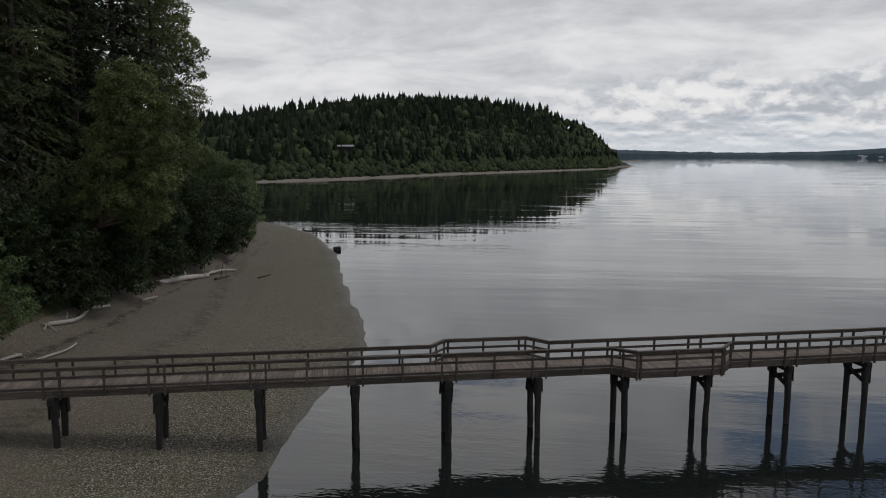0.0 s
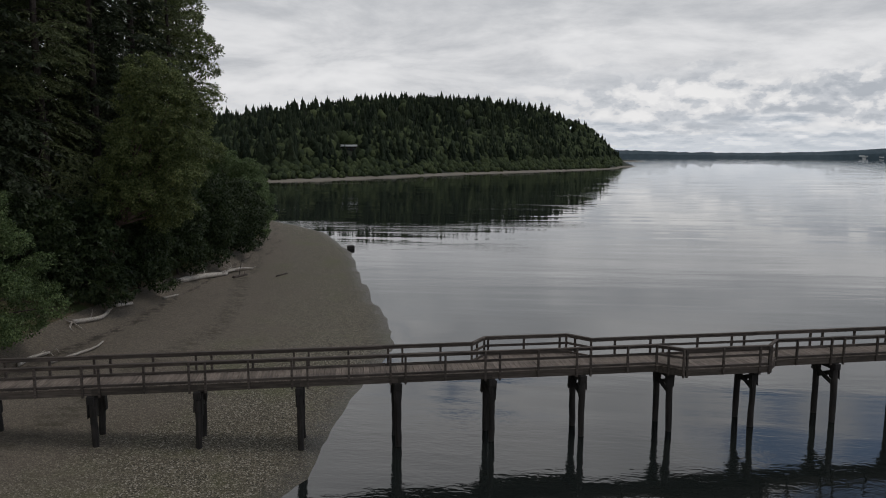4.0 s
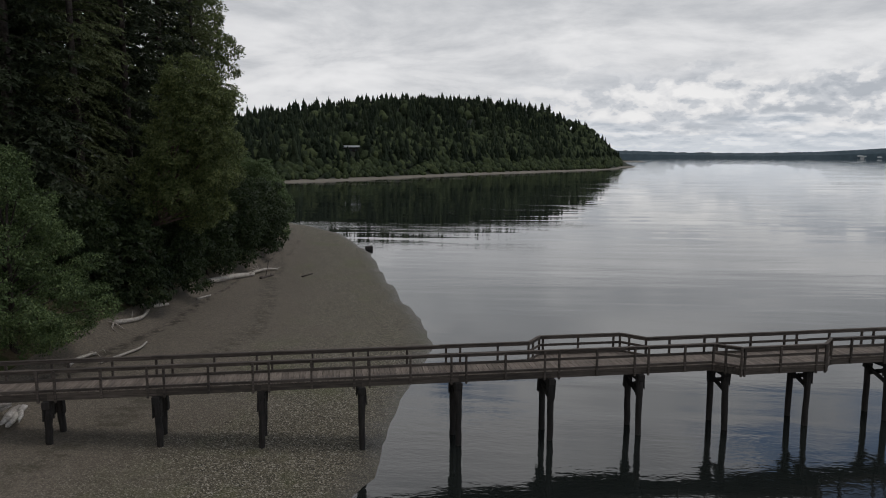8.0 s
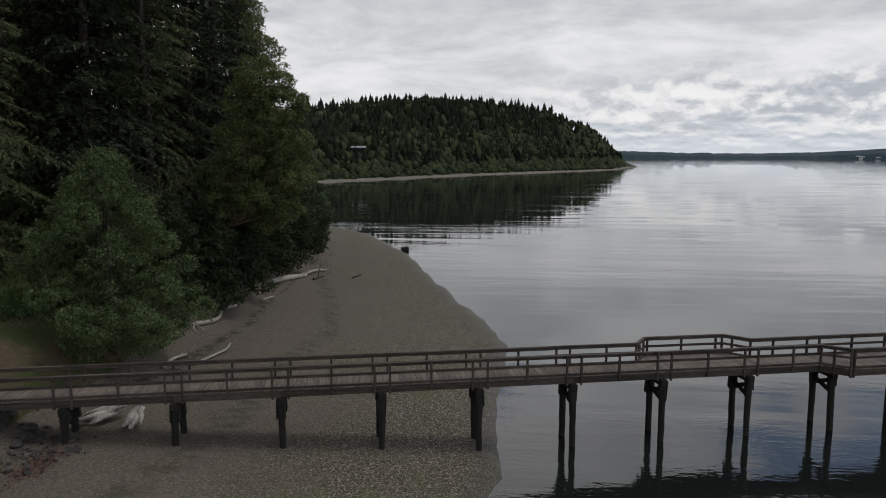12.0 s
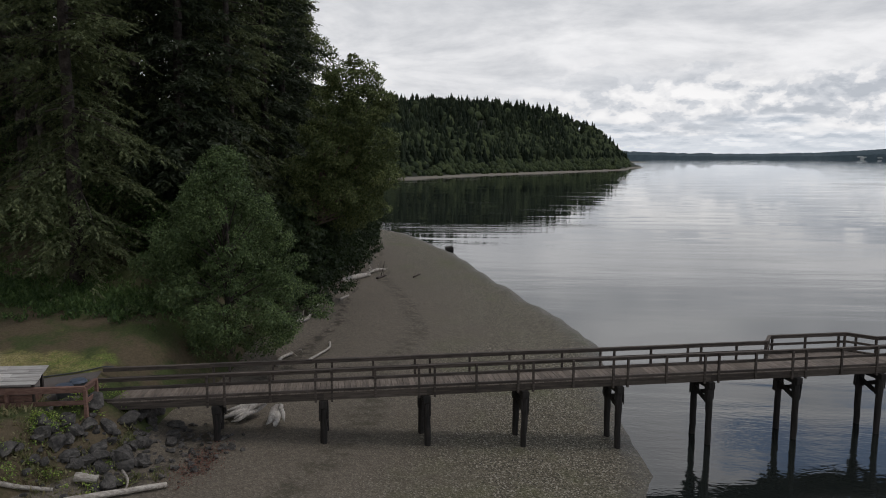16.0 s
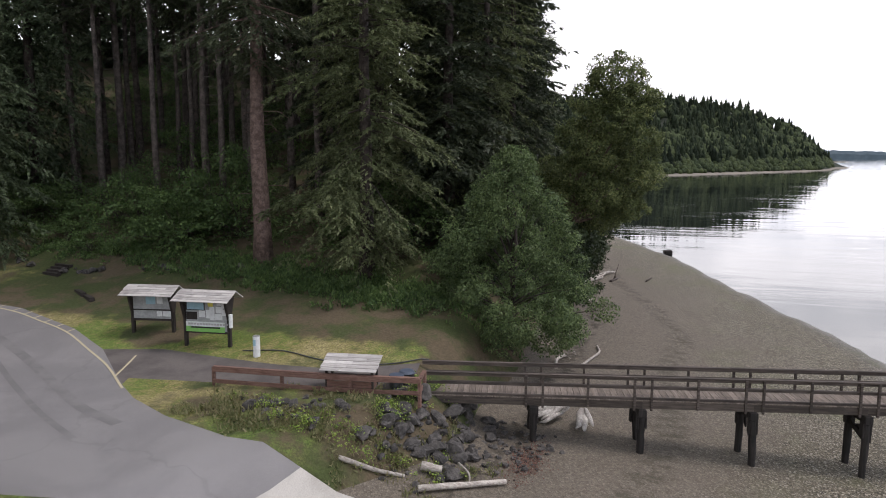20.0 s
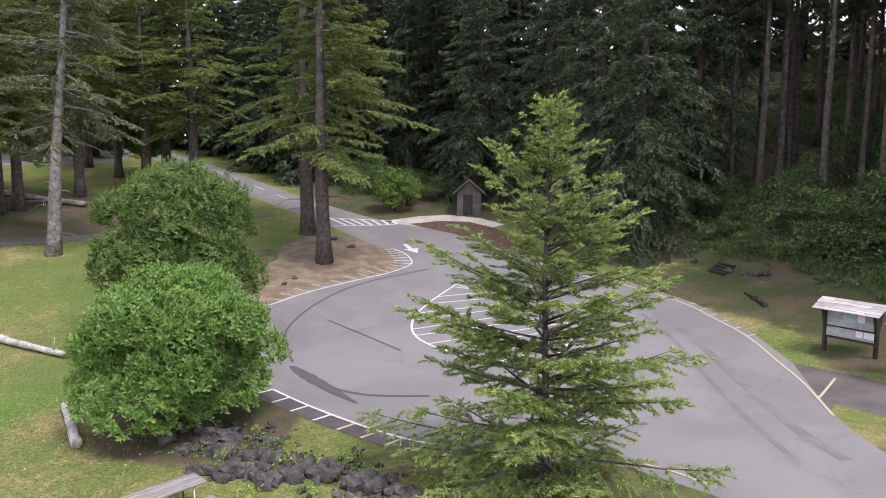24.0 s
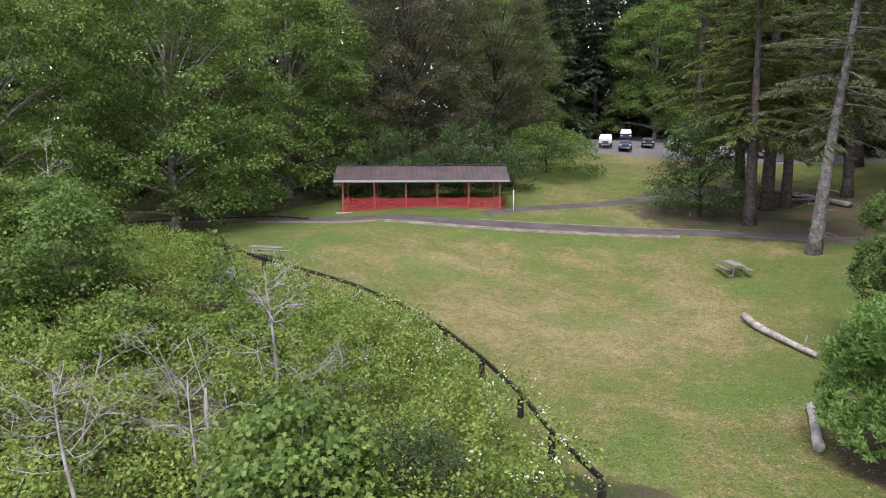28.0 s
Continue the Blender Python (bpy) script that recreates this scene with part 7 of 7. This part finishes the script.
drift_log([(-66.8, -7.4, 0.3), (-65.2, -6.4, 0.22), (-63.4, -5.0, 0.2), (-61.6, -3.6, 0.2)], 0.20, 0.13, "pale bleached log lying on the lawn", mat=M_LOG, stubs=2, seed=31, name="lawn_log")
drift_log([(-54.4, -3.37, 0.2), (-52.4, -3.1, 0.2), (-50.5, -2.88, 0.18)], 0.15, 0.17, "grey cut log beside the bush", mat=M_LOG, seed=32, name="lawn_log")
drift_log([(-107.0, -10.6, 0.3), (-103.5, -7.2, 0.32), (-100.2, -3.4, 0.3)], 0.28, 0.26, "long log on the ground under the firs", mat=M_BARK_PALE, seed=33, name="lawn_log")
drift_log([(-106.2, -8.9, 0.25), (-103.8, -8.9, 0.25)], 0.2, 0.2, "short log on the ground under the firs", mat=M_BARK_PALE, seed=34, name="lawn_log")

# timber steps and low walls on the bank behind the boards
for i, (x, y) in enumerate(((-59.4, 33.6), (-59.6, 34.1), (-59.8, 34.6), (-60.0, 35.1), (-54.6, 31.2), (-53.4, 30.6))):
    s = slab("timber_step", (-0.75, -0.14, -0.1), (0.75, 0.14, 0.16), M_DARK_WOOD, None, 0.015)
    s.matrix_world = pose(x, y, gz(x, y), 0, 0, -8 if i < 4 else -30)
    tagged(s, "dark timber step set in the grassy bank", "step", "timber steps")
for k in range(26):
    t = rr.random()
    put_rock(-70 + 23 * t + rr.uniform(-0.3, 0.3), 34.4 + 1.6 * t + 0.6 * math.sin(t * 9) + rr.uniform(-0.5, 0.5), rr.uniform(0.3, 0.8), rr, "bank rocks", "mossy rock along the foot of the wooded bank")
for x, y, s in ((-80.6, 16.0, 0.9), (-83.4, 15.4, 0.7), (-72.0, 8.6, 0.5), (-73.2, 9.6, 0.5)):
    put_rock(x, y, s, rr, "island rocks", "brown mossy rock on the traffic island", 0.22)
# edging along paths
edge = smooth_line([(-66, -61), (-70.4, -54.2), (-73.3, -47.4), (-72.6, -41.6)], 3)
for a, b in zip(edge[::2], edge[2::2]):
    s = timber("edging_timber", (*a, gz(*a) + 0.12), (*b, gz(*b) + 0.12), 0.2, 0.22, M_DARK_WOOD, None)
    tagged(s, "dark timber edging along the path", "edging", "path edging")
hose = [np.array([x, y, gz(x, y) + 0.05]) for x, y in smooth_line([(-40.0, 26.2), (-38.2, 26.6), (-36.4, 26.2), (-34.4, 25.9), (-32.6, 26.5), (-31.4, 27.4)], 4)]
tagged(tubes("path_edging", [(hose, [0.028] * len(hose))], M_BIN, None, 6), "black plastic edging along the footpath", "edging")
for x, y in ((-102.6, 3.6), (-108.5, -0.6), (-90.4, 15.0)):
    p = slab("marker_post", (-0.07, -0.07, -0.2), (0.07, 0.07, 0.95), M_DARK_WOOD)
    p.matrix_world = pose(x, y, gz(x, y))
    tagged(p, "short dark wooden marker post", "post", "marker posts")

# worn gravel margins beside the footpath
for w0, w1, rng_ in ((-1.9, -1.02, (6, 22)), (1.02, 1.25, (14, 24))):
    L_ = [tuple(p) for p in FOOT[rng_[0]:rng_[1]]]
    ob = marking("gravel_verge", strip(L_, w0, w1), M_GRAVEL, 0.012)
    tagged(ob, "pale worn gravel along the edge of the footpath", "verge")


# ---- cars in the upper car park ----
def car(at, rz, paint, label, tall=False):
    c = empty("car", pose(*at, 0, 0, rz), label, "car", "parked cars")
    w, L, h = 0.9, 2.3, (1.75 if tall else 1.42)
    prof = [(-L, 0.45), (-L, 0.85), (-L * 0.62, 0.98), (-L * 0.38, h), (L * 0.45, h), (L * 0.78, 1.0), (L, 0.92), (L, 0.45)] if not tall else [(-L, 0.45), (-L, 1.02), (-L * 0.6, 1.1), (-L * 0.42, h), (L * 0.85, h), (L * 0.98, 1.05), (L, 0.45)]
    bm = bmesh.new()
    a = [bm.verts.new((x, -w * (0.86 if z > 1.2 else 1), z)) for x, z in prof]
    b = [bm.verts.new((x, w * (0.86 if z > 1.2 else 1), z)) for x, z in prof]
    bm.faces.new(a), bm.faces.new(b[::-1])
    for i in range(len(prof)):
        j = (i + 1) % len(prof)
        bm.faces.new((a[i], b[i], b[j], a[j]))
    bmesh.ops.recalc_face_normals(bm, faces=bm.faces[:])
    bmesh.ops.bevel(bm, geom=bm.edges[:], offset=0.05, segments=2, affect="EDGES")
    part("body", bm, paint, c, smooth=False)
    bm = bmesh.new()
    x0 = -L * 0.60 if not tall else -L * 0.585
    x1 = -L * 0.40 if not tall else -L * 0.435
    z0, z1 = (1.02, h - 0.06) if not tall else (1.14, h - 0.06)
    v = [bm.verts.new(p) for p in ((x0 - 0.03, -w * 0.82, z0), (x0 - 0.03, w * 0.82, z0), (x1 - 0.03, w * 0.76, z1), (x1 - 0.03, -w * 0.76, z1))]
    bm.faces.new(v)
    part("windscreen", bm, M_GLASS, c)
    for s in (-1, 1):
        slab("side_window", (-L * 0.36, s * w * 0.93 - 0.01, 1.03), (L * 0.42, s * w * 0.93 + 0.01, h - 0.12), M_GLASS, c, 0.002)
        slab("headlight", (-L - 0.012, s * w * 0.72 - 0.16, 0.66), (-L + 0.02, s * w * 0.72 + 0.16, 0.8), M_PAPER, c)
        for x in (-L * 0.62, L * 0.62):
            bm = bmesh.new()
            bmesh.ops.create_cone(bm, cap_ends=True, segments=16, radius1=0.34, radius2=0.34, depth=0.22, matrix=Matrix.Translation((x, s * (w - 0.08), 0.34)) @ Matrix.Rotation(math.pi / 2, 4, "X"))
            wh = part("wheel", bm, M_BIN, c)
            bm = bmesh.new()
            bmesh.ops.create_cone(bm, cap_ends=True, segments=12, radius1=0.2, radius2=0.2, depth=0.24, matrix=Matrix.Translation((x, s * (w - 0.08), 0.34)) @ Matrix.Rotation(math.pi / 2, 4, "X"))
            part("rim", bm, M_STEEL, wh)
    slab("grille", (-L - 0.01, -0.42, 0.5), (-L + 0.02, 0.42, 0.78), M_BIN, c)
    return c


M_GLASS = plain("dark_window_glass", (0.03, 0.035, 0.04), 0.08, 0.0, 0.6)
PAINTS = [plain("white_car_paint", (0.75, 0.76, 0.77), 0.25, 0.1), plain("black_car_paint", (0.02, 0.02, 0.022), 0.2, 0.1), plain("blue_car_paint", (0.10, 0.16, 0.26), 0.25, 0.2), plain("silver_car_paint", (0.45, 0.46, 0.47), 0.3, 0.5)]
for x, y, rz, pi_, tall, lb in ((-128.5, -35.5, 17, 0, True, "white sport utility car parked in the upper lot"), (-127.2, -32.2, 17, 2, False, "pale blue saloon car parked in the upper lot"), (-134.5, -31.0, 17, 1, False, "black car parked in the upper lot"),
                                (-136.0, -27.5, 17, 0, False, "white car parked in the upper lot"), (-131.0, -24.0, 17, 1, True, "black car parked behind the trees"), (-131.5, -19.5, 17, 0, True, "white van parked behind the trees"), (-138, -15.5, 17, 3, False, "silver car parked behind the trees"), (-140, -36, 17, 1, True, "dark car parked in the upper lot")):
    car((x, y, gz(x, y) + 0.02), rz + 180, PAINTS[pi_], lb, tall)

# ---- the overgrown bank below the lawn ----
def brambles():
    """Bramble thicket between the rail fence and the shore, heaped in mounds, with white blossom: past counting."""
    rng = np.random.default_rng(41)

    def fence_x(y):
        return np.interp(y, [-56, -52, -43.6, -36, -29, -21.8, -18.2, -14.9, -12.1, -9.9, -7.5], [-62, -61.2, -58.8, -57, -56.6, -55.4, -53.6, -50.6, -48.0, -45.6, -43.4])

    def east_x(y):
        return np.interp(y, [-56, -30, -15, -6], [-33, -32, -33, -37])

    def swell(x, y):
        lump = np.array([0.9 * noise.noise((a * 0.27, b * 0.27, 2.0)) + 0.6 * noise.noise((a * 0.75, b * 0.75, 5.0)) for a, b in zip(x, y)])
        open_ = np.array([noise.noise((a * 0.16 + 7, b * 0.16, 9.0)) for a, b in zip(x, y)])
        return (0.3 + 1.7 * np.clip(lump + 0.35, 0, 1.5)) * sstep(0, 1.8, x - fence_x(y)) * (1 - 0.5 * sstep(0.15, 0.4, open_)) * (1 - 0.55 * sstep(-25, -30, y)) + 0.12

    # low growth over the whole bank
    n = 210000
    x, y = rng.uniform(-62, -31, n), rng.uniform(-56, -6.5, n)
    k = (x > fence_x(y) + 0.35) & (x < east_x(y))
    x, y = x[k], y[k]
    h = swell(x, y)
    depth = rng.random(len(x)) ** 1.4
    C = np.column_stack([x, y, ground_z(x, y) + h * (0.66 - 0.5 * depth)])
    L = 0.12 * rng.uniform(0.6, 1.4, len(C))
    ob = leaf_soup("bramble_floor", C, rng.normal(size=C.shape) + np.array([0, 0, -0.1]), rng.normal(size=C.shape) * 0.6 + np.array([0, 0, 1.0]), L, L * 0.8, M_LEAF_BRAMBLE, three=True)
    tagged(ob, "low green growth covering the bank below the fence", "brambles", kind="stuff")
    # mounds of arching growth
    m = 1050
    mx, my = rng.uniform(-62, -32, m), rng.uniform(-50, -7, m)
    k = (mx > fence_x(my) + 1.2) & (mx < east_x(my) - 0.5)
    mx, my = mx[k], my[k]
    r = rng.uniform(0.45, 1.35, len(mx))
    mz = ground_z(mx, my) + swell(mx, my) + 0.25 * r
    C, D, N, L = shelf_leaves(rng, list(zip(mx, my, mz, r, r, 0.75 * r)), 105, 0.12)
    D = D + rng.normal(size=D.shape) * 0.5
    ob = leaf_soup("brambles", C, D, N, L, L * 0.72, M_LEAF_BRAMBLE)
    tagged(ob, "bright green bramble thicket on the bank below the fence", "brambles", kind="stuff")
    spot = np.array([noise.noise((a * 0.9, b * 0.9, 4.0)) for a, b in zip(C[:, 0], C[:, 1])])
    near = sstep(7.5, 1.0, C[:, 0] - fence_x(C[:, 1])) * sstep(-34, -27, C[:, 1])
    f = rng.random(len(C)) < 0.30 * sstep(-0.15, 0.45, spot) * near
    Cf = C[f] + np.array([0, 0, 0.07])
    ob = leaf_soup("bramble_blossom", Cf, rng.normal(size=Cf.shape), np.tile([0, 0, 1.0], (len(Cf), 1)) + 0.5 * rng.normal(size=Cf.shape), 0.075, 0.07, M_BLOSSOM)
    tagged(ob, "small white bramble blossom scattered over the thicket", "blossom", kind="stuff")


M_BLOSSOM = plain("white_blossom", (0.66, 0.68, 0.60), 0.8)
brambles()
M_DEAD = surface("dead_grey_wood", two_tone((0.27, 0.25, 0.23), (0.50, 0.48, 0.46), 3.0, 20, 0.3), 0.9)


def dead_tree(at, h, seed, spread=0.6, lean=(0, 0), r0=0.07, limbs=13, flat=0.35, label="leafless bleached dead tree standing in the thicket"):
    """A leafless, bleached tree: a stem, long crooked limbs that fork twice, and fine twigs."""
    rng = np.random.default_rng(seed)
    ln = np.array([lean[0], lean[1], 1.0])
    stem = [ln * h * t + np.array([0.08 * math.sin(5 * t + seed), 0.08 * math.cos(4 * t + seed), -0.3]) for t in np.linspace(0, 1, 8)]
    runs = [(stem, list(np.linspace(r0, 0.010, 8)))]

    def grow(b, d, L, r, level):
        d = d / np.linalg.norm(d)
        side = rng.normal(size=3) * 0.16 * L
        pts = [b + d * L * q + side * math.sin(q * 3.1) + np.array([0, 0, -0.10 * L * q * q]) for q in (0, 0.3, 0.65, 1.0)]
        runs.append((pts, [r, r * 0.75, r * 0.5, 0.003 + 0.1 * r]))
        if level == 0:
            return
        for j in range((5, 4)[2 - level] if level < 3 else 5):
            q = rng.uniform(0.25, 0.98)
            p = b + d * L * q + side * math.sin(q * 3.1) + np.array([0, 0, -0.10 * L * q * q])
            e = d * 0.75 + rng.normal(size=3) * np.array([0.6, 0.6, 0.45])
            grow(p, e, L * rng.uniform(0.28, 0.5), r * 0.5, level - 1)

    for k in range(limbs):
        t = rng.uniform(0.12, 0.95)
        b = stem[0] + (stem[-1] - stem[0]) * t
        a = k * 2.4 + rng.uniform(-0.5, 0.5)
        d = np.array([math.cos(a), math.sin(a), flat * rng.uniform(-0.2, 1.0) + 1.3 * t ** 3])
        grow(b, d, h * spread * (0.95 - 0.55 * t) * rng.uniform(0.6, 1.15), 0.010 + 0.19 * r0 * (1 - 0.5 * t), 2)
    ob = tubes("dead_tree", runs, M_DEAD, None, 4)
    ob.matrix_world = pose(*at)
    return tagged(ob, label, "tree", "dead trees")


for k, (x, y, h, sp, lx, ly, r0, limbs) in enumerate(((-43.4, -18.5, 5.4, 0.62, 0.05, -0.05, 0.13, 17), (-37.6, -15.7, 3.8, 0.7, -0.10, -0.15, 0.07, 15), (-35.6, -17.3, 4.0, 0.75, 0.05, -0.10, 0.08, 16), (-37.0, -19.8, 3.6, 0.7, -0.2, 0.1, 0.06, 12),
                                                       (-45.2, -17.2, 2.6, 0.9, 0.2, 0.1, 0.05, 10), (-41.6, -16.6, 2.8, 0.9, -0.2, 0.2, 0.05, 11), (-40.4, -19.4, 3.4, 0.8, 0.2, -0.1, 0.05, 10), (-50.0, -42.5, 7.6, 0.4, 0, 0, 0.12, 14), (-59.6, -58.6, 9.0, 0.45, 0.05, 0, 0.14, 16))):
    dead_tree((x, y, gz(x, y)), h, 3 + k, sp, (lx, ly), r0, limbs)
drift_log([(-39.2, -17.2, 0.1), (-39.5, -17.5, 1.4), (-39.6, -17.6, 2.3)], 0.085, 0.035, "broken grey stem standing in the thicket", mat=M_DEAD, seed=35, name="dead_tree", stubs=4)
SAPLINGS = ((-48.6, -40.5, 5.2, 3.0, M_LEAF_MAPLE), (-45.6, -43.0, 6.0, 3.4, M_LEAF_MAPLE), (-44.2, -31.0, 5.6, 2.2, M_LEAF_MAPLE), (-46.9, -25.2, 4.4, 1.2, M_LEAF_MAPLE), (-45.6, -33.6, 5.0, 2.2, M_LEAF_MAPLE), (-42.6, -25.6, 2.8, 1.9, M_LEAF_MAPLE),
            (-40.6, -31.0, 4.4, 2.2, M_LEAF_MAPLE), (-40, -37, 5, 3, M_LEAF_MAPLE), (-45.4, -22.6, 2.2, 1.8, M_LEAF_MAPLE), (-38.3, -12.9, 3.4, 2.0, M_LEAF_MAPLE))
for k, (x, y, h, r, mt) in enumerate(SAPLINGS):
    near = k >= len(SAPLINGS) - 2
    broadleaf("sapling", (x, y, gz(x, y)), layered_clumps(np.random.default_rng(120 + k), 34 if r > 1.5 else 16, r, 0.5 * h if r < 1.6 else 0.22 * h, h + 0.3, 0.26 * r + 0.32), 0.165 if near else 0.20, mt, M_BARK_PALE, 0.07, 115 if near else 70, seed=130 + k,
              label="leafy green maple sapling rising out of the thicket", group="saplings", width=0.95 if near else 0.7, lay=shelf_leaves, outline=PALMATE if near else None)
broadleaf("shrub", (-41.0, -12.0, gz(-41.0, -12.0)), round_clumps(np.random.default_rng(150), 24, 1.5, 1.9, 0.55), 0.07, M_LEAF_GREY_ALDER, M_BARK, 0.04, 330, seed=151, label="small-leaved grey-green shrub in the thicket", category="shrub")
broadleaf("bush", (-45.8, -29.0, gz(-45.8, -29.0)), round_clumps(np.random.default_rng(152), 20, 1.3, 1.0, 0.5), 0.10, M_LEAF_BRAMBLE, M_BARK, 0.03, 120, seed=153, label="yellow-green low bush on the slope", category="bush")


M_LEAF_GRASS = foliage((0.10, 0.13, 0.03), (0.17, 0.18, 0.06), (0.28, 0.25, 0.11), name="long_grass_blade")


def weeds(name, n, where, leaf, mat, label, seed, hmax=0.4):
    """Low tufts of weeds and grass: past counting."""
    rng = np.random.default_rng(seed)
    Cs, Ds, Ns = [], [], []
    for x0, y0, rx, ry, share in where:
        m = int(n * share)
        tx, ty = x0 + rng.normal(size=m // 30 + 1) * rx, y0 + rng.normal(size=m // 30 + 1) * ry
        pick = rng.integers(0, len(tx), m)
        x, y = tx[pick] + rng.normal(size=m) * 0.16, ty[pick] + rng.normal(size=m) * 0.16
        hh = (0.3 + 0.7 * rng.random(len(tx)))[pick] * hmax * rng.random(m)
        Cs.append(np.column_stack([x, y, ground_z(x, y) + hh])), Ds.append(rng.normal(size=(m, 3)) * 0.6 + np.array([0, 0, 0.9])), Ns.append(rng.normal(size=(m, 3)))
    C = np.concatenate(Cs)
    off = ~(inside(LOT, C[:, 0], C[:, 1]) | inside(RAMP, C[:, 0], C[:, 1]) | inside(PED, C[:, 0], C[:, 1]))
    C, Dn, Nn = C[off], np.concatenate(Ds)[off], np.concatenate(Ns)[off]
    L = leaf * rng.uniform(0.6, 1.4, len(C))
    ob = leaf_soup(name, C, Dn, Nn, L, L * 0.4, mat, three=True)
    tagged(ob, label, "weeds", kind="stuff")


def plants(label, spots, leaf, mat, seed):
    """Low leafy weeds in separate heaps: past counting."""
    rng = np.random.default_rng(seed)
    heap = []
    for x0, y0, sx, sy, n in spots:
        for _ in range(n):
            x, y, r = x0 + rng.normal() * sx, y0 + rng.normal() * sy, rng.uniform(0.16, 0.42)
            if not bool((inside(LOT, np.array([x]), np.array([y])) | inside(RAMP, np.array([x]), np.array([y])))[0]):
                heap.append((x, y, gz(x, y) + 0.45 * r, r, r, 0.75 * r))
    C, D, N, L = shelf_leaves(rng, heap, 260, leaf)
    tagged(leaf_soup("weeds", C, D, N, L, L * 0.6, mat), label, "weeds", kind="stuff")


plants("yellow-green weeds growing among the riprap", ((-30.9, 24.6, 0.35, 0.5, 12), (-31.3, 22.6, 0.4, 0.5, 9), (-33.6, 20.6, 0.9, 0.3, 9), (-31.8, 20.6, 0.5, 0.4, 8), (-36.0, 21.6, 1.0, 0.4, 7), (-29.3, 22.0, 0.5, 0.6, 6), (-29.9, 25.9, 0.4, 0.3, 6)), 0.085, M_LEAF_BRAMBLE, 51)
plants("yellow-green weeds among the rocks beside the lot", ((-46.6, 2.6, 1.6, 0.8, 16), (-42.5, 5.8, 1.6, 1.0, 14)), 0.09, M_LEAF_BRAMBLE, 52)
weeds("undergrowth", 30000, ((-40, 34.8, 3.0, 0.8, 0.3), (-36, 33.6, 2.0, 0.9, 0.2), (-46, 36.2, 4.0, 0.9, 0.2), (-55, 38.0, 7, 1.0, 0.3)), 0.2, M_LEAF_SHRUB, "low green ferns and weeds at the wood's edge", 53, 0.55)


def fallen_leaves():
    """Fallen leaves on the lawn round the bushes: past counting."""
    rng = np.random.default_rng(61)
    m = 800
    a, r = rng.uniform(0, 6.283, m), np.abs(rng.normal(size=m)) * 1.8 + 1.4
    x, y = -52.5 + r * np.cos(a), -1.5 + r * np.sin(a)
    C = np.column_stack([x, y, ground_z(x, y) + 0.03])
    ob = leaf_soup("leaf_litter", C, rng.normal(size=C.shape) * np.array([1, 1, 0.2]), rng.normal(size=C.shape) * 0.4 + np.array([0, 0, 1.0]), 0.10, 0.06, M_LITTER)
    tagged(ob, "dry tan leaves fallen round the bushes", "leaves", kind="stuff")


M_LITTER = surface("dry_leaf", two_tone((0.22, 0.16, 0.09), (0.42, 0.34, 0.22), 3.0, 20, 0.3), 0.9)
fallen_leaves()

weeds("grass_tufts", 7000, ((-31.2, 22.0, 1.5, 1.2, 0.4), (-35.5, 20.4, 2.0, 0.7, 0.35), (-42.5, 8.5, 2.0, 1.2, 0.1)), 0.16, M_LEAF_GRASS, "long dry grass growing between the rocks", 55, 0.2)
broadleaf("vine_maple_tree", (-118, 2.6, gz(-118, 2.6)), random_clumps(np.random.default_rng(140), 18, 3.0, 3.0, 3.0, 7.0, 1.2), 0.26, M_LEAF_MAPLE, M_BARK, 0.08, 60, seed=141, label="small yellow-green maple growing beside the drive", width=0.7)
broadleaf("vine_maple_tree", (-92.9, 24.6, gz(-92.9, 24.6)), random_clumps(np.random.default_rng(142), 16, 2.8, 2.8, 1.2, 4.0, 1.1), 0.22, M_LEAF_MAPLE, M_BARK, 0.08, 50, seed=143, label="small spreading maple at the edge of the wood by the walkway", width=0.7)
weeds("slope_grass", 26000, ((-46.5, -30.0, 1.6, 2.2, 0.4), (-48.5, -33.5, 1.6, 1.6, 0.3), (-39.0, -22.5, 1.6, 1.8, 0.3)), 0.3, M_LEAF_GRASS, "long yellowing grass on the slope below the fence", 57, 0.9)


def red_weed():
    """Reddish-brown dried weed washed up on the shingle: past counting."""
    rng = np.random.default_rng(63)
    m = 900
    x, y = -26.4 + rng.normal(size=m) * 0.35, 24.4 + rng.normal(size=m) * 0.9
    C = np.column_stack([x, y, ground_z(x, y) + 0.03 + 0.05 * rng.random(m)])
    ob = leaf_soup("dried_weed", C, rng.normal(size=C.shape) * np.array([1, 1, 0.4]), rng.normal(size=C.shape) * 0.5 + np.array([0, 0, 1.0]), 0.09, 0.04, M_RED_WEED)
    tagged(ob, "reddish-brown dried weed washed up on the shingle", "weed", kind="stuff")


M_RED_WEED = surface("dried_weed", two_tone((0.09, 0.045, 0.035), (0.20, 0.10, 0.075), 3.0, 20, 0.3), 0.9)
red_weed()
